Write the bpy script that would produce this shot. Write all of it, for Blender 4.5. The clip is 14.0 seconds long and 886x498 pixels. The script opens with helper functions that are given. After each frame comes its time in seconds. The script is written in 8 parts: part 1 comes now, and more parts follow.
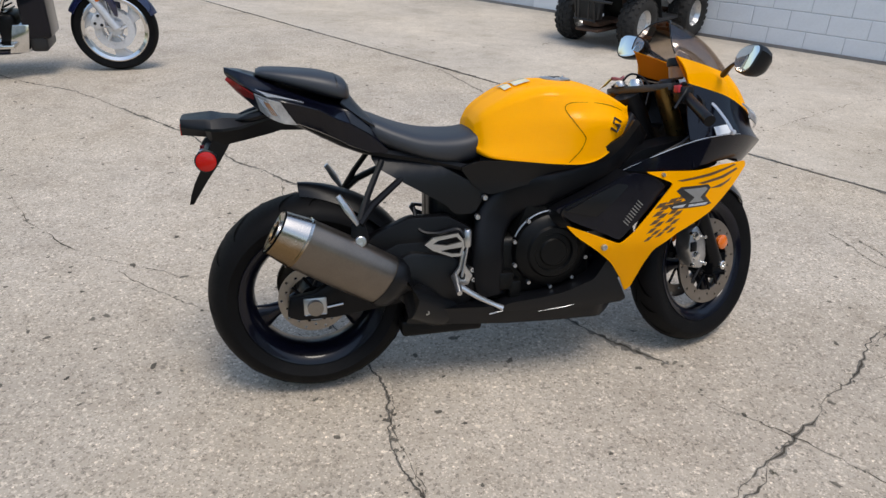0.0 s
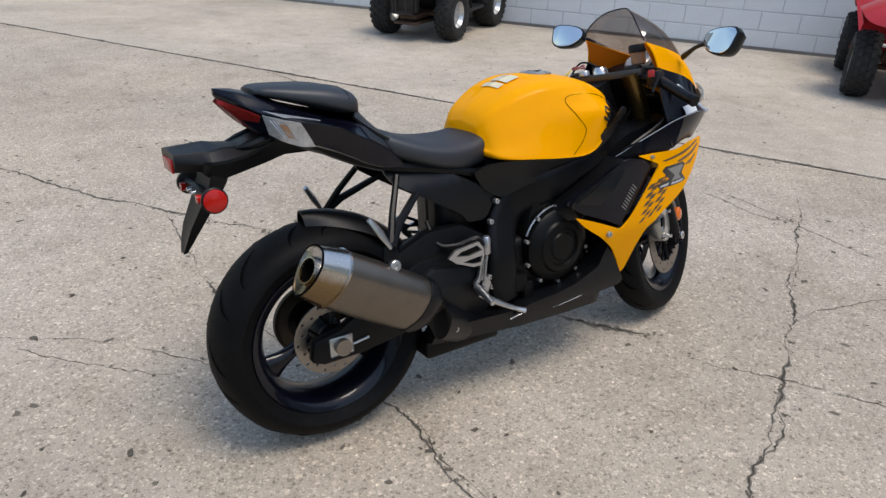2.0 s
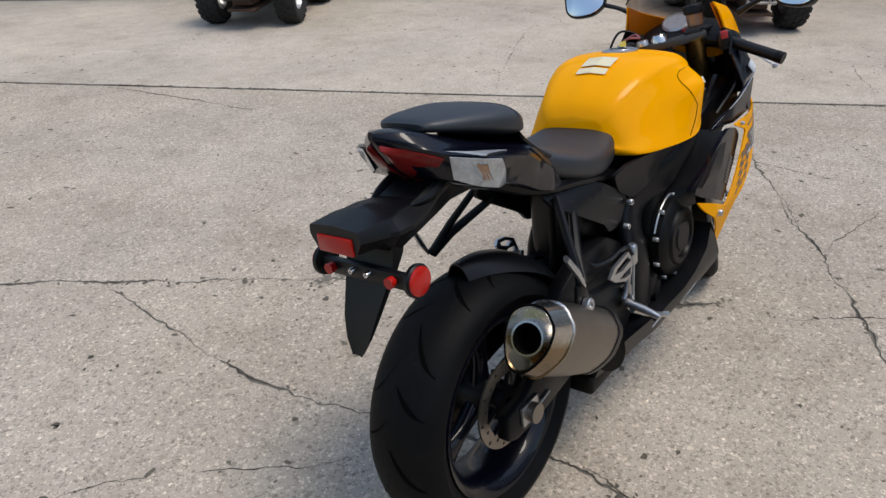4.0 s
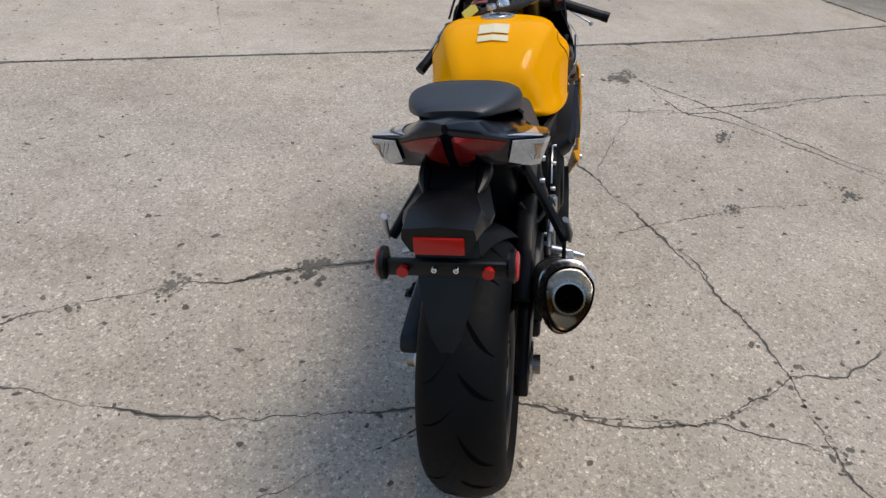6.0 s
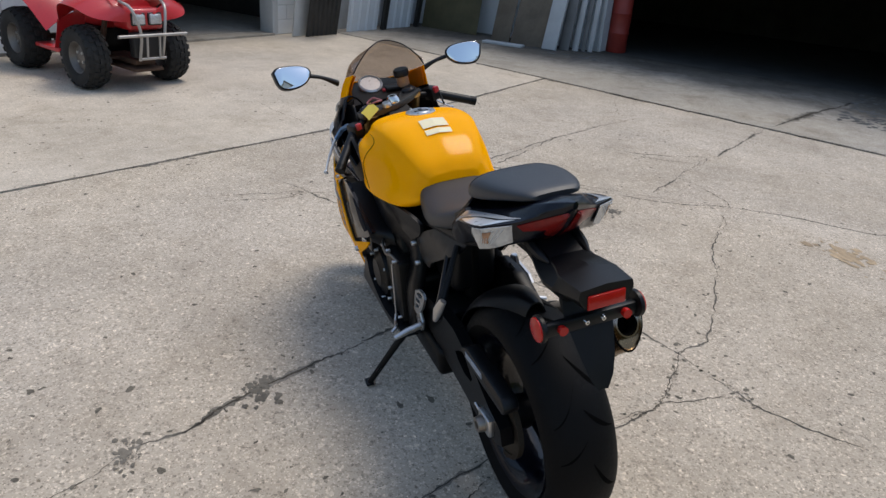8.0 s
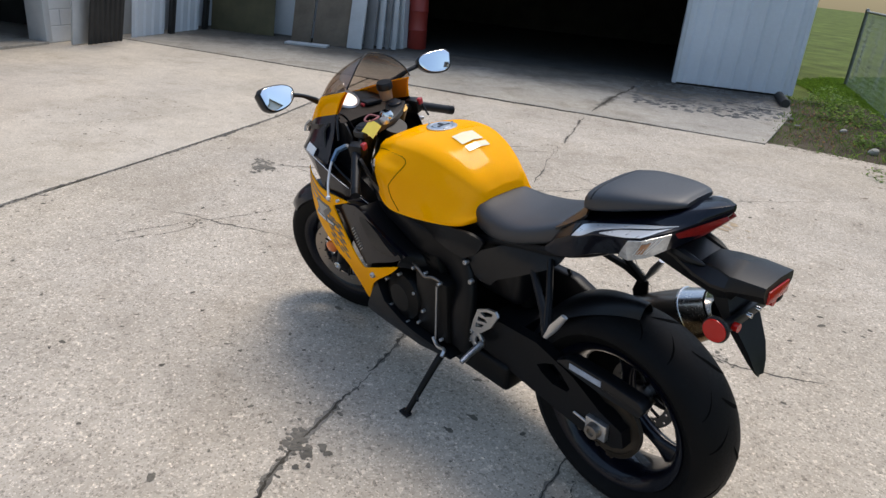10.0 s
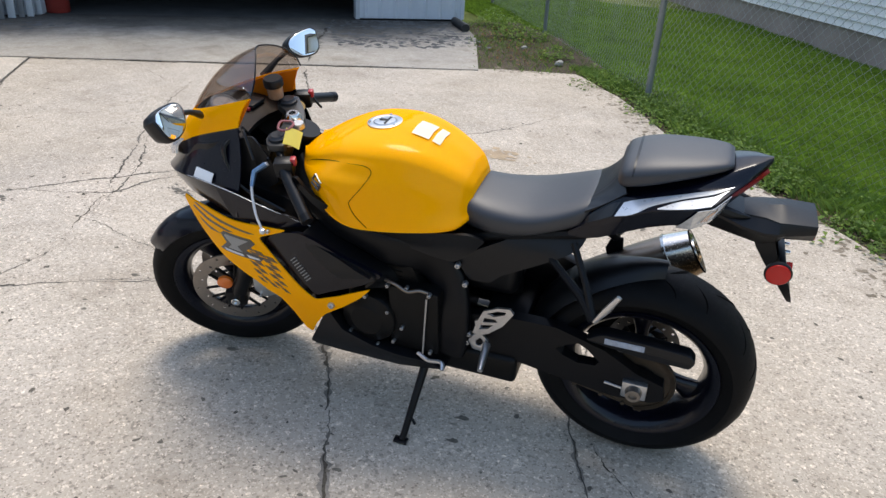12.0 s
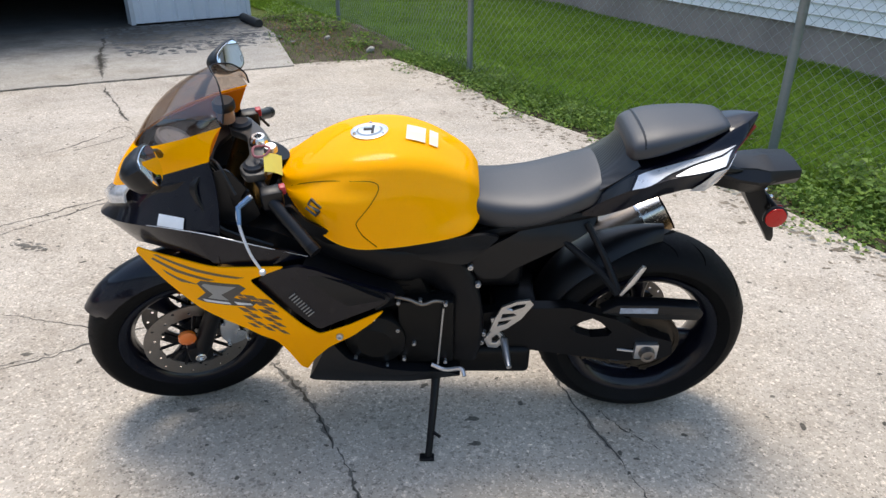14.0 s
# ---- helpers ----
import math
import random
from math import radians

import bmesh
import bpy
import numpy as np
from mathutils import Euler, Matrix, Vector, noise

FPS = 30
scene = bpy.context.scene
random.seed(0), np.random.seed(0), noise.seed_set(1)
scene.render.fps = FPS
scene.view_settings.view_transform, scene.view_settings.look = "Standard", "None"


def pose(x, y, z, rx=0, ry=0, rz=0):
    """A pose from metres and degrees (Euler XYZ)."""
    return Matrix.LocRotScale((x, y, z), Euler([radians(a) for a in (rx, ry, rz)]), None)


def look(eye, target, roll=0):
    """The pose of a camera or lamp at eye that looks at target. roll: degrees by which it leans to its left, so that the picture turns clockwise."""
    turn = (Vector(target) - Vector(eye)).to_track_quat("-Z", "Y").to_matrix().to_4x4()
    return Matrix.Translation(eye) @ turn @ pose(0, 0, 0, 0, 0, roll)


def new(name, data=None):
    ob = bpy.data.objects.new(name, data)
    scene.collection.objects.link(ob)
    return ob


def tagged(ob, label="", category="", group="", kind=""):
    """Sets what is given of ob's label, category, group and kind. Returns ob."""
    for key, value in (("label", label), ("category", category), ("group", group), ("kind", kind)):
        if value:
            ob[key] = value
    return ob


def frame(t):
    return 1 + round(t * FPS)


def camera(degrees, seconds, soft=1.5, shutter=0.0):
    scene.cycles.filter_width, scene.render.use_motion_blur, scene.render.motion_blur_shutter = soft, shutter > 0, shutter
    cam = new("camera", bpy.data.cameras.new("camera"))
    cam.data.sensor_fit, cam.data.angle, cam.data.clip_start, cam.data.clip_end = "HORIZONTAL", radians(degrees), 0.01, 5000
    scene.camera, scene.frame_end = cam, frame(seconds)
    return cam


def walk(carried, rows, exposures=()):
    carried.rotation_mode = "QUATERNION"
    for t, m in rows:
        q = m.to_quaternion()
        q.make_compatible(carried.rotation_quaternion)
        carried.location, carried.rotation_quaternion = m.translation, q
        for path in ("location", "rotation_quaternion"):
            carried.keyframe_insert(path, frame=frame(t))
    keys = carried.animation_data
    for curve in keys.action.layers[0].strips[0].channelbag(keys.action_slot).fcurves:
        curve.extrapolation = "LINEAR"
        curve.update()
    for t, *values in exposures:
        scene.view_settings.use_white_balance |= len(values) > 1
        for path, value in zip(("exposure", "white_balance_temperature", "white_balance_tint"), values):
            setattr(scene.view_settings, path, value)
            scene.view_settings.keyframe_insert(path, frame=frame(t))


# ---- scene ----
import collections

cam = camera(64.9, 14.0, soft=1.45)
EXPOSURES = [(0, 0.24), (3, 0.13), (6.5, 0.05), (8.2, 0.14), (10.3, 0.44), (12, 0.66), (14, 0.78)]
PATH = [
    (0, (0.061, 0.015, 1.492), (0.01, 1.789, 0.571), 2.1),
    (0.5, (-0.143, -0.038, 1.505), (-0.001, 1.726, 0.574), 2.6),
    (1, (-0.272, -0.012, 1.5), (0.117, 1.718, 0.574), 5.6),
    (1.5, (-0.372, 0.139, 1.492), (-0.017, 1.879, 0.572), 4.0),
    (2, (-0.599, 0.224, 1.458), (-0.057, 1.92, 0.547), 2.3),
    (2.5, (-0.815, 0.365, 1.481), (-0.129, 1.953, 0.478), 4.6),
    (2.7, (-0.896, 0.416, 1.454), (0.001, 1.962, 0.557), 6.6),
    (3, (-0.974, 0.561, 1.437), (-0.244, 2.119, 0.418), 0.9),
    (3.2, (-1.025, 0.648, 1.437), (-0.248, 2.193, 0.433), 0.6),
    (5.3, (-1.465, 1.34, 1.463), (-0.073, 2.321, 0.414), 5.0),
    (5.5, (-1.498, 1.4, 1.466), (-0.042, 2.27, 0.406), 7.8),
    (6, (-1.672, 1.543, 1.481), (-0.11, 2.178, 0.405), 5.6),
    (6.5, (-1.772, 1.705, 1.486), (-0.067, 2.033, 0.494), 9.7),
    (7, (-1.761, 1.959, 1.466), (-0.043, 2.331, 0.51), 3.3),
    (7.5, (-1.915, 2.185, 1.493), (-0.11, 2.252, 0.633), 5.8),
    (8, (-1.975, 2.406, 1.499), (-0.161, 2.198, 0.683), 4.8),
    (8.2, (-1.996, 2.492, 1.499), (-0.172, 2.271, 0.708), 4.9),
    (10.3, (-1.556, 3.278, 1.465), (0.007, 2.329, 0.654), 3.6),
    (10.5, (-1.461, 3.313, 1.465), (0.034, 2.306, 0.6), 2.0),
    (11, (-1.248, 3.419, 1.476), (0.134, 2.246, 0.629), 3.7),
    (11.5, (-1.088, 3.572, 1.475), (0.148, 2.256, 0.614), 0.5),
    (12, (-0.911, 3.739, 1.495), (0.112, 2.253, 0.631), 3.1),
    (12.5, (-0.683, 3.787, 1.492), (0.226, 2.255, 0.583), 0.8),
    (13, (-0.542, 3.876, 1.495), (0.132, 2.215, 0.608), 1.6),
    (13.5, (-0.435, 3.979, 1.514), (0.181, 2.285, 0.649), -1.5),
    (14, (-0.353, 3.915, 1.492), (0.148, 2.191, 0.61), 0.2),
]
walk(cam, [(t, look(eye, target, roll)) for t, eye, target, roll in PATH], EXPOSURES)

# ---- light ----
world = bpy.data.worlds.new("sky")
scene.world = world
world.use_nodes = True
sky = world.node_tree.nodes.new("ShaderNodeTexSky")
sky.sky_type, sky.sun_disc = "NISHITA", False
SUN_EL, SUN_AZ = 71.0, 146.0   # degrees; azimuth clockwise from +y
sky.sun_elevation, sky.sun_rotation = radians(SUN_EL), radians(SUN_AZ)
sky.air_density, sky.dust_density, sky.ozone_density = 1.5, 2.0, 2.0
world.node_tree.links.new(sky.outputs[0], world.node_tree.nodes["Background"].inputs[0])
world.node_tree.nodes["Background"].inputs[1].default_value = 0.15
sun = new("sun", bpy.data.lights.new("sun", "SUN"))
sun.data.energy, sun.data.angle, sun.data.color = 1.5, radians(23.0), (1.0, 0.925, 0.82)
az, el = radians(SUN_AZ), radians(SUN_EL)
sun_from = Vector((math.sin(az) * math.cos(el), math.cos(az) * math.cos(el), math.sin(el)))
sun.matrix_world = look(sun_from * 30, (0, 0, 0))


# ---- materials ----
def nodes_of(name):
    m = bpy.data.materials.new(name)
    m.use_nodes = True
    nt = m.node_tree
    return m, nt, nt.nodes["Principled BSDF"]


def add(nt, kind, **values):
    n = nt.nodes.new(kind)
    for key, v in values.items():
        n.inputs[key].default_value = v
    return n


def ramp(nt, fac, stops):
    n = nt.nodes.new("ShaderNodeValToRGB")
    while len(n.color_ramp.elements) < len(stops):
        n.color_ramp.elements.new(0.5)
    for e, (pos, c) in zip(n.color_ramp.elements, stops):
        e.position, e.color = pos, (*c, 1) if len(c) == 3 else c
    nt.links.new(fac, n.inputs[0])
    return n.outputs[0]


def mixed(nt, fac, a, b, blend="MIX"):
    n = nt.nodes.new("ShaderNodeMix")
    n.data_type, n.blend_type = "RGBA", blend
    for sock, v in ((n.inputs[0], fac), (n.inputs[6], a), (n.inputs[7], b)):
        if isinstance(v, bpy.types.NodeSocket):
            nt.links.new(v, sock)
        elif isinstance(v, (int, float)):
            sock.default_value = v
        else:
            sock.default_value = (*v, 1)
    return n.outputs[2]


def noise_at(nt, scale, detail=4.0, rough=0.55, coords="Object"):
    tc = nt.nodes.new("ShaderNodeTexCoord")
    n = add(nt, "ShaderNodeTexNoise", Scale=scale, Detail=detail, Roughness=rough)
    nt.links.new(tc.outputs[coords], n.inputs["Vector"])
    return n.outputs[0]


def bumped(nt, bsdf, height, strength, distance):
    b = add(nt, "ShaderNodeBump", Strength=strength, Distance=distance)
    nt.links.new(height, b.inputs["Height"])
    nt.links.new(b.outputs[0], bsdf.inputs["Normal"])


def mat(name, base, rough=0.5, metal=0.0, var=0.12, big=3.0, fine=60.0, bump=0.15, depth=0.002, coat=0.0, coat_rough=0.05, wear=None, spec=0.5):
    """A surface with variation at two scales, a fine relief, and perhaps a coat or a second colour in patches."""
    m, nt, p = nodes_of(name)
    n1, n2 = noise_at(nt, big), noise_at(nt, fine, 6.0, 0.65)
    lo = tuple(c * (1 - var) for c in base)
    hi = tuple(min(1, c * (1 + var)) for c in base)
    col = ramp(nt, n1, [(0.3, lo), (0.7, hi)])
    fine_col = ramp(nt, n2, [(0.3, tuple([1 - var] * 3)), (0.7, (1, 1, 1))])
    col = mixed(nt, 1.0, col, fine_col, "MULTIPLY")
    if wear:
        mask = ramp(nt, noise_at(nt, big * 2.3, 8.0, 0.7), [(wear[1], (0, 0, 0)), (wear[1] + 0.12, (1, 1, 1))])
        col = mixed(nt, mask, col, wear[0])
    nt.links.new(col, p.inputs["Base Color"])
    rr = ramp(nt, n2, [(0.2, tuple([max(0.02, rough * 0.8)] * 3)), (0.8, tuple([min(1, rough * 1.2)] * 3))])
    nt.links.new(rr, p.inputs["Roughness"])
    p.inputs["Metallic"].default_value = metal
    p.inputs["Specular IOR Level"].default_value = spec
    p.inputs["Coat Weight"].default_value, p.inputs["Coat Roughness"].default_value = coat, coat_rough
    if bump:
        bumped(nt, p, n2, bump, depth)
    return m


def concrete_material(name, tone, speckle=1.0, grime=0.6, dirt_shade=False):
    """Weathered concrete: fine pale and dark stones, sparse pits, broad patches and dirt."""
    m, nt, p = nodes_of(name)
    tc = nt.nodes.new("ShaderNodeTexCoord")
    a = tuple(t * 0.86 for t in tone)
    b = tuple(t * 1.10 for t in tone)
    col = ramp(nt, noise_at(nt, 0.8, 7.0, 0.62), [(0.34, a), (0.66, b)])
    tint = ramp(nt, noise_at(nt, 0.35, 4.0, 0.5), [(0.38, (1.0, 0.985, 0.95)), (0.62, (0.985, 0.99, 1.0))])
    col = mixed(nt, 1.0, col, tint, "MULTIPLY")
    mid = noise_at(nt, 6.0, 9.0, 0.72)
    col = mixed(nt, 0.6, col, ramp(nt, mid, [(0.30, (0.76, 0.74, 0.71)), (0.60, (1, 1, 1))]), "MULTIPLY")
    for scale, lo, hi, amount in ((210.0, 0.44, 1.60, 0.85), (95.0, 0.42, 1.62, 0.66)):
        v = add(nt, "ShaderNodeTexVoronoi", Scale=scale)
        nt.links.new(tc.outputs["Object"], v.inputs["Vector"])
        sep = nt.nodes.new("ShaderNodeSeparateColor")
        nt.links.new(v.outputs["Color"], sep.inputs[0])
        stones = ramp(nt, sep.outputs[0], [(0.0, (lo, lo, lo * 0.97)), (0.14, (0.94, 0.93, 0.91)), (0.88, (1, 1, 1)), (1.0, (hi, hi, hi * 0.98))])
        col = mixed(nt, amount * speckle, col, stones, "MULTIPLY")
    for scale, at, dark in ((30.0, 0.655, 0.42), (11.0, 0.68, 0.50)):
        pits = ramp(nt, noise_at(nt, scale, 5.0, 0.66), [(at, (1, 1, 1)), (at + 0.035, (dark, dark * 0.95, dark * 0.88))])
        col = mixed(nt, 0.9 * speckle, col, pits, "MULTIPLY")
    dirt = ramp(nt, noise_at(nt, 1.9, 9.0, 0.72), [(0.50, (1, 1, 1)), (0.74, (0.66, 0.625, 0.575))])
    col = mixed(nt, grime, col, dirt, "MULTIPLY")
    if dirt_shade:     # garage oil and tyre dirt with the front's shade painted in, in ragged patches
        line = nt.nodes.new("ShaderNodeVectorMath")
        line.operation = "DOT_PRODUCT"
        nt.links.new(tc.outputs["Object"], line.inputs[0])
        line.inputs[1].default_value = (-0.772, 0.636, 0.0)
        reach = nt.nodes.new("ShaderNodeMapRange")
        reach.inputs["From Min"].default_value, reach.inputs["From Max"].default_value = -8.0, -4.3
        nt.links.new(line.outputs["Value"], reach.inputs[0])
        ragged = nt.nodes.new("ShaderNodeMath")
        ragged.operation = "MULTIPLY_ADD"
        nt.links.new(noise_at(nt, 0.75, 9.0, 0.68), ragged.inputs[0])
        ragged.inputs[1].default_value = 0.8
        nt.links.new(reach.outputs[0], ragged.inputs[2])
        # darkest along the garage front: dirt and building shade in one colour
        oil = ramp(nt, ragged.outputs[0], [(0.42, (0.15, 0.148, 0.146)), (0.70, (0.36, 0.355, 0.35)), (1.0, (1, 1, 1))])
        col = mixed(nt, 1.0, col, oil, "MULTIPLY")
    wob = noise_at(nt, 70.0, 5.0, 0.72)
    grain = ramp(nt, noise_at(nt, 330.0, 3.0, 0.7), [(0.3, (0.84, 0.83, 0.82)), (0.7, (1, 1, 1))])
    col = mixed(nt, 0.8, col, grain, "MULTIPLY")
    nt.links.new(col, p.inputs["Base Color"])
    p.inputs["Roughness"].default_value = 0.92
    p.inputs["Specular IOR Level"].default_value = 0.25
    bumped(nt, p, wob, 0.40, 0.003)
    return m


M = {}
M["concrete"] = concrete_material("weathered concrete", (0.545, 0.480, 0.402))
M["concrete_smooth"] = concrete_material("smooth concrete", (0.60, 0.535, 0.455), 0.6)
M["apron"] = concrete_material("dirty apron concrete with painted shade", (0.43, 0.395, 0.345), 0.7, grime=1.0, dirt_shade=True)
M["crack"] = mat("crack dirt", (0.095, 0.083, 0.066), 1.0, var=0.5, fine=90, bump=0.6, depth=0.004, spec=0.1)
M["crack_chip"] = mat("chipped hollow", (0.175, 0.155, 0.125), 1.0, var=0.45, fine=80, bump=0.5, depth=0.003, spec=0.1)
M["crack_pale"] = mat("crack rubble", (0.26, 0.235, 0.20), 1.0, var=0.5, fine=70, bump=0.6, depth=0.004, spec=0.1)
M["stain"] = mat("oil stain", (0.17, 0.15, 0.12), 0.9, var=0.4, fine=60, bump=0.2)
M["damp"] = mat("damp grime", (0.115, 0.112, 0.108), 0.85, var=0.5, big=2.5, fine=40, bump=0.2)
M["rust"] = mat("rust stain", (0.47, 0.35, 0.22), 0.95, var=0.3, fine=60, bump=0.2)
M["soil"] = mat("soil", (0.10, 0.08, 0.055), 1.0, var=0.45, big=2.0, fine=35, bump=0.8, depth=0.02, spec=0.1, wear=((0.06, 0.09, 0.025), 0.55))
M["soil_dust"] = mat("soil dust", (0.26, 0.215, 0.16), 1.0, var=0.35, fine=60, bump=0.4, depth=0.003, spec=0.1)
M["lawn"] = mat("lawn ground", (0.12, 0.15, 0.035), 1.0, var=0.4, big=1.3, fine=30, bump=0.8, depth=0.02, spec=0.1)
M["block"] = mat("painted block", (0.72, 0.75, 0.78), 0.75, var=0.07, big=1.5, fine=45, bump=0.5, depth=0.004, wear=((0.58, 0.60, 0.60), 0.62))
M["mortar"] = mat("painted mortar", (0.55, 0.58, 0.61), 0.85, var=0.1, fine=60, bump=0.5)
M["footing"] = mat("stained footing", (0.22, 0.21, 0.20), 0.95, var=0.25, big=2, fine=40, bump=0.6, depth=0.006)
M["white_metal"] = mat("white corrugated metal", (0.64, 0.67, 0.70), 0.5, var=0.06, big=1.2, fine=20, bump=0.1, wear=((0.36, 0.25, 0.17), 0.68))
M["black_metal"] = mat("black corrugated metal", (0.025, 0.025, 0.025), 0.5, var=0.3)
# unlit rooms: their shade is put into this near-black wall and floor colour
M["room_shade"] = mat("shade-dark interior", (0.045, 0.043, 0.04), 0.9, var=0.3)
M["red_barrel"] = mat("red plastic", (0.26, 0.03, 0.02), 0.5)
M["ply"] = mat("weathered plywood", (0.17, 0.14, 0.105), 0.85, var=0.25, big=3, fine=30, bump=0.3)
M["olive"] = mat("olive sheet", (0.105, 0.095, 0.05), 0.8, var=0.25)
M["board_white"] = mat("white board", (0.52, 0.54, 0.55), 0.6, var=0.1, wear=((0.4, 0.36, 0.3), 0.66))
M["board_grey"] = mat("grey board", (0.20, 0.20, 0.20), 0.75, var=0.2)
M["steel"] = mat("galvanised steel", (0.27, 0.295, 0.30), 0.5, 0.3, var=0.15, fine=40)
M["wire"] = mat("bright fence wire", (0.42, 0.44, 0.44), 0.5, 0.2, var=0.15, fine=40)
M["siding"] = mat("white siding", (0.86, 0.86, 0.85), 0.6, var=0.05)
M["foundation"] = mat("grey foundation", (0.36, 0.30, 0.27), 0.9, var=0.2, big=1.0, fine=30, bump=0.5)
M["rock"] = mat("stone", (0.45, 0.42, 0.36), 0.9, var=0.2)

# ---- mesh helpers ----
def part(name, bm, material, parent=None, label="", smooth=None, m=None):
    """Links a bmesh as one mesh object, under a thing if one is given. smooth: angle in degrees, or None for flat."""
    if m is not None:
        bm.transform(m)
    bmesh.ops.recalc_face_normals(bm, faces=bm.faces)
    if smooth is not None:
        for f in bm.faces:
            f.smooth = True
        for e in bm.edges:
            e.smooth = len(e.link_faces) == 2 and e.calc_face_angle(0) < radians(smooth)
    data = bpy.data.meshes.new(name)
    bm.to_mesh(data)
    bm.free()
    data.materials.append(material)
    ob = new(name, data)
    ob.parent = parent
    if label:
        tagged(ob, label)
    return ob


def thing(name, m, label, category, group="", kind=""):
    ob = new(name)
    ob.matrix_world = m
    ob.empty_display_size = 0.1
    return tagged(ob, label, category, group, kind)


def box(x0, x1, y0, y1, z0, z1, bevel=0.0, seg=2, bm=None):
    bm = bm or bmesh.new()
    made = bmesh.ops.create_cube(bm, size=1)["verts"]
    for v in made:
        v.co = Vector(((x0 + x1) / 2 + v.co.x * (x1 - x0), (y0 + y1) / 2 + v.co.y * (y1 - y0), (z0 + z1) / 2 + v.co.z * (z1 - z0)))
    if bevel:
        edges = list({e for v in made for e in v.link_edges})
        bmesh.ops.bevel(bm, geom=edges, offset=bevel, segments=seg, affect="EDGES", profile=0.5)
    return bm


def loft(rings, caps=True, closed=True, bm=None):
    """Skin over rings of equal count."""
    bm = bm or bmesh.new()
    vs = [[bm.verts.new(p) for p in r] for r in rings]
    n = len(rings[0])
    for a, b in zip(vs, vs[1:]):
        for i in range(n if closed else n - 1):
            j = (i + 1) % n
            bm.faces.new((a[i], a[j], b[j], b[i]))
    if caps and closed:
        bm.faces.new(vs[0])
        bm.faces.new(vs[-1])
    return bm


def smooth_path(points, n):
    """n points along a Catmull-Rom curve through the given ones."""
    pts = [Vector(p) for p in points]
    ext = [pts[0] * 2 - pts[1], *pts, pts[-1] * 2 - pts[-2]]
    out = []
    for k in range(n):
        s = k / (n - 1) * (len(pts) - 1)
        i = min(int(s), len(pts) - 2)
        t = s - i
        p0, p1, p2, p3 = ext[i:i + 4]
        out.append(0.5 * ((2 * p1) + (p2 - p0) * t + (2 * p0 - 5 * p1 + 4 * p2 - p3) * t * t + (3 * p1 - p0 - 3 * p2 + p3) * t ** 3))
    return out


def tube(points, radius, n=10, steps=None, bm=None, flat=1.0):
    """A round bar along a path; radius may be a list, one for each given point."""
    path = smooth_path(points, steps) if steps else [Vector(p) for p in points]
    count = len(path)
    radii = [radius] * count
    if isinstance(radius, (list, tuple)):
        radii = [float(np.interp(k / (count - 1), np.linspace(0, 1, len(radius)), radius)) for k in range(count)]
    rings, side = [], None
    for k, p in enumerate(path):
        d = (path[min(k + 1, count - 1)] - path[max(k - 1, 0)]).normalized()
        if side is None:
            side = d.orthogonal().normalized()
        side = (side - d * side.dot(d)).normalized()
        up = d.cross(side)
        rings.append([p + (side * math.cos(a) + up * math.sin(a) * flat) * radii[k] for a in (2 * math.pi * i / n for i in range(n))])
    return loft(rings, bm=bm)


def lathe(profile, n=48, axis="y", closed=False, bm=None, centre=(0, 0, 0)):
    """Turns (radius, along) round an axis."""
    bm = bm or bmesh.new()
    c = Vector(centre)
    rows = []
    for k in range(n):
        a = 2 * math.pi * k / n
        u, v = math.cos(a), math.sin(a)
        row = []
        for r, h in profile:
            p = {"y": (r * u, h, r * v), "x": (h, r * u, r * v), "z": (r * u, r * v, h)}[axis]
            row.append(bm.verts.new(c + Vector(p)))
        rows.append(row)
    m = len(profile)
    for k in range(n):
        a, b = rows[k], rows[(k + 1) % n]
        for i in range(m if closed else m - 1):
            j = (i + 1) % m
            bm.faces.new((a[i], a[j], b[j], b[i]))
    if not closed:
        for i in (0, m - 1):
            if profile[i][0] > 1e-6:
                bm.faces.new([rows[k][i] for k in range(n)])
    bmesh.ops.remove_doubles(bm, verts=bm.verts, dist=1e-6)
    return bm


def rod(a, b, r, n=10, bm=None):
    return tube([a, b], r, n, bm=bm)


def plate(outline, y0, y1, bevel=0.0, holes=(), bm=None, plane="xz"):
    """A plate with that outline, from y0 to y1; holes are outlines too."""
    own = bmesh.new()
    def put(u, v, w):
        return (u, w, v) if plane == "xz" else (w, u, v) if plane == "yz" else (u, v, w)
    loops = [outline, *holes]
    edges = []
    for lp in loops:
        vs = [own.verts.new(put(u, v, y0)) for u, v in lp]
        edges += [own.edges.new((vs[i], vs[(i + 1) % len(vs)])) for i in range(len(vs))]
    if holes:
        made = bmesh.ops.triangle_fill(own, use_beauty=True, edges=edges)
        faces = [g for g in made["geom"] if isinstance(g, bmesh.types.BMFace)]
    else:
        faces = [own.faces.new(own.verts)]
    ext = bmesh.ops.extrude_face_region(own, geom=faces)["geom"]
    d = Vector(put(0, 0, y1 - y0))
    for g in ext:
        if isinstance(g, bmesh.types.BMVert):
            g.co += d
    bmesh.ops.recalc_face_normals(own, faces=own.faces)
    if bevel:
        sharp = [e for e in own.edges if len(e.link_faces) == 2 and e.calc_face_angle(0) > radians(50)]
        bmesh.ops.bevel(own, geom=sharp, offset=bevel, segments=2, affect="EDGES", profile=0.5)
    if bm is None:
        return own
    tmp = bpy.data.meshes.new("tmp")
    own.to_mesh(tmp)
    own.free()
    bm.from_mesh(tmp)
    bpy.data.meshes.remove(tmp)
    return bm


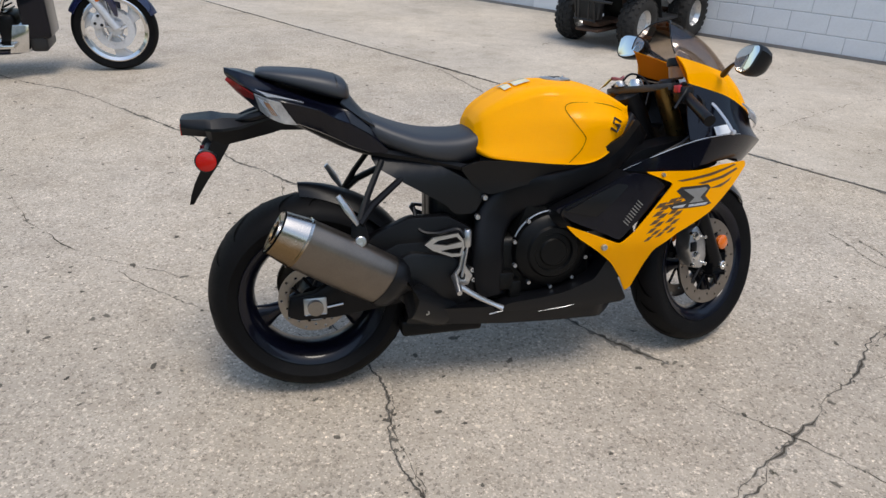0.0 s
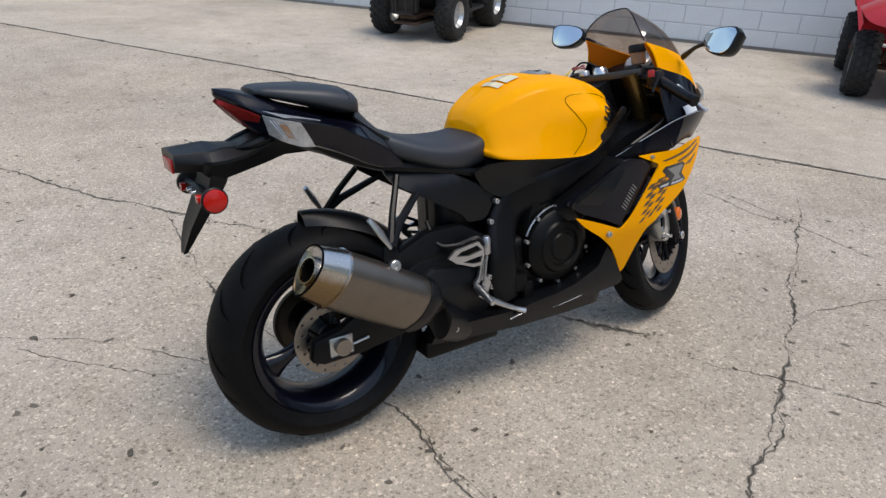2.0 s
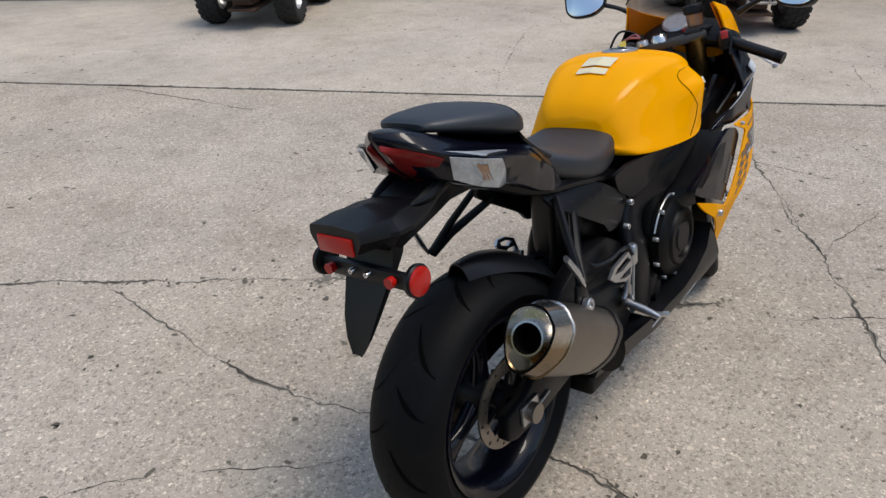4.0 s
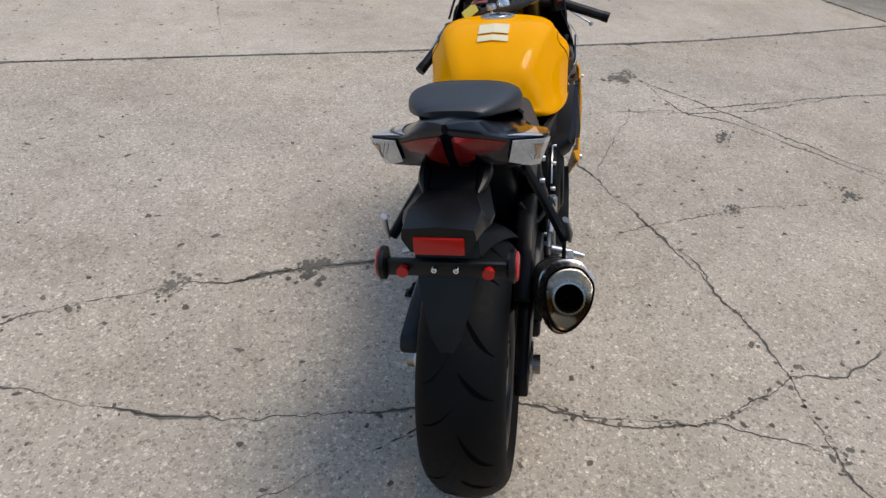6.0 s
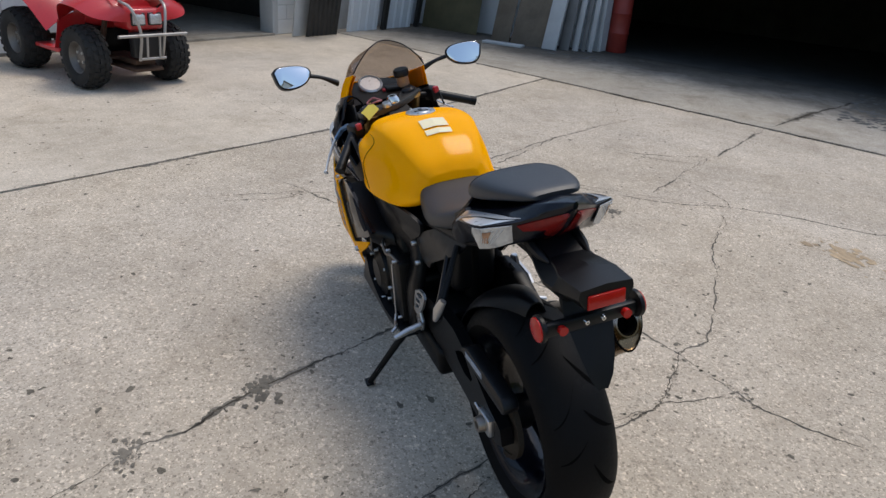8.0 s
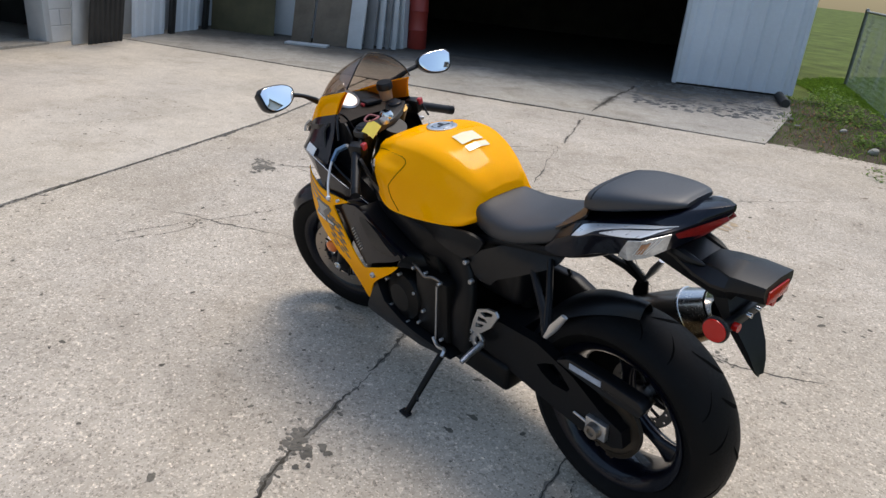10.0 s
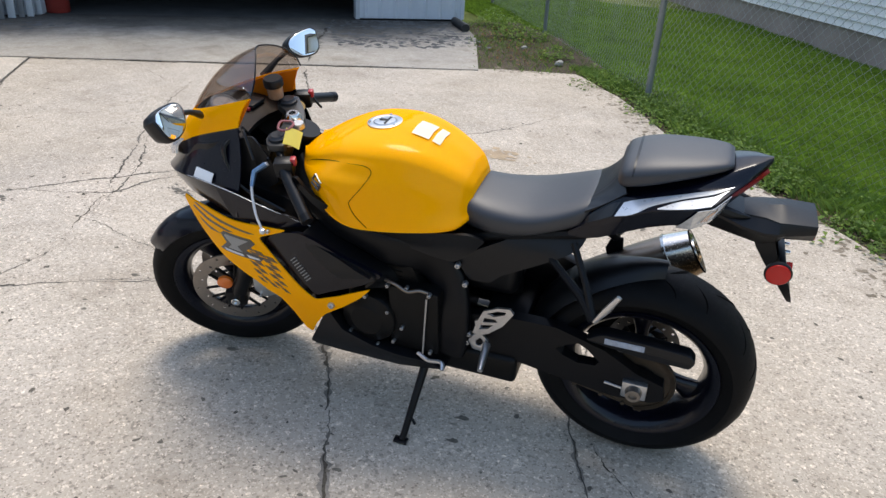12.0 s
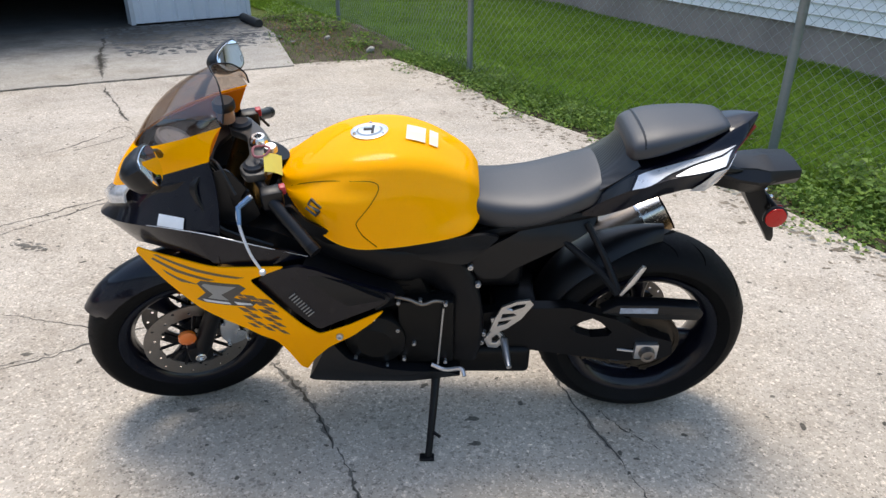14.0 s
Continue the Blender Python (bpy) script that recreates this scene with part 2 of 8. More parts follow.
def sheet(a, b, n=24, m=8, bulge=0.0, thick=0.004, out=(0, 1, 0), power=1.0):
    """A curved panel between two edge curves, bulging towards out, with thickness."""
    pa, pb = smooth_path(a, n), smooth_path(b, n)
    o = Vector(out)
    grid = []
    for i in range(n):
        u = i / (n - 1)
        row = []
        for j in range(m):
            v = j / (m - 1)
            p = pa[i].lerp(pb[i], v) + o * bulge * math.sin(math.pi * v) ** power
            row.append(p)
        grid.append(row)
    bm = bmesh.new()
    vs = [[bm.verts.new(p) for p in r] for r in grid]
    for i in range(n - 1):
        for j in range(m - 1):
            bm.faces.new((vs[i][j], vs[i + 1][j], vs[i + 1][j + 1], vs[i][j + 1]))
    bmesh.ops.recalc_face_normals(bm, faces=bm.faces)
    bmesh.ops.solidify(bm, geom=bm.faces[:], thickness=thick)
    return bm


def mirrored(bm):
    """A copy of a bmesh, mirrored left to right."""
    other = bm.copy()
    bmesh.ops.scale(other, vec=(1, -1, 1), verts=other.verts)
    bmesh.ops.reverse_faces(other, faces=other.faces)
    return other


def raw(name, verts, faces, material, parent=None, kind="", label="", category=""):
    data = bpy.data.meshes.new(name)
    data.from_pydata(verts, [], faces)
    data.materials.append(material)
    ob = new(name, data)
    ob.parent = parent
    return tagged(ob, label, category, kind=kind)


# ---- ground ----
def flat_slab(outline, z0, z1, name, material, parent=None, bevel=0.006):
    bm = plate(outline, z0, z1, 0.0, plane="xy")
    return part(name, bm, material, parent)


ground = flat_slab([(-60, -60), (60, -60), (60, 60), (-60, 60)], -0.4, -0.045, "ground", M["lawn"])
tagged(ground, "flat grassy ground around the concrete yard", "ground", kind="structure")

JOINT_A = [Vector(p) for p in ((1.86, 4.52), (3.34, 3.06), (4.59, 1.90), (6.60, 0.34))]   # long joint beyond the motorcycle
JOINT_B = Vector((8.46, 2.09)), Vector((3.19, -2.70))     # joint along the garage apron
along_a = (JOINT_A[1] - JOINT_A[0]).normalized()
across_a = Vector((-along_a.y, along_a.x)) * 0.013
along_b = (JOINT_B[1] - JOINT_B[0]).normalized()
across_b = Vector((-along_b.y, along_b.x)) * 0.014
far_a = JOINT_A[0] - along_a * 16
WALL0, WALLD = Vector((2.79, 8.85)), Vector((0.772, -0.636))
GAR0, GARD = Vector((6.50, -4.43)), Vector((0.636, 0.772))
CORNER = WALL0 + WALLD * 11.31


def on_wall(k, off=0.0, z=0.0):
    """A place k metres along the block wall, off metres out from its face."""
    p = WALL0 + WALLD * k - GARD * off
    return Vector((p.x, p.y, z))


def on_garage(s, off=0.0, z=0.0):
    """A place s metres along the garage front, off metres out from its face."""
    p = GAR0 + GARD * s - WALLD * off
    return Vector((p.x, p.y, z))


pavement = thing("pavement", Matrix(), "cracked pale concrete yard in large slabs", "pavement", kind="structure")
q = JOINT_A[-1]
line_a = [far_a, *JOINT_A]
edge = [(3.05, -2.95), (2.35, -3.36), (1.55, -2.70), (0.69, -1.66), (-0.10, -1.00), (-1.21, 0.02), (-1.65, 0.50), (-3.2, 1.9), (-6.0, 3.6), (-14, 7.0)]
rim = []
for (x0, y0), (x1, y1) in zip(edge, edge[1:]):
    n_seg = max(1, int(math.hypot(x1 - x0, y1 - y0) / 0.12))
    for k in range(n_seg):
        t = k / n_seg
        w = noise.noise((x0 + (x1 - x0) * t, y0 + (y1 - y0) * t, 0.0)) * 0.05
        rim.append((x0 + (x1 - x0) * t + w * 0.6, y0 + (y1 - y0) * t + w))
slab_a = [*rim, (-16, 8.0), (-20, 22), *[tuple(v - across_a) for v in line_a]]
flat_slab(slab_a, -0.16, 0.0, "slab", M["concrete"], pavement)
wall_face = on_wall(-14, 0.0), on_wall(11.31, 0.0)
slab_b = [*[tuple(v + across_a) for v in line_a], tuple(JOINT_B[0] + across_b), (9.47, 3.05), on_wall(8.3, -0.3)[:2], on_wall(-14, -0.3)[:2]]
flat_slab(slab_b, -0.16, 0.002, "slab", M["concrete_smooth"], pavement)
slab_c = [tuple(q - across_b + across_a * 0), tuple(JOINT_B[1] - across_b), (4.42, -4.52), on_garage(-1.60, 0.02)[:2], on_garage(0.0, 0.02)[:2], on_garage(0.02, -0.1)[:2], on_garage(4.28, -0.1)[:2], on_garage(4.3, 0.02)[:2], on_garage(7.85, 0.02)[:2], on_wall(8.3, 0.0)[:2], (9.47, 3.04), tuple(JOINT_B[0] - across_b)]
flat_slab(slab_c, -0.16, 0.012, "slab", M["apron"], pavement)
bed = flat_slab([*[tuple(v - across_a * 3) for v in line_a], *[tuple(v + across_a * 3) for v in reversed(line_a)]], -0.06, -0.016, "joint_fill", M["crack"], pavement)
flat_slab([tuple(JOINT_B[0] - across_b * 3), tuple(JOINT_B[1] - across_b * 3), tuple(JOINT_B[1] + across_b * 3), tuple(JOINT_B[0] + across_b * 3)], -0.06, -0.016, "joint_fill", M["crack"], pavement)

# cracks: coarse lines over the yard and the width in metres at which each gapes
CRACKS = [
    (0.014, [(1.85, 2.50), (1.64, 2.28), (1.45, 2.05), (1.14, 1.73), (0.80, 1.43), (0.61, 1.28), (0.37, 1.12), (0.18, 1.03), (0.0, 0.93), (-0.2, 0.70)]),
    (0.006, [(1.45, 2.05), (1.99, 2.08), (2.46, 2.11)]),
    (0.007, [(0.80, 2.06), (0.95, 1.87), (1.15, 1.72), (1.42, 1.48), (1.53, 1.40), (1.75, 1.13), (2.06, 0.86)]),
    (0.009, [(2.06, 3.14), (2.14, 2.80), (2.23, 2.40), (2.48, 2.12), (2.70, 1.83)]),
    (0.010, [(2.39, 3.09), (2.14, 2.80), (1.98, 2.63), (1.73, 2.36), (1.62, 2.24)]),
    (0.005, [(1.97, 3.44), (2.14, 2.80)]),
    (0.012, [(3.12, 2.16), (2.71, 1.83), (2.68, 1.49), (2.42, 0.90), (2.26, 0.55), (2.20, 0.03), (2.05, -0.35), (1.80, -0.84), (1.63, -1.65)]),
    (0.011, [(-0.14, 1.82), (-0.11, 1.62), (-0.04, 1.45), (0.09, 1.29), (0.38, 1.12), (0.58, 0.90), (1.14, 0.61), (1.50, 0.46), (2.12, 0.10)]),
    (0.006, [(-0.03, 1.54), (0.02, 1.34), (0.34, 1.14)]),
    (0.010, [(2.75, 1.80), (3.05, 1.52), (3.38, 1.22), (3.80, 0.83), (4.08, 0.54), (4.61, -0.06)]),
    (0.006, [(4.47, 1.23), (4.28, 0.94), (4.09, 0.62)]),
    (0.024, [(-0.46, 3.28), (-0.25, 3.12), (-0.08, 2.93), (0.08, 2.79), (0.28, 2.57), (0.42, 2.42)]),
    (0.034, [(0.42, 2.42), (0.59, 2.25), (0.69, 2.17), (0.83, 2.08)]),
    (0.011, [(-0.95, 3.64), (-0.87, 3.27), (-0.78, 2.92), (-0.64, 2.58), (-0.50, 2.35), (-0.33, 2.11), (-0.20, 1.92), (-0.15, 1.77), (-0.10, 1.62), (0.0, 1.42)]),
    (0.008, [(-1.08, 2.48), (-0.74, 2.29), (-0.60, 2.20), (-0.46, 2.10), (-0.34, 2.02)]),
    (0.017, [(-4.6, 6.1), (-3.76, 5.56), (-2.95, 5.20), (-2.39, 4.80), (-1.90, 4.45), (-1.40, 3.98), (-0.95, 3.64), (-0.64, 3.41), (-0.46, 3.28)]),
    (0.008, [(-2.41, 3.37), (-1.95, 2.90), (-1.52, 2.64), (-1.30, 2.58), (-1.08, 2.48)]),
    (0.008, [(1.84, 4.60), (2.26, 5.02), (3.06, 5.72), (3.69, 6.18)]),
    (0.10, [(6.69, -4.12), (5.34, -2.40), (4.60, -1.55)]),
    (0.030, [(4.49, -1.42), (3.70, -0.68), (3.45, -0.45)]),
    (0.005, [(2.12, 0.11), (1.84, 0.24), (1.56, 0.49)]),
    (0.010, [(3.55, 0.58), (3.38, 0.15), (3.39, -0.31), (3.05, -0.10)]),
    (0.008, [(4.45, 3.48), (4.08, 3.21), (3.79, 2.95)]),
    (0.005, [(4.50, 4.12), (4.45, 3.46), (4.60, 2.91)]),
    (0.010, [(1.10, 1.72), (0.93, 1.51), (0.80, 1.43)]),
    (0.010, [(-0.3, 6.6), (0.1, 5.9), (0.4, 5.3)]),
    (0.006, [(-1.6, 7.9), (-0.6, 7.2), (-0.1, 6.3)]),
    (0.006, [(0.3, 6.2), (1.0, 6.1), (1.5, 6.3)]),
]


CRACKS += [
    (0.014, [(3.37, -0.32), (2.87, 0.10), (2.43, 0.47)]), (0.008, [(2.79, 0.11), (2.41, 0.02), (2.16, 0.03)]), (0.008, [(5.59, -0.23), (4.88, -0.05), (4.68, -0.14)]),
    (0.013, [(3.19, 2.35), (2.85, 1.57), (2.44, 0.79), (2.21, 0.04)]), (0.009, [(3.63, 0.50), (3.31, 0.25), (3.19, -0.21)]), (0.012, [(3.77, 0.88), (2.95, 1.49), (2.44, 2.12)]),
    (0.008, [(0.04, 1.34), (0.08, 1.14), (0.10, 0.91)]), (0.008, [(1.90, 3.39), (2.00, 2.96), (2.16, 2.83)]), (0.007, [(-1.39, 2.53), (-1.11, 2.36), (-0.85, 2.24)])]
CRACKS.append((0.026, [tuple(v) for v in JOINT_A]))
CRACKS.append((0.026, [tuple(JOINT_A[0] - along_a * 8), tuple(JOINT_A[0])]))
CRACKS.append((0.028, [tuple(JOINT_B[0].lerp(JOINT_B[1], t)) for t in (0, 0.2, 0.4, 0.6, 0.8, 1)]))


def yard_z(x, y):
    """Height of the slab under a place."""
    b = JOINT_B[1]
    if (x - b.x) * along_b.y - (y - b.y) * along_b.x < 0 and x > 3.0:
        return 0.012
    for v, w in zip(line_a, line_a[1:]):
        if min(v.x, w.x) <= x <= max(v.x, w.x):
            return 0.002 if y > v.y + (w.y - v.y) * (x - v.x) / (w.x - v.x) else 0.0
    return 0.0


def crack_mesh(lines, spread, wide, material, name, label, z, seed):
    """Jagged, dirt-filled openings along the lines, of uneven width."""
    rnd = random.Random(seed)
    verts, faces = [], []
    for width, pts in lines:
        width = width * 1.45 if width < 0.0105 else width
        pts = [Vector((x, y, 0)) for x, y in pts]
        total = sum((b - a).length for a, b in zip(pts, pts[1:]))
        n = max(8, int(total / 0.016))
        path = smooth_path(pts, n)
        seedv = pts[0].x * 13.7 + pts[0].y * 7.1
        first = len(verts)
        for k, p in enumerate(path):
            d = (path[min(k + 1, n - 1)] - path[max(k - 1, 0)]).normalized()
            side = Vector((-d.y, d.x, 0))
            wander = noise.noise((p.x * 5, p.y * 5, seedv)) * 0.026 + noise.noise((p.x * 23, p.y * 23, seedv)) * 0.012 + noise.noise((p.x * 70, p.y * 70, seedv)) * 0.008
            open_ = 0.45 + 1.0 * noise.noise((p.x * 4.3, p.y * 4.3, seedv + 7)) + 0.9 * rnd.random() ** 3
            taper = min(1.0, 4 * min(k, n - 1 - k) / n + 0.25)
            w = max(0.12, open_) * width * 0.5 * taper * wide
            gap = spread if noise.noise((p.x * 2.2, p.y * 2.2, seedv + 3)) > -0.2 else 0.4
            c = p + side * wander
            l = c + side * w * gap * (0.6 + 0.8 * rnd.random())
            r = c - side * w * gap * (0.6 + 0.8 * rnd.random())
            zz = max(yard_z(l.x, l.y), yard_z(r.x, r.y)) + z
            verts += [(l.x, l.y, zz), (r.x, r.y, zz)]
        for k in range(n - 1):
            a = first + 2 * k
            faces.append((a, a + 1, a + 3, a + 2))
    return raw(name, verts, faces, material, pavement, "stuff", label)


crack_mesh(CRACKS, 1.0, 0.40, M["crack"], "crack", "dark jagged dirt-filled crack lines", 0.0016, 1)
crack_mesh([c for c in CRACKS if c[0] >= 0.01], 1.0, 1.15, M["crack_pale"], "crumbled_edge", "crumbled grey edges of the wider cracks", 0.0008, 1)


def chip(verts, faces, x, y, r, z, rnd, long=1.0, turn=0.0):
    """One flat ragged spot: a pit, a dirty chip or part of a stain."""
    n = 9
    z += yard_z(x, y)
    first = len(verts)
    for k in range(n):
        a = 2 * math.pi * k / n
        rr = r * (0.55 + 0.75 * rnd.random())
        u, w = rr * math.cos(a) * long, rr * math.sin(a)
        verts.append((x + u * math.cos(turn) - w * math.sin(turn), y + u * math.sin(turn) + w * math.cos(turn), z))
    faces.append(tuple(range(first, first + n)))


def scatter_chips():
    """Dark pits strewn over the slabs, and crumbs that break out along the cracks."""
    rnd = random.Random(31)
    verts, faces = [], []
    for _ in range(8200):
        x, y = rnd.uniform(-4.5, 5.5), rnd.uniform(-1.5, 8.0)
        if noise.noise((x * 1.1, y * 1.1, 4.0)) + 0.5 * rnd.random() < 0.12:
            continue
        chip(verts, faces, x, y, 0.0020 + 0.0100 * rnd.random() ** 5, 0.0012, rnd, 1 + 1.2 * rnd.random(), rnd.random() * 3.1)
    for width, pts in CRACKS:
        pts = [Vector((x, y, 0)) for x, y in pts]
        total = sum((b - a).length for a, b in zip(pts, pts[1:]))
        path = smooth_path(pts, max(8, int(total / 0.02)))
        for p in path:
            if rnd.random() < min(0.75, 0.16 + width * 28) * (0.4 + noise.noise((p.x * 3, p.y * 3, 9.0))):
                chip(verts, faces, p.x + rnd.gauss(0, 0.004 + width * 0.8), p.y + rnd.gauss(0, 0.004 + width * 0.8), 0.002 + 0.0065 * rnd.random() ** 2, 0.0020, rnd, 1 + rnd.random(), rnd.random() * 3.1)
    raw("pits", verts, faces, M["crack_chip"], pavement, "stuff", "small dark pits and chips in the concrete")


scatter_chips()
for k, (x, y, r, what) in enumerate([(0.09, 2.77, 0.060, "stain"), (-0.25, 3.12, 0.045, "stain"), (1.52, 1.41, 0.035, "stain"), (2.03, 0.89, 0.05, "stain"), (2.45, 1.55, 0.05, "stain"), (1.45, -0.33, 0.13, "rust"), (3.1, 2.3, 0.10, "stain")]):
    rnd = random.Random(k + 60)
    verts, faces = [], []
    for q in range(90):
        d = r * abs(rnd.gauss(0, 0.7))
        a = rnd.random() * 6.28
        chip(verts, faces, x + d * math.cos(a) * 1.4, y + d * math.sin(a) * 0.8, r * (0.05 + 0.18 * rnd.random() ** 2), 0.0012 + 0.00002 * q, rnd, 1.4, 0.3)
    raw("stain", verts, faces, M[what], pavement, "stuff", "dark greasy stain in the concrete" if what == "stain" else "orange-brown rust stain in the concrete")



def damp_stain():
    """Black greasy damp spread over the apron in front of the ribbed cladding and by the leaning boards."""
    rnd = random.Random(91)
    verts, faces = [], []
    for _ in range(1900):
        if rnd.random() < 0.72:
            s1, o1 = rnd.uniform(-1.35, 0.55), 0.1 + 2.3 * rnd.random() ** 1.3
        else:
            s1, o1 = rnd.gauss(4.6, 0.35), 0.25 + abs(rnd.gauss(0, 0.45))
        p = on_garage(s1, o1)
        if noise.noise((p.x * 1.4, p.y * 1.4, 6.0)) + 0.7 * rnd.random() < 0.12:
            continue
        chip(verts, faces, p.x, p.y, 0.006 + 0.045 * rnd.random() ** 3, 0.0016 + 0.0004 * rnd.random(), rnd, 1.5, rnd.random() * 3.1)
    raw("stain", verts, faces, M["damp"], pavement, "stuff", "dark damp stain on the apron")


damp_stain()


def edge_dirt():
    """Soil washed over the rim of the slab."""
    rnd = random.Random(77)
    verts, faces = [], []
    for _ in range(2600):
        x, y = rnd.choice(rim)
        if x < -5:
            continue
        d = 0.02 + abs(rnd.gauss(0, 0.11)) * (0.5 + max(0, 0.8 + noise.noise((x * 1.3, y * 1.3, 2.0))))
        px, py = x + d * 0.62 + rnd.gauss(0, 0.05), y + d * 0.78 + rnd.gauss(0, 0.05)
        chip(verts, faces, px, py, 0.004 + 0.016 * rnd.random() ** 2, 0.0012 + 0.0008 * rnd.random(), rnd, 1 + rnd.random(), rnd.random() * 3.1)
    raw("dirt", verts, faces, M["soil_dust"], pavement, "stuff", "brown soil washed over the slab edge")


edge_dirt()

# ---- building with the block wall ----
def wall_run(a, b, z0, z1, thick, name, material, parent=None, inward=1):
    """A straight wall between two places, its face on the line, thickness away from the yard."""
    a, b = Vector((a[0], a[1], 0)), Vector((b[0], b[1], 0))
    d = (b - a)
    ang = math.degrees(math.atan2(d.y, d.x))
    bm = box(0, d.length, 0, thick * inward, z0, z1)
    return part(name, bm, material, parent, m=pose(a.x, a.y, 0, 0, 0, ang))


DOOR_A, DOOR_B = 5.55, 7.72          # doorway along the block wall
TOP = 3.3
wall_north = thing("wall_north", Matrix(), "white-painted concrete block wall of the workshop", "wall", kind="structure")
wall_run(on_wall(-14), on_wall(DOOR_A), 0.0, TOP, 0.2, "core", M["mortar"], wall_north)
wall_run(on_wall(DOOR_B), on_wall(11.31), 0.0, TOP, 0.2, "core", M["mortar"], wall_north)
wall_run(on_wall(DOOR_A), on_wall(DOOR_B), 2.15, TOP, 0.2, "core", M["mortar"], wall_north)
wall_run(on_wall(-14, 0.03), on_wall(DOOR_A, 0.03), 0.0, 0.035, 0.03, "footing", M["footing"], wall_north)

GAR_H = 2.30
GAR_TOP = 4.7      # unseen top, set above the block building so the garage shades more apron
wall_east = thing("wall_east", Matrix(), "garage front with a wide open doorway", "wall", kind="structure")
wall_run(on_garage(7.9, -0.0), on_garage(4.3), 0.0, GAR_TOP, 0.16, "core", M["white_metal"], wall_east)
wall_run(on_garage(4.3), on_garage(0.0), GAR_H, GAR_TOP, 0.16, "lintel", M["white_metal"], wall_east)
wall_run(on_garage(0.0, -0.02), on_garage(-1.6, -0.02), 0.03, GAR_TOP, 0.14, "core", M["white_metal"], wall_east)
room = thing("garage_room", Matrix(), "unlit garage interior behind the open doorway", "room", kind="structure")
wall_run(on_garage(7.7, -6.5), on_garage(-1.6, -6.5), 0.0, GAR_TOP, 0.15, "back_wall", M["room_shade"], room)
wall_run(on_garage(-1.6, -6.5), on_garage(-1.6, -0.16), 0.0, GAR_TOP, 0.1, "side_wall", M["room_shade"], room, -1)
wall_run(on_garage(7.7, -6.5), on_garage(7.7, -0.2), 0.0, GAR_TOP, 0.1, "side_wall", M["room_shade"], room)
flat_slab([on_garage(7.8, -0.1)[:2], on_garage(-1.6, -0.1)[:2], on_garage(-1.6, -6.6)[:2], on_garage(7.8, -6.6)[:2]], -0.12, 0.010, "garage_floor", M["room_shade"], room)
shop = thing("workshop_room", Matrix(), "unlit workshop interior behind the doorway", "room", kind="structure")
flat_slab([on_wall(-14, -0.3)[:2], on_wall(8.9, -0.3)[:2], on_wall(8.9, -5)[:2], on_wall(-14, -5)[:2]], -0.14, 0.03, "workshop_floor", M["apron"], shop)
wall_run(on_wall(-14, -5), on_wall(8.9, -5), 0.03, TOP, 0.1, "back_wall", M["room_shade"], shop)
wall_run(on_wall(8.9, -5), on_wall(8.9, -0.2), 0.03, TOP, 0.1, "side_wall", M["room_shade"], shop, -1)
wall_run(on_wall(3.5, -5), on_wall(3.5, -0.2), 0.03, TOP, 0.1, "side_wall", M["room_shade"], shop, -1)
roof = thing("roof", Matrix(), "flat roof over workshop and garage", "roof", kind="structure")
flat_slab([on_wall(-14, 0.25)[:2], on_wall(11.1, 0.25)[:2], on_wall(11.1, -5.2)[:2], on_wall(-14, -5.2)[:2]], TOP, TOP + 0.12, "roof_deck", M["footing"], roof)
# garage deck is out of view, raised with GAR_TOP to lengthen its shadow
flat_slab([on_garage(7.7, 0.25)[:2], on_garage(-1.7, 0.25)[:2], on_garage(-1.7, -6.8)[:2], on_garage(7.7, -6.8)[:2]], GAR_TOP + 0.13, GAR_TOP + 0.25, "roof_deck", M["footing"], roof)

# ---- neighbour's house, fence ----
HOUSE0, HOUSED = Vector((1.30, -8.76)), Vector((-0.617, 0.787))
house_n = Vector((0.787, 0.617))
house = thing("house", Matrix(), "neighbouring house with white lap siding and grey foundation", "house")
wall_run(HOUSE0 + HOUSED * 12, HOUSE0 - HOUSED * 6, -0.05, 0.375, 0.3, "foundation", M["foundation"], house, -1)

# ---- motorcycle materials ----
M["yellow"] = mat("yellow lacquer", (1.0, 0.405, 0.0), 0.42, var=0.02, big=4, fine=300, bump=0.0, coat=0.24, coat_rough=0.05, spec=0.0)
M["gloss_black"] = mat("black lacquer", (0.0025, 0.003, 0.008), 0.3, var=0.15, fine=200, bump=0.0, coat=0.5, coat_rough=0.05, spec=0.12)
M["frame_black"] = mat("satin black frame", (0.005, 0.005, 0.006), 0.36, var=0.2, fine=150, bump=0.03, spec=0.20)
M["plastic"] = mat("black plastic", (0.0038, 0.0042, 0.0055), 0.40, var=0.2, fine=180, bump=0.06, depth=0.0006, spec=0.34)
M["seat"] = mat("black seat vinyl", (0.006, 0.008, 0.013), 0.55, var=0.12, fine=420, bump=0.22, depth=0.0006, spec=0.80, coat=0.22, coat_rough=0.45)
M["rubber"] = mat("tyre rubber", (0.0048, 0.0048, 0.0052), 0.60, var=0.25, big=8, fine=120, bump=0.12, depth=0.001, wear=((0.010, 0.0097, 0.0093), 0.60), spec=0.12)
M["groove"] = mat("tread groove", (0.002, 0.002, 0.002), 0.95, var=0.2, bump=0, spec=0.05)
M["engine"] = mat("black engine paint", (0.004, 0.004, 0.004), 0.40, var=0.2, fine=130, bump=0.2, depth=0.001, spec=0.18)
M["alloy"] = mat("bare alloy", (0.60, 0.60, 0.60), 0.32, 0.95, var=0.12, fine=120, bump=0.08, depth=0.0006)
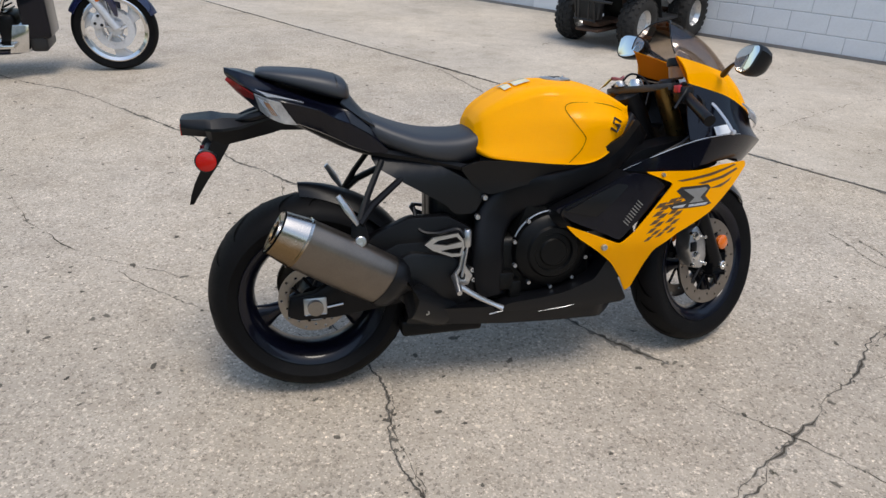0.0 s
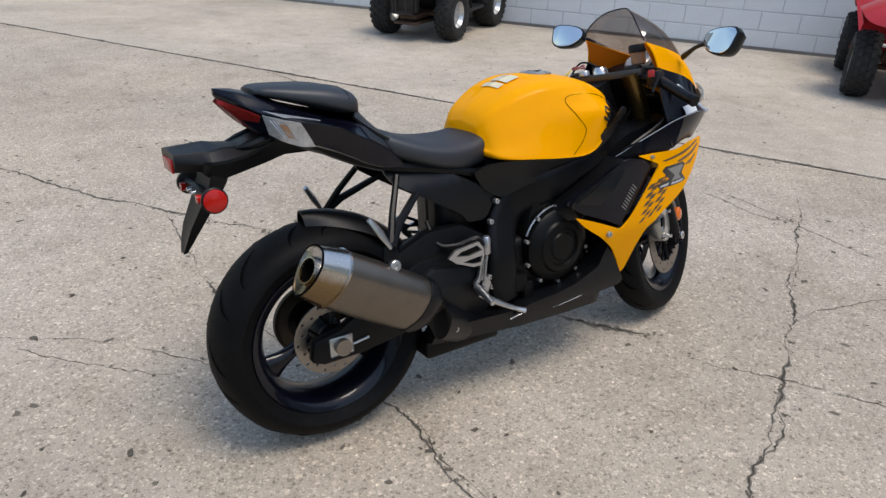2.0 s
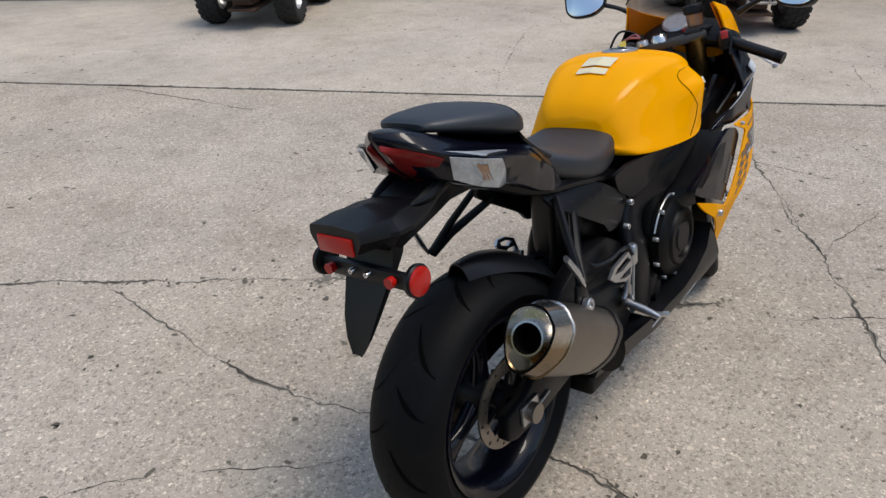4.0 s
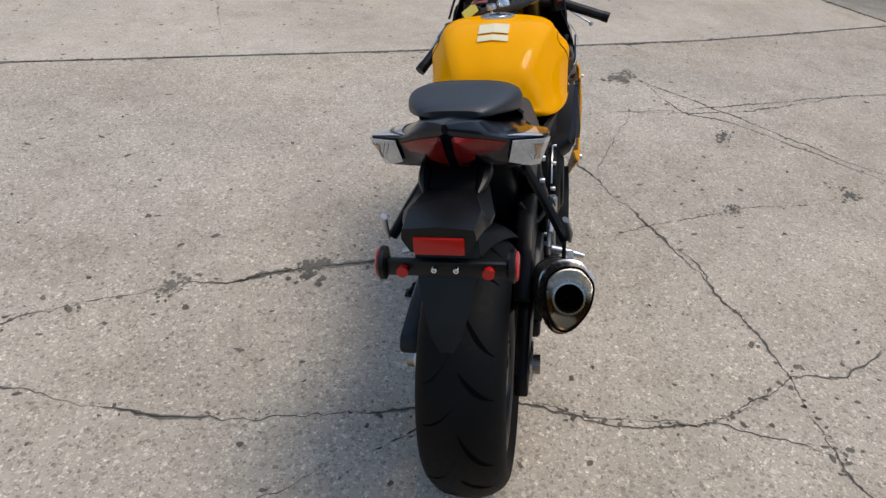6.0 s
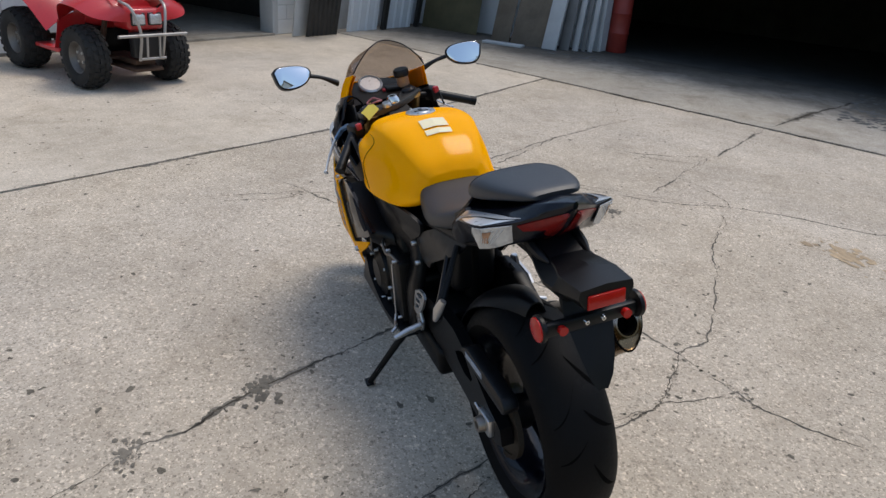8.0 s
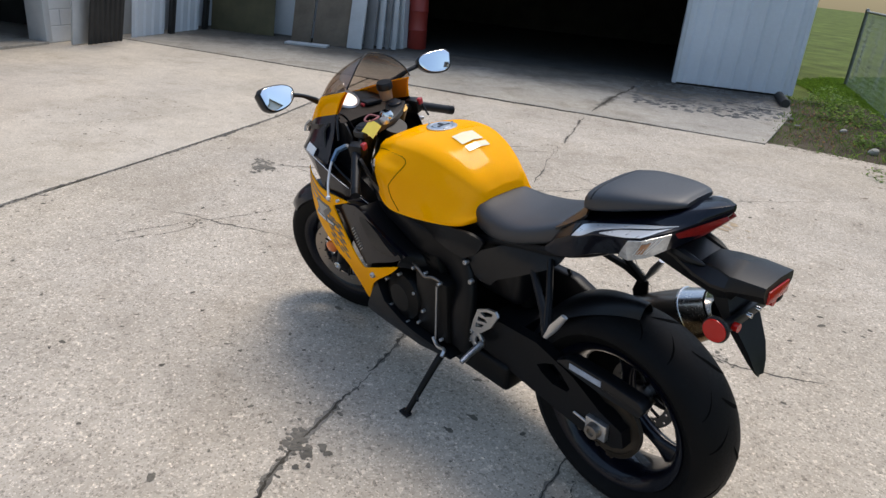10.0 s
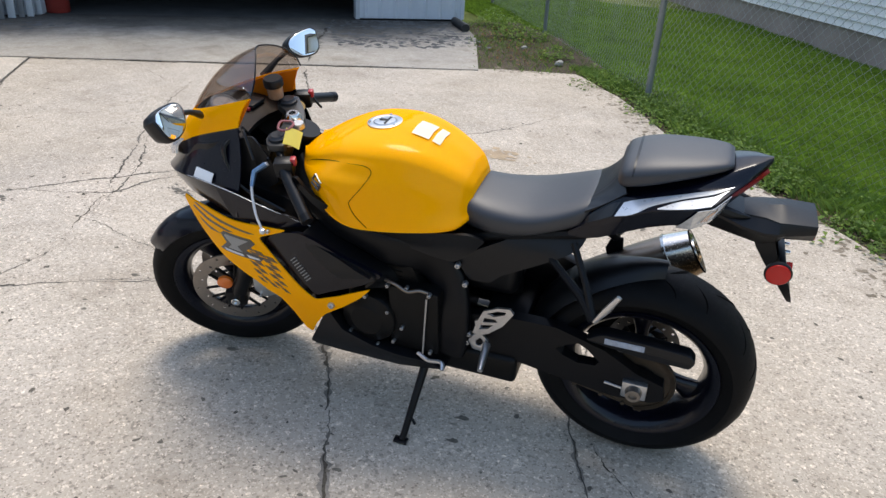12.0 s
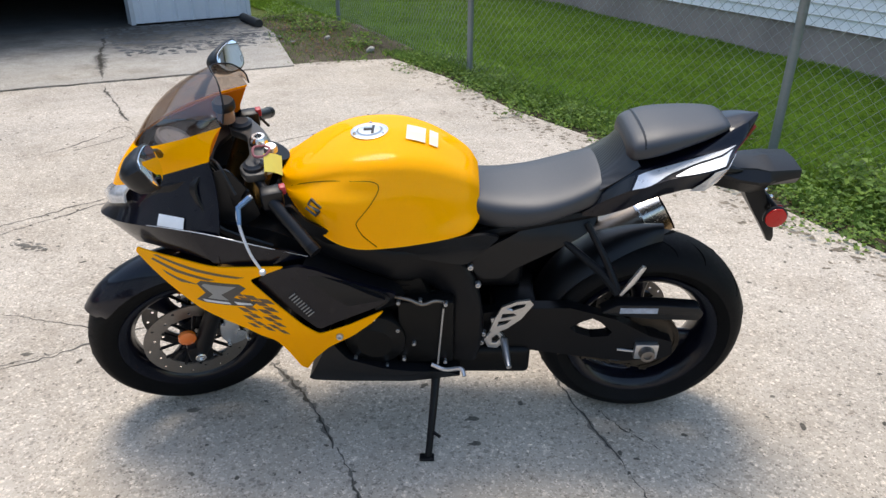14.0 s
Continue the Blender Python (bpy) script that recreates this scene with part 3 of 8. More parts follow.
M["chrome"] = mat("polished steel", (0.72, 0.71, 0.69), 0.14, 1.0, var=0.05, bump=0)
M["titan"] = mat("brushed titanium", (0.22, 0.19, 0.16), 0.36, 0.95, var=0.16, big=6, fine=220, bump=0.10, depth=0.0005)
M["disc"] = mat("brake disc steel", (0.34, 0.30, 0.26), 0.38, 0.95, var=0.15, fine=150)
M["gold"] = mat("bronze fork tube", (0.20, 0.125, 0.04), 0.3, 0.9, var=0.1)
M["chain"] = mat("greasy chain steel", (0.10, 0.08, 0.06), 0.6, 0.8, var=0.35, fine=200, bump=0.3)
M["red_lens"] = mat("red reflector", (0.50, 0.012, 0.008), 0.2, var=0.08, fine=300, bump=0.15, coat=0.25, spec=0.3)
M["dark_red_lens"] = mat("dark red lamp lens", (0.24, 0.012, 0.010), 0.3, var=0.15, big=60, fine=200, bump=0.2, depth=0.001, coat=0.15, spec=0.25)
M["pale_amber"] = mat("pale amber lamp glow", (0.50, 0.27, 0.15), 0.2, 0.1, var=0.25, big=70, fine=200, bump=0.2, coat=0.7)
M["orange_liner"] = mat("bare orange cowl plastic", (0.62, 0.17, 0.004), 0.5, var=0.08, fine=200, bump=0.05, spec=0.2)
M["amber"] = mat("amber lens", (0.75, 0.16, 0.01), 0.2, var=0.08, fine=300, bump=0.1, coat=0.6)
M["tank_film"] = mat("clear film sticker", (0.88, 0.76, 0.46), 0.18, var=0.04, bump=0, coat=0.6)
M["clear_lens"] = mat("clear lamp lens", (0.60, 0.60, 0.60), 0.16, 0.3, var=0.2, big=50, fine=90, bump=0.15, depth=0.002, coat=0.9)
M["white_sticker"] = mat("white sticker", (0.80, 0.81, 0.82), 0.4, var=0.04)
M["caution_film"] = mat("blue-white caution film", (0.34, 0.39, 0.47), 0.3, var=0.25, big=40, fine=200, bump=0, coat=0.5)
M["cast_white"] = mat("pale cast alloy", (0.72, 0.73, 0.75), 0.3, 0.35, var=0.08, fine=90, bump=0.05, coat=0.4)
M["grey_print"] = mat("grey print", (0.26, 0.255, 0.24), 0.4, var=0.15, coat=0.3)
M["dark_print"] = mat("dark print", (0.028, 0.026, 0.024), 0.4, var=0.15, coat=0.6)
M["ochre_print"] = mat("dark amber print", (0.13, 0.066, 0.022), 0.4, var=0.2, coat=0.3)


def stained_steel():
    """Bright steel whose lower side is brown from heat."""
    m, nt, p = nodes_of("heat-stained steel")
    tc = nt.nodes.new("ShaderNodeTexCoord")
    sep = nt.nodes.new("ShaderNodeSeparateXYZ")
    nt.links.new(tc.outputs["Object"], sep.inputs[0])
    tilt = nt.nodes.new("ShaderNodeMath")
    tilt.operation = "MULTIPLY_ADD"
    nt.links.new(sep.outputs[0], tilt.inputs[0])
    tilt.inputs[1].default_value = 0.60
    nt.links.new(sep.outputs[2], tilt.inputs[2])
    wave = nt.nodes.new("ShaderNodeMath")
    wave.operation = "MULTIPLY_ADD"
    nt.links.new(noise_at(nt, 22.0, 5.0, 0.6), wave.inputs[0])
    wave.inputs[1].default_value = 0.03
    nt.links.new(tilt.outputs[0], wave.inputs[2])
    reach = nt.nodes.new("ShaderNodeMapRange")
    reach.inputs["From Min"].default_value, reach.inputs["From Max"].default_value = 0.45, 0.65
    nt.links.new(wave.outputs[0], reach.inputs[0])
    col = ramp(nt, reach.outputs[0], [(0.0, (0.13, 0.085, 0.045)), (0.45, (0.26, 0.185, 0.10)), (0.58, (0.50, 0.47, 0.43)), (1.0, (0.62, 0.61, 0.59))])
    nt.links.new(col, p.inputs["Base Color"])
    p.inputs["Metallic"].default_value = 1.0
    rr = ramp(nt, noise_at(nt, 160.0, 4.0, 0.6), [(0.2, (0.20, 0.20, 0.20)), (0.8, (0.30, 0.30, 0.30))])
    nt.links.new(rr, p.inputs["Roughness"])
    return m


M["end_steel"] = stained_steel()
M["silver_trim"] = mat("silver trim", (0.62, 0.64, 0.67), 0.3, 0.35, var=0.06, coat=0.8)
M["blue_tint"] = mat("blue clutch lever", (0.16, 0.26, 0.42), 0.35, 0.6, var=0.1)
M["yellow_tag"] = mat("yellow paper tag", (0.80, 0.62, 0.10), 0.8, var=0.06)
M["yoke_grey"] = mat("dark grey anodised alloy", (0.05, 0.048, 0.045), 0.4, 0.3, var=0.15)
M["fob"] = mat("faded red strap", (0.36, 0.12, 0.13), 0.6, var=0.3)
M["red_plastic"] = mat("red switch plastic", (0.45, 0.03, 0.04), 0.4)
M["fluid"] = mat("amber fluid pot", (0.34, 0.20, 0.12), 0.25, var=0.2, coat=0.6)
M["dial"] = mat("grey dial face", (0.022, 0.024, 0.028), 0.4, coat=0.15, spec=0.2)


def carbon_material():
    m, nt, p = nodes_of("carbon-look weave")
    tc = nt.nodes.new("ShaderNodeTexCoord")
    w = add(nt, "ShaderNodeTexWave", Scale=55.0, Distortion=0.0)
    w.bands_direction = "DIAGONAL"
    nt.links.new(tc.outputs["Object"], w.inputs["Vector"])
    nt.links.new(ramp(nt, w.outputs[1], [(0.35, (0.004, 0.004, 0.005)), (0.65, (0.011, 0.0115, 0.013))]), p.inputs["Base Color"])
    p.inputs["Roughness"].default_value = 0.35
    bumped(nt, p, w.outputs[1], 0.3, 0.001)
    return m


def smoked_glass():
    m, nt, p = nodes_of("smoked screen")
    mix = nt.nodes.new("ShaderNodeMixShader")
    tr = nt.nodes.new("ShaderNodeBsdfTransparent")
    tr.inputs[0].default_value = (0.74, 0.69, 0.65, 1)
    gl = nt.nodes.new("ShaderNodeBsdfGlossy")
    gl.inputs["Roughness"].default_value = 0.03
    mix.inputs[0].default_value = 0.09
    nt.links.new(tr.outputs[0], mix.inputs[1])
    nt.links.new(gl.outputs[0], mix.inputs[2])
    nt.links.new(mix.outputs[0], nt.nodes["Material Output"].inputs[0])
    return m


M["carbon"] = carbon_material()
M["smoke"] = smoked_glass()
M["mirror"] = mat("mirror glass", (0.86, 0.88, 0.90), 0.03, 1.0, var=0.0, bump=0)

# ---- motorcycle ----
BIKE = pose(-0.3988, 1.8929, 0.0030, -8.61, 0, 16.14)
bike = thing("motorcycle", BIKE, "yellow and black sport motorcycle leaning on its side stand", "motorcycle")
STEER, RAKE = 22.0, 23.8
axis_foot = Vector((1.487, 0, 0))
axis_dir = Vector((-math.sin(radians(RAKE)), 0, math.cos(radians(RAKE))))
TURNED = Matrix.Translation(axis_foot) @ Matrix.Rotation(radians(STEER), 4, axis_dir) @ Matrix.Translation(-axis_foot)
BOTH = (1, -1)


def both(name, build, material, parent=bike, label="", smooth=35, m=None):
    """A part for each side: build() makes the left one."""
    obs = []
    for s in BOTH:
        bm = build()
        if s < 0:
            bm2 = mirrored(bm)
            bm.free()
            bm = bm2
        obs.append(part(name, bm, material, parent, label, smooth, m))
    return obs


def ear_clip(pts):
    """Triangles of a plain outline, by index, also where it turns inward."""
    def turn(a, b, c):
        return (pts[b][0] - pts[a][0]) * (pts[c][1] - pts[a][1]) - (pts[b][1] - pts[a][1]) * (pts[c][0] - pts[a][0])

    ring = list(range(len(pts)))
    if sum(pts[k - 1][0] * pts[k][1] - pts[k][0] * pts[k - 1][1] for k in ring) < 0:
        ring.reverse()
    tris = []
    while len(ring) > 3:
        best = None
        for k in range(len(ring)):
            a, b, c = ring[k - 1], ring[k], ring[(k + 1) % len(ring)]
            if turn(a, b, c) <= 1e-12:
                continue
            if any(turn(a, b, d) >= -1e-12 and turn(b, c, d) >= -1e-12 and turn(c, a, d) >= -1e-12 for d in ring if d not in (a, b, c)):
                continue
            span = math.hypot(pts[a][0] - pts[c][0], pts[a][1] - pts[c][1])
            if best is None or span < best[0]:
                best = (span, k)
        k = best[1] if best else min(range(len(ring)), key=lambda q: abs(turn(ring[q - 1], ring[q], ring[(q + 1) % len(ring)])))
        tris.append((ring[k - 1], ring[k], ring[(k + 1) % len(ring)]))
        ring.pop(k)
    return tris + [tuple(ring)]


def refine(pts, tris, cell):
    """Splits the edges longer than cell, both neighbours at the same middle."""
    for _ in range(7):
        mids, out = {}, []
        for tri in tris:
            m3 = []
            for a, b in zip(tri, tri[1:] + tri[:1]):
                key = (min(a, b), max(a, b))
                if key not in mids and math.hypot(pts[a][0] - pts[b][0], pts[a][1] - pts[b][1]) > cell:
                    mids[key] = len(pts)
                    pts.append(((pts[a][0] + pts[b][0]) / 2, (pts[a][1] + pts[b][1]) / 2))
                m3.append(mids.get(key))
            for _turn in range(3):
                if (m3[0] is not None) + (m3[1] is not None) + (m3[2] is not None) in (0, 3) or (m3[0] is not None and m3[2] is None):
                    break
                tri, m3 = tri[1:] + tri[:1], m3[1:] + m3[:1]
            (a, b, c), (p, q, r) = tri, m3
            if p is None:
                out.append(tri)
            elif q is None:
                out += [(a, p, c), (p, b, c)]
            elif r is None:
                out += [(p, b, q), (a, p, q), (a, q, c)]
            else:
                out += [(a, p, r), (p, b, q), (r, q, c), (p, q, r)]
        tris = out
        if not mids:
            break
    return tris


def panel(outline, y_of, thick=0.004, cell=0.035):
    """A shell with that side outline, laid over the surface y_of(x, z)."""
    pts = [tuple(p) for k, p in enumerate(outline) if math.hypot(p[0] - outline[k - 1][0], p[1] - outline[k - 1][1]) > 1e-6]
    tris = refine(pts, ear_clip(pts), cell)
    bm = bmesh.new()
    front = [bm.verts.new((x, y_of(x, z), z)) for x, z in pts]
    back = [bm.verts.new((x, y_of(x, z) - thick, z)) for x, z in pts]
    count = collections.Counter((min(a, b), max(a, b)) for t in tris for a, b in zip(t, t[1:] + t[:1]))
    for t in tris:
        bm.faces.new([front[k] for k in t])
        bm.faces.new([back[k] for k in reversed(t)])
        for a, b in zip(t, t[1:] + t[:1]):
            if count[(min(a, b), max(a, b))] == 1:
                bm.faces.new((front[b], front[a], back[a], back[b]))
    bmesh.ops.recalc_face_normals(bm, faces=bm.faces)
    return bm


def smooth_outline(points, n=3):
    """Rounds a closed outline a little."""
    out = []
    k = len(points)
    for i in range(k):
        p, c, q2 = Vector(points[i - 1]), Vector(points[i]), Vector(points[(i + 1) % k])
        d = min(0.012, (p - c).length * 0.3, (q2 - c).length * 0.3)
        a, b = c + (p - c).normalized() * d, c + (q2 - c).normalized() * d
        for j in range(n):
            t = j / (n - 1)
            out.append(tuple(a.lerp(c, t).lerp(c.lerp(b, t), t)))
    return out


def body_ring(x, w, zb, zt, n=28, widest=0.58, square=2.5, lean=0.0):
    """A rounded section across the machine at x."""
    zc = zb + (zt - zb) * widest
    ring = []
    for k in range(n):
        a = 2 * math.pi * k / n
        c, s = math.cos(a), math.sin(a)
        y = w * math.copysign(abs(c) ** (2 / square), c)
        h = (zt - zc) if s > 0 else (zc - zb)
        z = zc + h * math.copysign(abs(s) ** (2 / square), s)
        ring.append((x + lean * (z - zc), y, z))
    return ring


def sections(rows, n=28, steps=30, **kw):
    """Rings along x, glided through rows of (x, half width, bottom, top)."""
    out = []
    for k in range(steps):
        vals = []
        for c in range(4):
            pts = [(r[c], 0, 0) for r in rows]
            vals.append(smooth_path(pts, steps)[k].x)
        out.append(body_ring(*vals, n=n, **kw))
    return out


def edge_curve(points):
    """Rear left round the nose to rear right, from the left half and the middle point."""
    left = [Vector(p) for p in points]
    right = [Vector((p.x, -p.y, p.z)) for p in reversed(left[:-1])]
    return left + right


def bolt(at, r, d, material=None, name="bolt", parent=bike, label="", m=None):
    """A hexagon-socket bolt head at a place, facing d."""
    bm = lathe([(0, 0.004), (r * 0.45, 0.004), (r * 0.45, 0.009), (r * 0.85, 0.009), (r, 0.007), (r, -0.006), (0, -0.006)], 14, "z")
    q4 = Vector(d).to_track_quat("Z", "Y").to_matrix().to_4x4()
    mm = Matrix.Translation(at) @ q4
    return part(name, bm, material or M["alloy"], parent, label, 40, mm if m is None else m @ mm)


# wheels -------------------------------------------------------------------
def wheel(name, centre, radius, width, rim_r, m, disc_sides, disc_r, spokes, turn):
    c = Vector(centre)
    hub = new(name)
    hub.parent = bike
    hw = width / 2
    prof = []
    for k in range(15):
        a = math.pi * (k / 14 - 0.5)
        y = math.sin(a) * hw
        prof.append((radius - (1 - math.cos(a)) * hw * 0.62, y))
    prof += [(rim_r + 0.018, hw * 0.86), (rim_r + 0.002, hw * 0.74), (rim_r + 0.002, -hw * 0.74), (rim_r + 0.018, -hw * 0.86)]
    tyre = part("tyre", lathe(prof, 72, "y", True, centre=c), M["rubber"], hub, "worn black rubber tyre with curved sipes", 40, m)
    count = 15 if width > 0.15 else 18
    for k in range(count):
        for s in BOTH:
            a0 = 2 * math.pi * (k + (0.5 if s > 0 else 0)) / count
            bm = bmesh.new()
            strip = []
            for j in range(9):
                t = j / 8
                ya = s * hw * (0.02 + 0.74 * t)
                ang = a0 + (0.52 * t - 0.22 * t * t) * (1 if k % 2 else 0.6)
                aa = math.asin(max(-1, min(1, ya / hw)))
                r = radius - (1 - math.cos(aa)) * hw * 0.62 + 0.0007
                w = 0.0040 * (0.3 + math.sin(math.pi * min(1, t * 1.1)))
                for e in (-1, 1):
                    strip.append(bm.verts.new(c + Vector((r * math.cos(ang + e * w / radius), ya + e * w * 0.6, r * math.sin(ang + e * w / radius)))))
            for j in range(8):
                bm.faces.new((strip[2 * j], strip[2 * j + 1], strip[2 * j + 3], strip[2 * j + 2]))
            part("groove", bm, M["groove"], hub, "", None, m)
    rim_prof = [(rim_r + 0.006, -hw * 0.84), (rim_r + 0.008, -hw * 0.78), (rim_r - 0.012, -hw * 0.70), (rim_r - 0.028, -hw * 0.25), (rim_r - 0.028, hw * 0.25), (rim_r - 0.012, hw * 0.70), (rim_r + 0.008, hw * 0.78), (rim_r + 0.006, hw * 0.84), (rim_r - 0.006, hw * 0.80), (rim_r - 0.022, hw * 0.66), (rim_r - 0.040, hw * 0.25), (rim_r - 0.040, -hw * 0.25), (rim_r - 0.022, -hw * 0.66), (rim_r - 0.006, -hw * 0.80)]
    rim = part("rim", lathe(rim_prof, 72, "y", True, centre=c), M["gloss_black"], hub, "black cast alloy rim", 40, m)
    for k in range(spokes):
        a = radians(turn) + 2 * math.pi * k / spokes
        d, p = Vector((math.cos(a), 0, math.sin(a))), Vector((-math.sin(a), 0, math.cos(a)))
        rings = []
        for t in np.linspace(0, 1, 7):
            r = 0.03 + (rim_r - 0.055) * t
            w = 0.030 - 0.012 * math.sin(math.pi * min(1, t * 1.2)) + 0.018 * t ** 4
            th = 0.024 - 0.006 * t
            rings.append([c + d * r + p * w * math.cos(b) + Vector((0, th * math.sin(b), 0)) for b in (2 * math.pi * i / 12 for i in range(12))])
        part("spoke", loft(rings), M["gloss_black"], hub, "", 50, m)
    part("hub", lathe([(0.012, -hw * 0.75), (0.040, -hw * 0.75), (0.050, -hw * 0.4), (0.046, 0), (0.050, hw * 0.4), (0.040, hw * 0.75), (0.012, hw * 0.75)], 32, "y", True, centre=c), M["frame_black"], hub, "", 40, m)
    for s in disc_sides:
        y = c.y + s * (hw * 0.62 + 0.012 if width > 0.15 else 0.062)
        outline = [(c.x + disc_r * math.cos(b), c.z + disc_r * math.sin(b)) for b in np.linspace(0, 2 * math.pi, 48, endpoint=False)]
        inner_r = disc_r * 0.70
        holes = [[(c.x + inner_r * math.cos(b), c.z + inner_r * math.sin(b)) for b in np.linspace(0, 2 * math.pi, 32, endpoint=False)]]
        for k in range(20):
            b0 = 2 * math.pi * k / 20
            rr = disc_r * (0.80 if k % 2 else 0.91)
            holes.append([(c.x + rr * math.cos(b0) + 0.005 * math.cos(b), c.z + rr * math.sin(b0) + 0.005 * math.sin(b)) for b in np.linspace(0, 2 * math.pi, 6, endpoint=False)])
        disc = part("brake_disc", plate(outline, y - 0.0025, y + 0.0025, 0, holes), M["disc"], hub, "drilled steel brake disc", None, m)
        carrier = part("disc_carrier", lathe([(0.018, y - 0.008), (0.042, y - 0.008), (0.042, y + 0.008), (0.018, y + 0.008)], 24, "y", True, centre=(c.x, 0, c.z)), M["frame_black"], hub, "", 40, m)
        arms = 6 if width < 0.15 else 5
        for k in range(arms):
            b0 = 2 * math.pi * (k + 0.3) / arms
            for tw in (-0.32, 0.32):
                arm = rod(c + Vector((0.035 * math.cos(b0), y - c.y, 0.035 * math.sin(b0))), c + Vector((inner_r * 1.03 * math.cos(b0 + tw), y - c.y, inner_r * 1.03 * math.sin(b0 + tw))), 0.0055, 6)
                part("carrier_arm", arm, M["frame_black"], hub, "", 40, m)
    return hub


rear = wheel("rear_wheel", (0, 0, 0.322), 0.322, 0.196, 0.222, None, (-1,), 0.110, 3, 205)
front = wheel("front_wheel", (1.393, 0, 0.304), 0.304, 0.120, 0.217, TURNED, (1, -1), 0.155, 3, 60)

# rear end ------------------------------------------------------------------
arm_l = [(0.56, 0.44), (0.42, 0.475), (0.24, 0.478), (0.10, 0.435), (0.00, 0.375), (-0.075, 0.350), (-0.085, 0.300), (-0.05, 0.280), (0.06, 0.272), (0.25, 0.300), (0.45, 0.335), (0.56, 0.345)]
hole = [(0.236, 0.404), (0.205, 0.425), (0.172, 0.440), (0.145, 0.424), (0.108, 0.388), (0.118, 0.372), (0.170, 0.368), (0.215, 0.385)]
swing = part("swingarm", plate(arm_l, 0.098, 0.134, 0.0, [hole]), M["frame_black"], bike, "black braced swingarm", None)
arm_r = [(0.56, 0.455), (0.40, 0.50), (0.26, 0.50), (0.12, 0.43), (0.00, 0.362), (-0.075, 0.350), (-0.085, 0.290), (-0.05, 0.275), (0.06, 0.275), (0.25, 0.300), (0.45, 0.335), (0.56, 0.345)]
part("arm", plate(arm_r, -0.134, -0.100, 0.006), M["frame_black"], swing, "", 30)
part("arm_brace", plate(smooth_outline([(0.54, 0.43), (0.50, 0.53), (0.42, 0.578), (0.30, 0.580), (0.19, 0.535), (0.09, 0.44), (0.14, 0.41), (0.34, 0.45)]), -0.132, -0.088, 0.008), M["frame_black"], swing, "", 30)
part("cross_brace", box(0.33, 0.46, -0.10, 0.10, 0.36, 0.47, 0.02), M["frame_black"], swing, "", 40)
guard = part("chain_guard", plate(smooth_outline([(0.16, 0.470), (0.11, 0.502), (-0.02, 0.500), (-0.125, 0.492), (-0.142, 0.470), (-0.13, 0.445), (0.0, 0.448)]), 0.105, 0.150, 0.006), M["plastic"], bike, "black plastic chain guard", 30)
part("sticker", box(-0.006, 0.102, 0.1505, 0.1520, 0.474, 0.493), M["caution_film"], guard, "pale blue-white caution sticker")
for s in BOTH:
    axle = part("axle_block", box(-0.035, 0.035, s * 0.134 - 0.006, s * 0.134 + 0.010 * s + 0.006, 0.294, 0.350, 0.004), M["alloy"], bike, "bare alloy axle block and nut", 40)
    part("axle_nut", lathe([(0.0, 0.012), (0.012, 0.012), (0.012, 0.020), (0.021, 0.020), (0.024, 0.004), (0.024, -0.01), (0, -0.01)], 20, "y", centre=(0, s * 0.150, 0.322)), M["disc"], axle, "", 40)
    part("adjuster", rod((0.035, s * 0.137, 0.315), (0.085, s * 0.137, 0.322), 0.004, 8), M["alloy"], axle, "", 40)
sprocket = part("sprocket", plate([(0.100 * (1 + 0.045 * (i % 2)) * math.cos(b), 0.315 + 0.100 * (1 + 0.045 * (i % 2)) * math.sin(b)) for i, b in enumerate(np.linspace(0, 2 * math.pi, 84, endpoint=False))], 0.086, 0.092, 0, [[(0.062 * math.cos(b), 0.315 + 0.062 * math.sin(b)) for b in np.linspace(0, 2 * math.pi, 28, endpoint=False)]]), M["chain"], bike, "brown greasy rear sprocket", None)
part("carrier", lathe([(0.02, 0.080), (0.068, 0.082), (0.068, 0.090), (0.02, 0.10)], 28, "y", True, centre=(0, 0, 0.315)), M["frame_black"], sprocket, "", 40)
bm = bmesh.new()
loop = []
for k in range(18):
    a = math.pi / 2 + math.pi * k / 17
    loop.append(Vector((0.105 * math.cos(a) + 0.0, 0.089, 0.315 + 0.105 * math.sin(a))))
loop += [Vector((0.28, 0.089, 0.275)), Vector((0.52, 0.089, 0.335))]
for k in range(6):
    a = -math.pi / 2 + math.pi * k / 5
    loop.append(Vector((0.56 + 0.04 * math.cos(a), 0.089, 0.375 + 0.04 * math.sin(a))))
loop += [Vector((0.40, 0.089, 0.416)), Vector((0.2, 0.089, 0.425))]
dense = smooth_path(loop + [loop[0]], 220)
for k in range(0, 218, 2):
    rod(dense[k] - Vector((0, 0.008, 0)), dense[k] + Vector((0, 0.008, 0)), 0.0072, 6, bm)
tube(dense, 0.0045, 5, bm=bm)
part("chain", bm, M["chain"], bike, "brown greasy drive chain", 40)

rings = []
for k in range(22):
    a = radians(94 - 88 * k / 21)
    w = 0.030 + 0.068 * min(1, k / 9)
    r = 0.349 + 0.010 * max(0, 1 - k / 6) ** 1.5
    row = []
    for j in range(11):
        v = j / 10 * 2 - 1
        rr = r - 0.038 * abs(v) ** 2.6
        row.append((rr * math.cos(a), v * w, 0.322 + rr * math.sin(a)))
    rings.append(row)
bm = loft(rings, caps=False, closed=False)
bmesh.ops.recalc_face_normals(bm, faces=bm.faces)
bmesh.ops.solidify(bm, geom=bm.faces[:], thickness=0.004)
part("rear_hugger", bm, M["plastic"], bike, "matt black plastic rear hugger", 50)

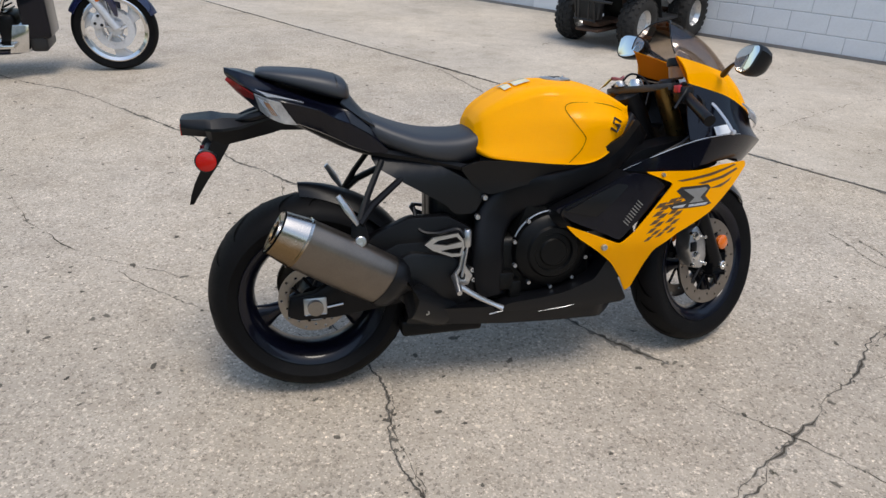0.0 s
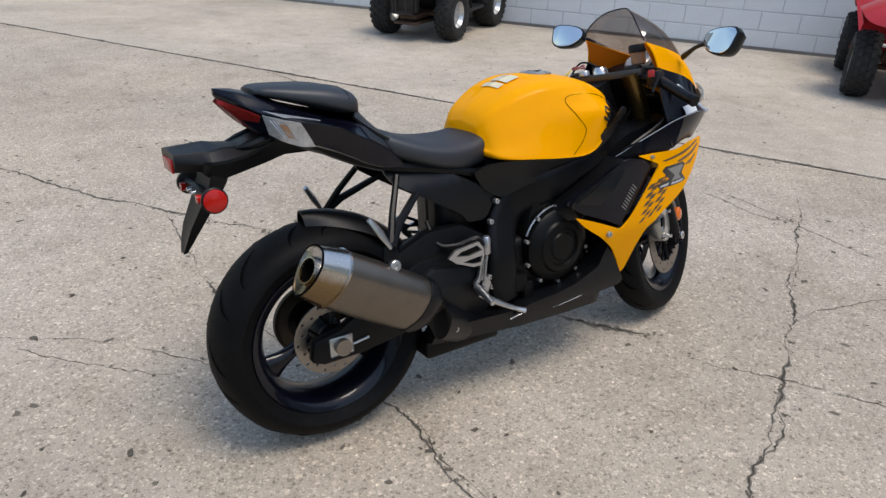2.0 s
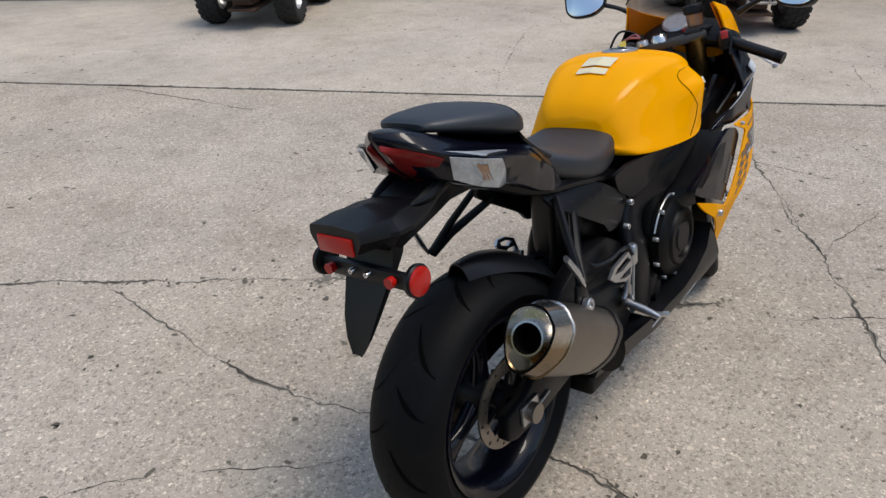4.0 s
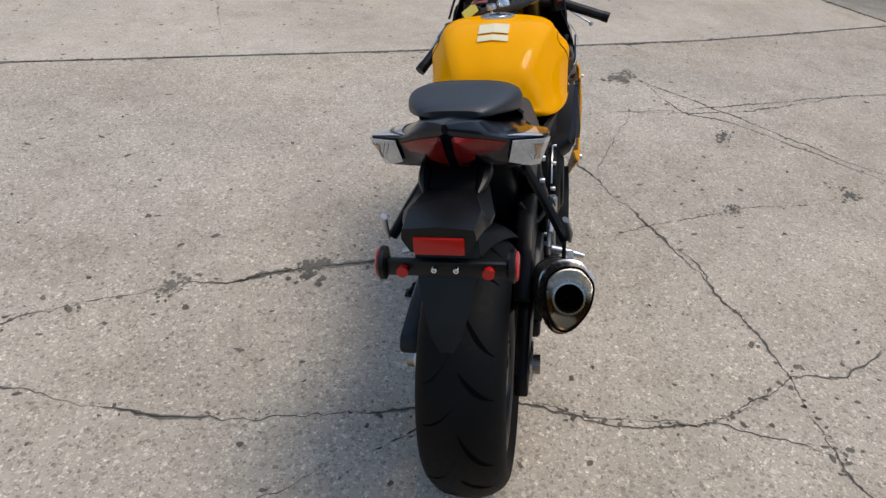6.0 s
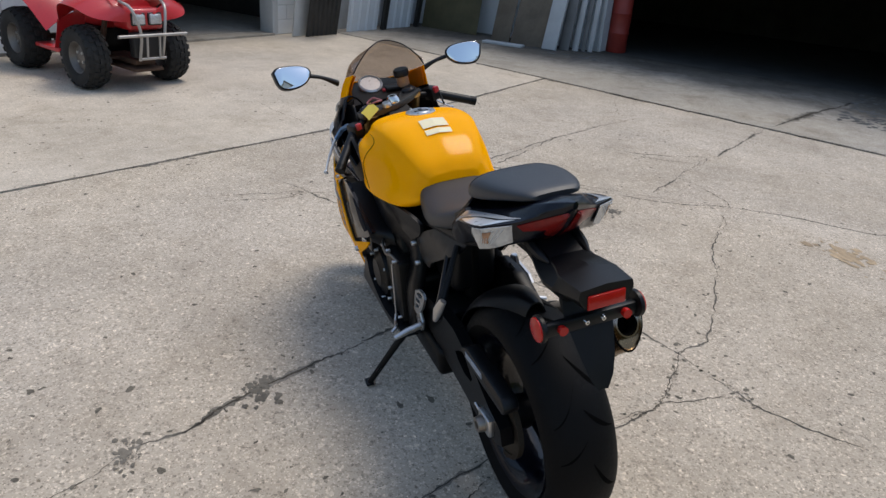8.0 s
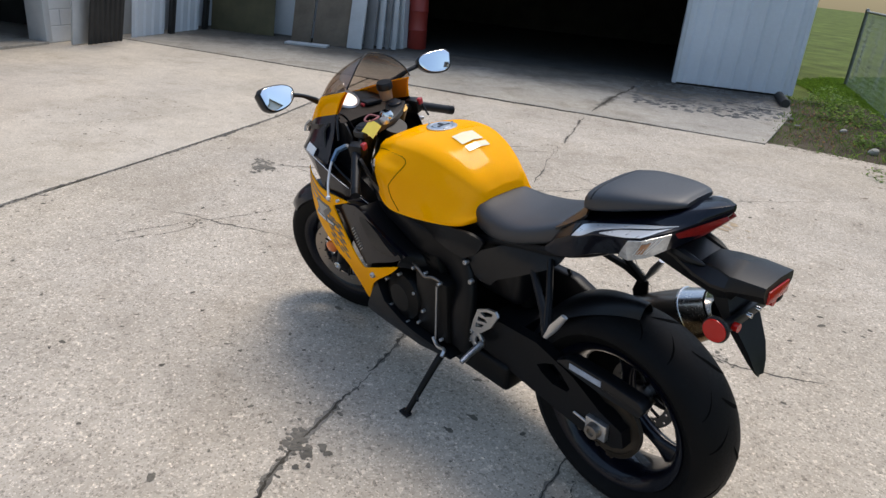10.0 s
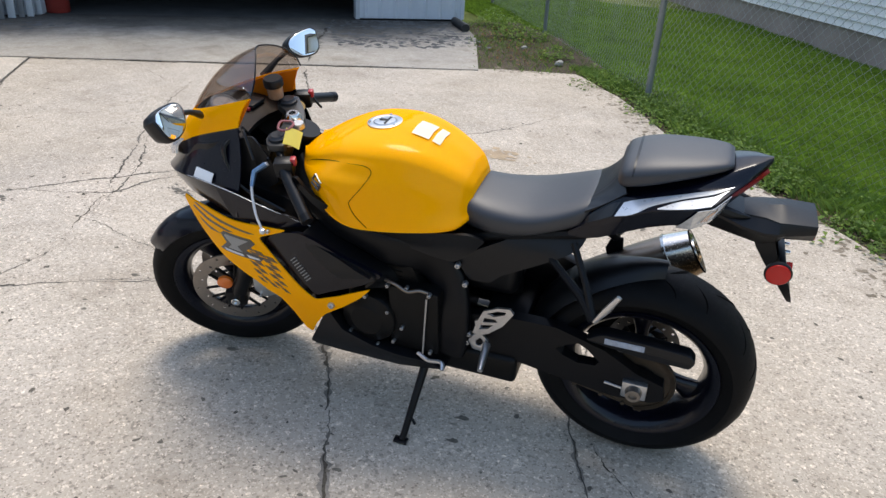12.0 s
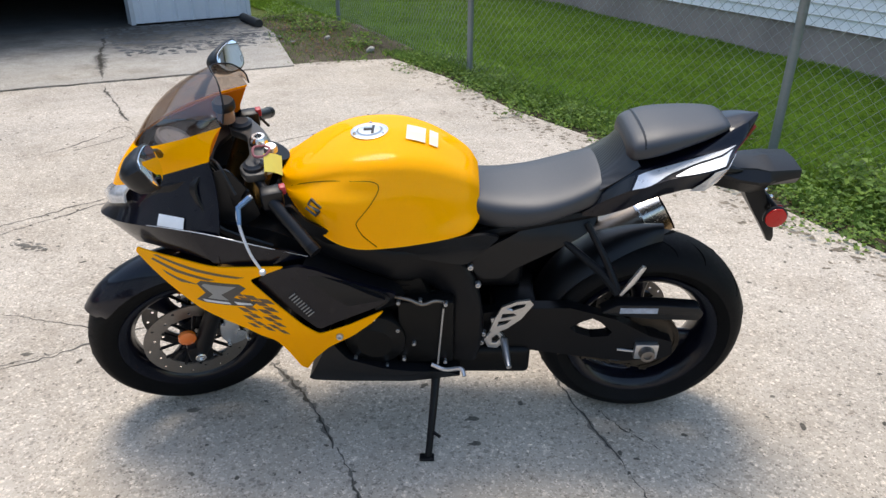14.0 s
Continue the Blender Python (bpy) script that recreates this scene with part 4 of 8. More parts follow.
# frame, engine ---------------------------------------------------------------
def frame_y(x, z):
    return 0.142 - 0.40 * max(0, x - 0.80) ** 2 * 4 + 0.012 * math.cos((z - 0.6) * 9) - 0.06 * max(0, 0.42 - z)


spar_line = [(1.075, 0.825, 0.052), (1.00, 0.765, 0.046), (0.92, 0.718, 0.040), (0.83, 0.686, 0.042), (0.74, 0.656, 0.052), (0.655, 0.628, 0.060), (0.585, 0.580, 0.060), (0.548, 0.500, 0.052), (0.542, 0.400, 0.052), (0.552, 0.315, 0.046)]


def spar_shape():
    """A broad hollow beam that sweeps from the steering head down to the pivot."""
    pts = smooth_path([(x, 0, z) for x, z, h in spar_line], 40)
    halves = [v.x for v in smooth_path([(h, 0, 0) for x, z, h in spar_line], 40)]
    rings = []
    for k, (c, h) in enumerate(zip(pts, halves)):
        d = (pts[min(k + 1, 39)] - pts[max(k - 1, 0)]).normalized()
        up = Vector((d.z, 0, -d.x))
        y0 = 0.156 - 0.5 * max(0, c.x - 0.86) ** 2 * 4 - 0.042 * min(1, max(0, (0.74 - c.x) / 0.12)) * math.exp(-((c.z - 0.60) / 0.10) ** 2) - 0.03 * max(0, 0.45 - c.z)
        ring = []
        for i in range(24):
            a = 2 * math.pi * i / 24
            u = math.copysign(abs(math.cos(a)) ** 0.62, math.cos(a)) * h
            w = math.copysign(abs(math.sin(a)) ** 0.75, math.sin(a)) * 0.024
            ring.append(c + up * u + Vector((0, y0 + w, 0)))
        rings.append(ring)
    return loft(rings)


both("frame_spar", spar_shape, M["frame_black"], smooth=60, label="broad satin black frame spar")
part("steering_head", lathe([(0.0, -0.11), (0.045, -0.11), (0.045, 0.09), (0, 0.09)], 24, "z"), M["frame_black"], bike, "", 40, Matrix.Translation((1.10, 0, 0.83)) @ Matrix.Rotation(radians(-RAKE), 4, "Y"))
both("subframe_rail", lambda: tube([(0.56, 0.10, 0.70), (0.35, 0.105, 0.755), (0.15, 0.095, 0.80), (-0.05, 0.06, 0.90)], 0.016, 8, 12), M["frame_black"])
side = [(0.19, 0.772), (0.28, 0.768), (0.36, 0.752), (0.44, 0.712), (0.515, 0.668), (0.540, 0.640), (0.505, 0.578), (0.442, 0.580), (0.415, 0.612), (0.375, 0.636), (0.283, 0.690), (0.205, 0.738)]
both("side_cover", lambda: panel(smooth_outline(side), lambda x, z: 0.128 + 0.10 * (0.70 - z) * max(0.0, z - 0.58) * 8 - 0.45 * max(0, z - 0.715), 0.012), M["plastic"], label="matt black side cover below the seat")
cover = [(0.455, 0.728), (0.50, 0.748), (0.56, 0.752), (0.78, 0.742), (0.87, 0.765), (0.955, 0.812), (0.985, 0.865), (1.012, 0.850), (0.965, 0.775), (0.905, 0.722), (0.80, 0.690), (0.70, 0.675), (0.62, 0.660), (0.545, 0.640), (0.50, 0.668)]
both("tank_side_trim", lambda: panel(smooth_outline(cover), lambda x, z: 0.160 + 0.38 * max(0, z - 0.68) - 0.35 * max(0, x - 0.85) ** 2 * 3 - 0.25 * max(0, 0.60 - x), 0.012), M["plastic"], label="plain black trim strip under the tank")
part("fuel_tank_base", loft(sections([(0.53, 0.10, 0.66, 0.78), (0.7, 0.125, 0.62, 0.80), (0.9, 0.115, 0.64, 0.82), (1.04, 0.06, 0.70, 0.86)], steps=12)), M["frame_black"], bike, "", 50)

engine = part("engine", box(0.545, 0.90, -0.150, 0.150, 0.285, 0.50, 0.03, 3), M["engine"], bike, "black inline four-cylinder engine", 40)
part("cylinder_block", box(0.66, 0.90, -0.155, 0.155, 0.44, 0.68, 0.015), M["engine"], engine, "", 40, Matrix.Translation((0.78, 0, 0.56)) @ Matrix.Rotation(radians(22), 4, "Y") @ Matrix.Translation((-0.78, 0, -0.56)))
bm = lathe([(0, -0.205), (0.042, -0.205), (0.046, -0.200), (0.060, -0.198), (0.064, -0.206), (0.080, -0.204), (0.086, -0.196), (0.108, -0.190), (0.118, -0.180), (0.122, -0.150), (0.122, -0.12), (0, -0.12)], 40, "y", centre=(0.745, 0, 0.455))
clutch = part("clutch_cover", bm, M["engine"], engine, "round black clutch cover with ribs", 30)
for k in range(10):
    a = radians(20 + 36 * k)
    bolt((0.745 + 0.126 * math.cos(a), -0.172, 0.455 + 0.126 * math.sin(a)), 0.0065, (0, -1, 0), M["alloy"], parent=clutch)
bm = tube([(0.745 + 0.128 * math.cos(radians(a)), -0.168, 0.455 + 0.128 * math.sin(radians(a))) for a in range(85, 165, 8)], 0.0032, 8)
part("cover_gasket", bm, M["alloy"], clutch, "bare alloy rim of the cover", 40)
for x, z, w in ((0.60, 0.36, 0.025), (0.63, 0.33, 0.02)):
    part("case_rib", box(x - w, x + w, -0.178, -0.12, z - 0.03, z + 0.03, 0.008), M["engine"], engine, "", 40)
gen = part("generator_cover", lathe([(0, 0.215), (0.05, 0.215), (0.062, 0.208), (0.085, 0.200), (0.092, 0.185), (0.092, 0.13), (0, 0.13)], 36, "y", centre=(0.80, 0, 0.41)), M["engine"], engine, "round black generator cover", 30)
part("sprocket_cover", box(0.575, 0.735, 0.13, 0.192, 0.315, 0.545, 0.012), M["engine"], engine, "", 40)
for x, z in ((0.73, 0.55), (0.67, 0.555), (0.60, 0.545), (0.80, 0.50), (0.875, 0.45), (0.72, 0.34), (0.86, 0.35), (0.77, 0.32), (0.60, 0.33), (0.69, 0.40), (0.735, 0.45), (0.735, 0.40)):
    bolt((x, 0.196 if x < 0.75 else 0.206, z), 0.006, (0, 1, 0), M["alloy"], parent=engine)
part("coolant_pipe", tube([(0.745, 0.19, 0.565), (0.70, 0.205, 0.565), (0.665, 0.205, 0.548), (0.63, 0.198, 0.555), (0.60, 0.185, 0.54)], 0.0055, 8, 20), M["titan"], engine, "crooked bare metal water pipe", 50)
part("shift_rod", rod((0.606, 0.205, 0.535), (0.622, 0.205, 0.325), 0.0030, 8), M["alloy"], engine, "thin bare shift linkage rod", 40)
part("shift_lever", tube([(0.64, 0.20, 0.318), (0.60, 0.215, 0.312), (0.555, 0.225, 0.326), (0.545, 0.245, 0.315)], 0.0065, 8, 14), M["alloy"], engine, "", 40)
for k in range(9):
    part("cylinder_fin", box(0.70 + 0.0 * k, 0.90, -0.158, 0.158, 0.500 + 0.018 * k, 0.505 + 0.018 * k), M["engine"], engine)
part("radiator", box(1.005, 1.035, -0.17, 0.17, 0.36, 0.64, 0.006), M["engine"], bike, "black radiator", 30, Matrix.Translation((1.02, 0, 0.5)) @ Matrix.Rotation(radians(-16), 4, "Y") @ Matrix.Translation((-1.02, 0, -0.5)))
part("airbox", box(0.62, 0.98, -0.10, 0.10, 0.60, 0.74, 0.03, 3), M["frame_black"], bike, "", 40)
part("exhaust_chamber", box(0.345, 0.61, -0.06, 0.150, 0.232, 0.330, 0.018, 3), M["engine"], bike, "black exhaust chamber under the engine", 40)
part("shock", lathe([(0, -0.10), (0.028, -0.10), (0.028, 0.10), (0, 0.10)], 18, "z", centre=(0.40, 0.0, 0.58)), M["engine"], bike, "", 40)
part("inner_fender", box(0.375, 0.56, -0.075, 0.075, 0.50, 0.72, 0.03, 3), M["plastic"], bike, "", 40)
part("hose", tube([(0.32, -0.09, 0.60), (0.33, -0.13, 0.54), (0.38, -0.15, 0.53), (0.44, -0.17, 0.545), (0.46, -0.18, 0.52)], 0.006, 6, 24), M["plastic"], bike, "", 50)

# belly and exhaust ------------------------------------------------------------
belly = [(0.33, 0.075, 0.240, 0.295), (0.45, 0.105, 0.225, 0.31), (0.62, 0.122, 0.218, 0.325), (0.80, 0.140, 0.220, 0.350), (0.93, 0.150, 0.235, 0.40), (1.005, 0.140, 0.270, 0.40), (1.04, 0.11, 0.30, 0.38)]
part("belly_pan", loft(sections(belly, steps=20, square=3.2, widest=0.75)), M["gloss_black"], bike, "black lower cowl", 50)
low = [(0.60, 0.30), (0.78, 0.325), (0.88, 0.36), (0.93, 0.43), (0.96, 0.36), (1.00, 0.28), (0.985, 0.268), (0.90, 0.262), (0.70, 0.262), (0.55, 0.272)]
both("lower_fairing", lambda: panel(smooth_outline(low), lambda x, z: 0.205 + 0.02 * math.cos((z - 0.33) * 8) - 0.25 * max(0, 0.30 - z) - 0.12 * max(0, 0.7 - x), 0.07), M["plastic"], label="black plastic lower fairing")
keel_side = [(0.275, 0.238), (0.42, 0.226), (0.57, 0.217), (0.78, 0.206), (0.97, 0.203), (1.006, 0.226), (1.012, 0.262), (0.99, 0.300), (0.80, 0.300), (0.56, 0.285), (0.30, 0.290)]
part("keel_cowl", mirrored(panel(smooth_outline(keel_side), lambda x, z: 0.176 + 0.30 * (z - 0.21) - 0.10 * max(0, 0.6 - x) - 0.9 * max(0, x - 0.93), 0.06)), M["plastic"], bike, "black lower cowl on the exhaust side", 40)
part("collector_box", box(0.265, 0.53, -0.150, -0.06, 0.188, 0.245, 0.012, 3), M["engine"], bike, "", 40)
part("silver_line", tube([(0.54, -0.196, 0.262), (0.66, -0.206, 0.288), (0.615, -0.206, 0.292)], [0.002, 0.0026, 0.0008], 6, 14), M["silver_trim"], bike, "", 40)
part("silver_line", tube([(0.70, -0.212, 0.262), (0.80, -0.216, 0.272), (0.89, -0.216, 0.292)], [0.0005, 0.0009, 0.0005], 6, 14), M["silver_trim"], bike, "", 40)


def can_ring(t, grow=1.0):
    """A section of the silencer; t runs from its tail to its front."""
    c = Vector((-0.100, -0.222, 0.594)).lerp(Vector((0.215, -0.190, 0.404)), t)
    d = (Vector((0.215, -0.190, 0.404)) - Vector((-0.100, -0.222, 0.594))).normalized()
    u = Vector((0, -1, 0)) - d * Vector((0, -1, 0)).dot(d)
    u.normalize()
    v = d.cross(u)
    if v.z < 0:
        v = -v
    shape = [(0.58, 0.52), (0.62, 0.25), (0.50, -0.35), (0.10, -0.92), (-0.25, -0.95), (-0.50, -0.55), (-0.60, 0.10), (-0.52, 0.62), (-0.15, 0.92), (0.30, 0.88)]
    pts = smooth_path([(x, y, 0) for x, y in shape + [shape[0]]], 33)[:-1]
    return [c + u * p.x * 0.098 * grow + v * p.y * 0.084 * grow for p in pts]


rings = [can_ring(0.20 + 0.78 * k / 8, 0.97 + 0.05 * math.sin(k / 8 * 2.6)) for k in range(9)] + [can_ring(1.0, 0.96)]
silencer = part("silencer", loft(rings), M["titan"], bike, "brushed titanium silencer with a stubby outlet", 45)
def round_ring(t, r):
    """A circle on the silencer's axis."""
    c = Vector((-0.100, -0.222, 0.594)).lerp(Vector((0.215, -0.190, 0.404)), t)
    return [c + (q1 - c).normalized() * r for q1 in can_ring(t)]


part("end_cap", loft([can_ring(0.225, 0.96), can_ring(0.222, 1.025), can_ring(0.205, 1.03), can_ring(0.200, 0.99), can_ring(0.03, 0.86), can_ring(0.0, 0.83), can_ring(-0.005, 0.80), can_ring(0.004, 0.76), round_ring(0.020, 0.038), round_ring(-0.01, 0.035), round_ring(-0.01, 0.031), round_ring(0.02, 0.029)], caps=False), M["end_steel"], silencer, "steel end cap, brown with heat stain below", 30)
part("cap_trim", tube([*can_ring(0.0, 0.835), can_ring(0.0, 0.835)[0]], 0.0028, 6), M["groove"], silencer, "dark rim of the end cap", 40)
part("outlet", loft([round_ring(0.0, 0.0305), round_ring(0.02, 0.0285), round_ring(0.13, 0.026), round_ring(0.14, 0.002)], caps=False), M["groove"], silencer, "sooty round outlet", 40)
rings = [can_ring(0.97, 1.03), can_ring(1.03, 1.05), can_ring(1.10, 0.9)]
for x, y, z, r in ((0.30, -0.18, 0.325, 0.055), (0.38, -0.14, 0.27, 0.05), (0.48, -0.10, 0.24, 0.05)):
    rings.append([Vector((x, y, z)) + Vector((0.35 * r * math.sin(a), -r * math.cos(a) * 0.9, r * math.sin(a))) for a in (2 * math.pi * (i + 2) / 32 for i in range(32))])
part("heel_shield", plate(smooth_outline([(0.205, 0.43), (0.30, 0.475), (0.42, 0.455), (0.50, 0.41), (0.53, 0.33), (0.47, 0.275), (0.37, 0.262), (0.28, 0.295), (0.215, 0.36)]), -0.152, -0.118, 0.014), M["plastic"], silencer, "", 30)
part("pipe_cover", loft(rings), M["plastic"], silencer, "black cover round the link pipe", 50)
bolt((0.137, -0.225, 0.548), 0.016, (0, -1, 0.1), M["alloy"], "mount_bolt")
bolt((0.335, -0.20, 0.293), 0.008, (0, -1, 0), M["alloy"], "bolt")
part("muffler_stay", plate([(0.115, 0.60), (0.15, 0.60), (0.165, 0.555), (0.15, 0.50), (0.115, 0.50), (0.11, 0.55)], -0.215, -0.205, 0.003), M["frame_black"], bike, "", 30)

# tank -------------------------------------------------------------------------
tank_rows = [   # x, half width and height of the shoulder, of the belly, of the foot, and the top
    (0.512, 0.075, 0.838, 0.095, 0.806, 0.120, 0.768, 0.856), (0.536, 0.102, 0.864, 0.130, 0.815, 0.160, 0.758, 0.890),
    (0.582, 0.120, 0.894, 0.152, 0.830, 0.182, 0.752, 0.922), (0.652, 0.140, 0.924, 0.172, 0.846, 0.198, 0.746, 0.955),
    (0.738, 0.158, 0.940, 0.190, 0.858, 0.206, 0.737, 0.972), (0.830, 0.164, 0.930, 0.210, 0.862, 0.207, 0.733, 0.967),
    (0.900, 0.154, 0.910, 0.202, 0.856, 0.192, 0.750, 0.951), (0.960, 0.136, 0.888, 0.172, 0.848, 0.160, 0.788, 0.926),
    (1.010, 0.104, 0.868, 0.118, 0.846, 0.110, 0.825, 0.899), (1.035, 0.062, 0.870, 0.066, 0.860, 0.060, 0.848, 0.884)]


def tank_shape():
    steps = 46
    cols = [[v.x for v in smooth_path([(r[c], 0, 0) for r in tank_rows], steps)] for c in range(8)]
    out = []
    for x, ws, zs, wm, zm, wb, zb, zt in zip(*cols):
        crisp = [(0, zt), (ws * 0.40, zt - 0.003), (ws * 0.78, zt - 0.30 * (zt - zs)), (ws * 0.95, zs + 0.014), (ws, zs), (ws + 0.10 * (wm - ws) + 0.006, zs - 0.012), (ws + (0.30 + 0.34 * min(1, max(0, (x - 0.80) / 0.08))) * (wm - ws), zs + 0.55 * (zm - zs)), (wm, zm), ((wm + wb) / 2 + 0.001, (zm + zb) / 2), (wb + 0.001, zb + 0.012), (wb - 0.006, zb), (wb * 0.5, zb - 0.004), (0, zb - 0.005)]
        soft = [(0, zt), (ws * 0.42, zt - 0.006), (ws * 0.76, zt - 0.36 * (zt - zs)), (ws * 0.97, zs + 0.004), (ws + 0.16 * (wm - ws), zs - 0.18 * (zs - zm)), (ws + 0.38 * (wm - ws), zs - 0.38 * (zs - zm)), (ws + 0.72 * (wm - ws), zs - 0.68 * (zs - zm)), *crisp[7:]]
        k = min(1.0, max(0.0, (x - 0.76) / 0.11))
        half = [(a[0] * k + b[0] * (1 - k), a[1] * k + b[1] * (1 - k)) for a, b in zip(crisp, soft)]
        left = smooth_path([(0, y, z) for y, z in half], 37)
        ring = [(x, p.y, p.z) for p in left] + [(x, -p.y, p.z) for p in left[-2:0:-1]]
        out.append(ring)
    return out


tank = part("fuel_tank", loft(tank_shape()), M["yellow"], bike, "glossy yellow fuel tank", 60)


def on_tank(x, z, side, lift=0.0012):
    """A place on the tank's flank."""
    best = None
    for ring in TANK_RINGS:
        for p in ring:
            if p[1] * side > 0:
                dd = (p[0] - x) ** 2 + (p[2] - z) ** 2
                if best is None or dd < best[0]:
                    best = (dd, p)
    near = sorted(((p[0] - x) ** 2 + (p[2] - z) ** 2, p[1]) for ring in TANK_RINGS for p in ring if p[1] * side > 0)[:4]
    wsum = sum(1 / (d + 1e-7) for d, _ in near)
    y = sum(yy / (d + 1e-7) for d, yy in near) / wsum
    return Vector((x, y + side * lift, z))


TANK_RINGS = tank_shape()
for s in BOTH:
    pts = [on_tank(x, z, s, 0.0007) for x, z in ((1.0, 0.868), (0.955, 0.890), (0.90, 0.906), (0.84, 0.914), (0.785, 0.914), (0.768, 0.898), (0.790, 0.862), (0.822, 0.822), (0.826, 0.806), (0.812, 0.776), (0.778, 0.742))]
    part("seam", tube(pts, 0.0010, 6, 60), M["groove"], tank, "", 40)
    strokes = [[(0.955, 0.852), (0.929, 0.866), (0.920, 0.852)], [(0.946, 0.836), (0.921, 0.851), (0.950, 0.842)], [(0.950, 0.842), (0.938, 0.824), (0.912, 0.838)]]
    for stroke in strokes:
        part("emblem_bar", tube([on_tank(1.868 - x if s > 0 else x, z, s, 0.002) for x, z in stroke], 0.0042, 4), M["dark_print"], tank, "dark slanted emblem stroke")
cap = part("fuel_cap", lathe([(0, 0.006), (0.018, 0.006), (0.030, 0.005), (0.034, 0.001), (0.034, -0.01), (0, -0.01)], 32, "z"), M["alloy"], tank, "grey fuel cap in a bright ring", 40, Matrix.Translation((0.803, 0, 0.9685)) @ Matrix.Rotation(radians(3), 4, "Y"))
part("cap_ring", lathe([(0.034, -0.006), (0.034, 0.003), (0.040, 0.005), (0.050, 0.002), (0.050, -0.006)], 36, "z", True), M["alloy"], cap, "bare alloy filler ring", 40, Matrix.Translation((0.803, 0, 0.9685)) @ Matrix.Rotation(radians(3), 4, "Y"))
for x0, x1, y0, y1 in ((0.790, 0.797, -0.024, 0.024), (0.797, 0.818, -0.006, 0.006)):
    part("key_slot", box(x0, x1, y0, y1, 0.972, 0.9765, 0.001), M["dial"], cap, "", 30)
for k in range(3):
    a = radians(120 * k + 30)
    bolt((0.803 + 0.043 * math.cos(a), 0.043 * math.sin(a), 0.9665), 0.004, (0, 0, 1), M["chrome"], parent=cap)


def top_z(x, y):
    """Height of the tank's back at (x, y)."""
    heights = []
    for ring in TANK_RINGS:
        left = ring[:15]
        heights.append((ring[0][0], float(np.interp(abs(y), [p[1] for p in left], [p[2] for p in left]))))
    return float(np.interp(x, [h[0] for h in heights], [h[1] for h in heights]))


for x0, x1, y0, y1 in ((0.655, 0.705, -0.043, 0.043), (0.622, 0.645, -0.043, 0.043)):
    verts, faces = [], []
    for i in range(6):
        for j in range(9):
            x, y = x0 + (x1 - x0) * i / 5, y0 + (y1 - y0) * j / 8
            verts.append((x, y, top_z(x, y) + 0.0045))
    faces = [(i * 9 + j, i * 9 + j + 1, i * 9 + j + 10, i * 9 + j + 9) for i in range(5) for j in range(8)]
    raw("sticker", verts, faces, M["tank_film"], tank, label="pale glossy warning sticker")

# seats and tail -----------------------------------------------------------------
seat_rows = [(0.176, 0.090, 0.835, 0.886), (0.20, 0.120, 0.808, 0.882), (0.28, 0.139, 0.776, 0.850), (0.36, 0.142, 0.748, 0.828), (0.45, 0.130, 0.730, 0.822), (0.52, 0.114, 0.735, 0.830), (0.56, 0.090, 0.745, 0.842)]
part("rider_seat", loft(sections(seat_rows, n=36, steps=30, square=3.4, widest=0.45)), M["seat"], bike, "black vinyl rider seat", 60)
pill_rows = [(0.138, 0.084, 0.936, 0.974), (0.120, 0.111, 0.930, 0.994), (0.055, 0.117, 0.947, 1.013), (-0.04, 0.098, 0.978, 1.022), (-0.100, 0.073, 0.996, 1.024), (-0.120, 0.055, 1.004, 1.018)]
pillion = part("pillion_seat", loft(sections(pill_rows, n=36, steps=24, square=3.1, widest=0.36)), M["seat"], bike, "black vinyl pillion pad", 60)
part("seat_strap", loft([[(x + 0.004 * math.cos(b), y, z) for x, y, z in body_ring(0.100, 0.1150, 0.934, 1.0025, square=3.0, widest=0.4)] for b in (0, math.pi)], caps=False), M["plastic"], pillion, "", 50)
tail_x = [   # x, height of the spine, then half width and height of pad edge, upper crease, widest crease and lower edge, and the keel's height
    (0.240, 0.800, 0.100, 0.800, 0.110, 0.797, 0.119, 0.792, 0.117, 0.780, 0.775), (0.190, 0.868, 0.110, 0.866, 0.122, 0.856, 0.134, 0.838, 0.124, 0.783, 0.778),
    (0.135, 0.922, 0.112, 0.914, 0.121, 0.900, 0.145, 0.872, 0.126, 0.804, 0.797), (0.098, 0.940, 0.110, 0.917, 0.117, 0.912, 0.157, 0.889, 0.128, 0.825, 0.815),
    (0.047, 0.950, 0.108, 0.932, 0.116, 0.928, 0.170, 0.919, 0.132, 0.851, 0.840), (-0.010, 0.965, 0.097, 0.954, 0.113, 0.946, 0.176, 0.936, 0.142, 0.876, 0.864),
    (-0.050, 0.978, 0.086, 0.969, 0.107, 0.957, 0.176, 0.946, 0.153, 0.883, 0.872), (-0.088, 0.996, 0.074, 0.986, 0.100, 0.966, 0.168, 0.956, 0.129, 0.896, 0.888),
    (-0.127, 1.012, 0.060, 1.004, 0.088, 0.976, 0.104, 0.967, 0.066, 0.917, 0.913), (-0.165, 1.022, 0.042, 1.016, 0.060, 0.997, 0.062, 0.990, 0.044, 0.955, 0.950),
    (-0.206, 1.026, 0.004, 1.025, 0.006, 1.018, 0.006, 1.014, 0.004, 1.009, 1.008)]


def tail_at(x):
    """Half section of the tail at x: spine, pad edge, upper crease, widest crease, lower edge, keel."""
    xs = [-r[0] for r in tail_x]
    v = [float(np.interp(-x, xs, [r[c] for r in tail_x])) for c in range(11)]
    return [Vector((x, 0, v[1])), Vector((x, v[2], v[3])), Vector((x, v[4], v[5])), Vector((x, v[6], v[7])), Vector((x, v[8], v[9])), Vector((x, 0, v[10]))]


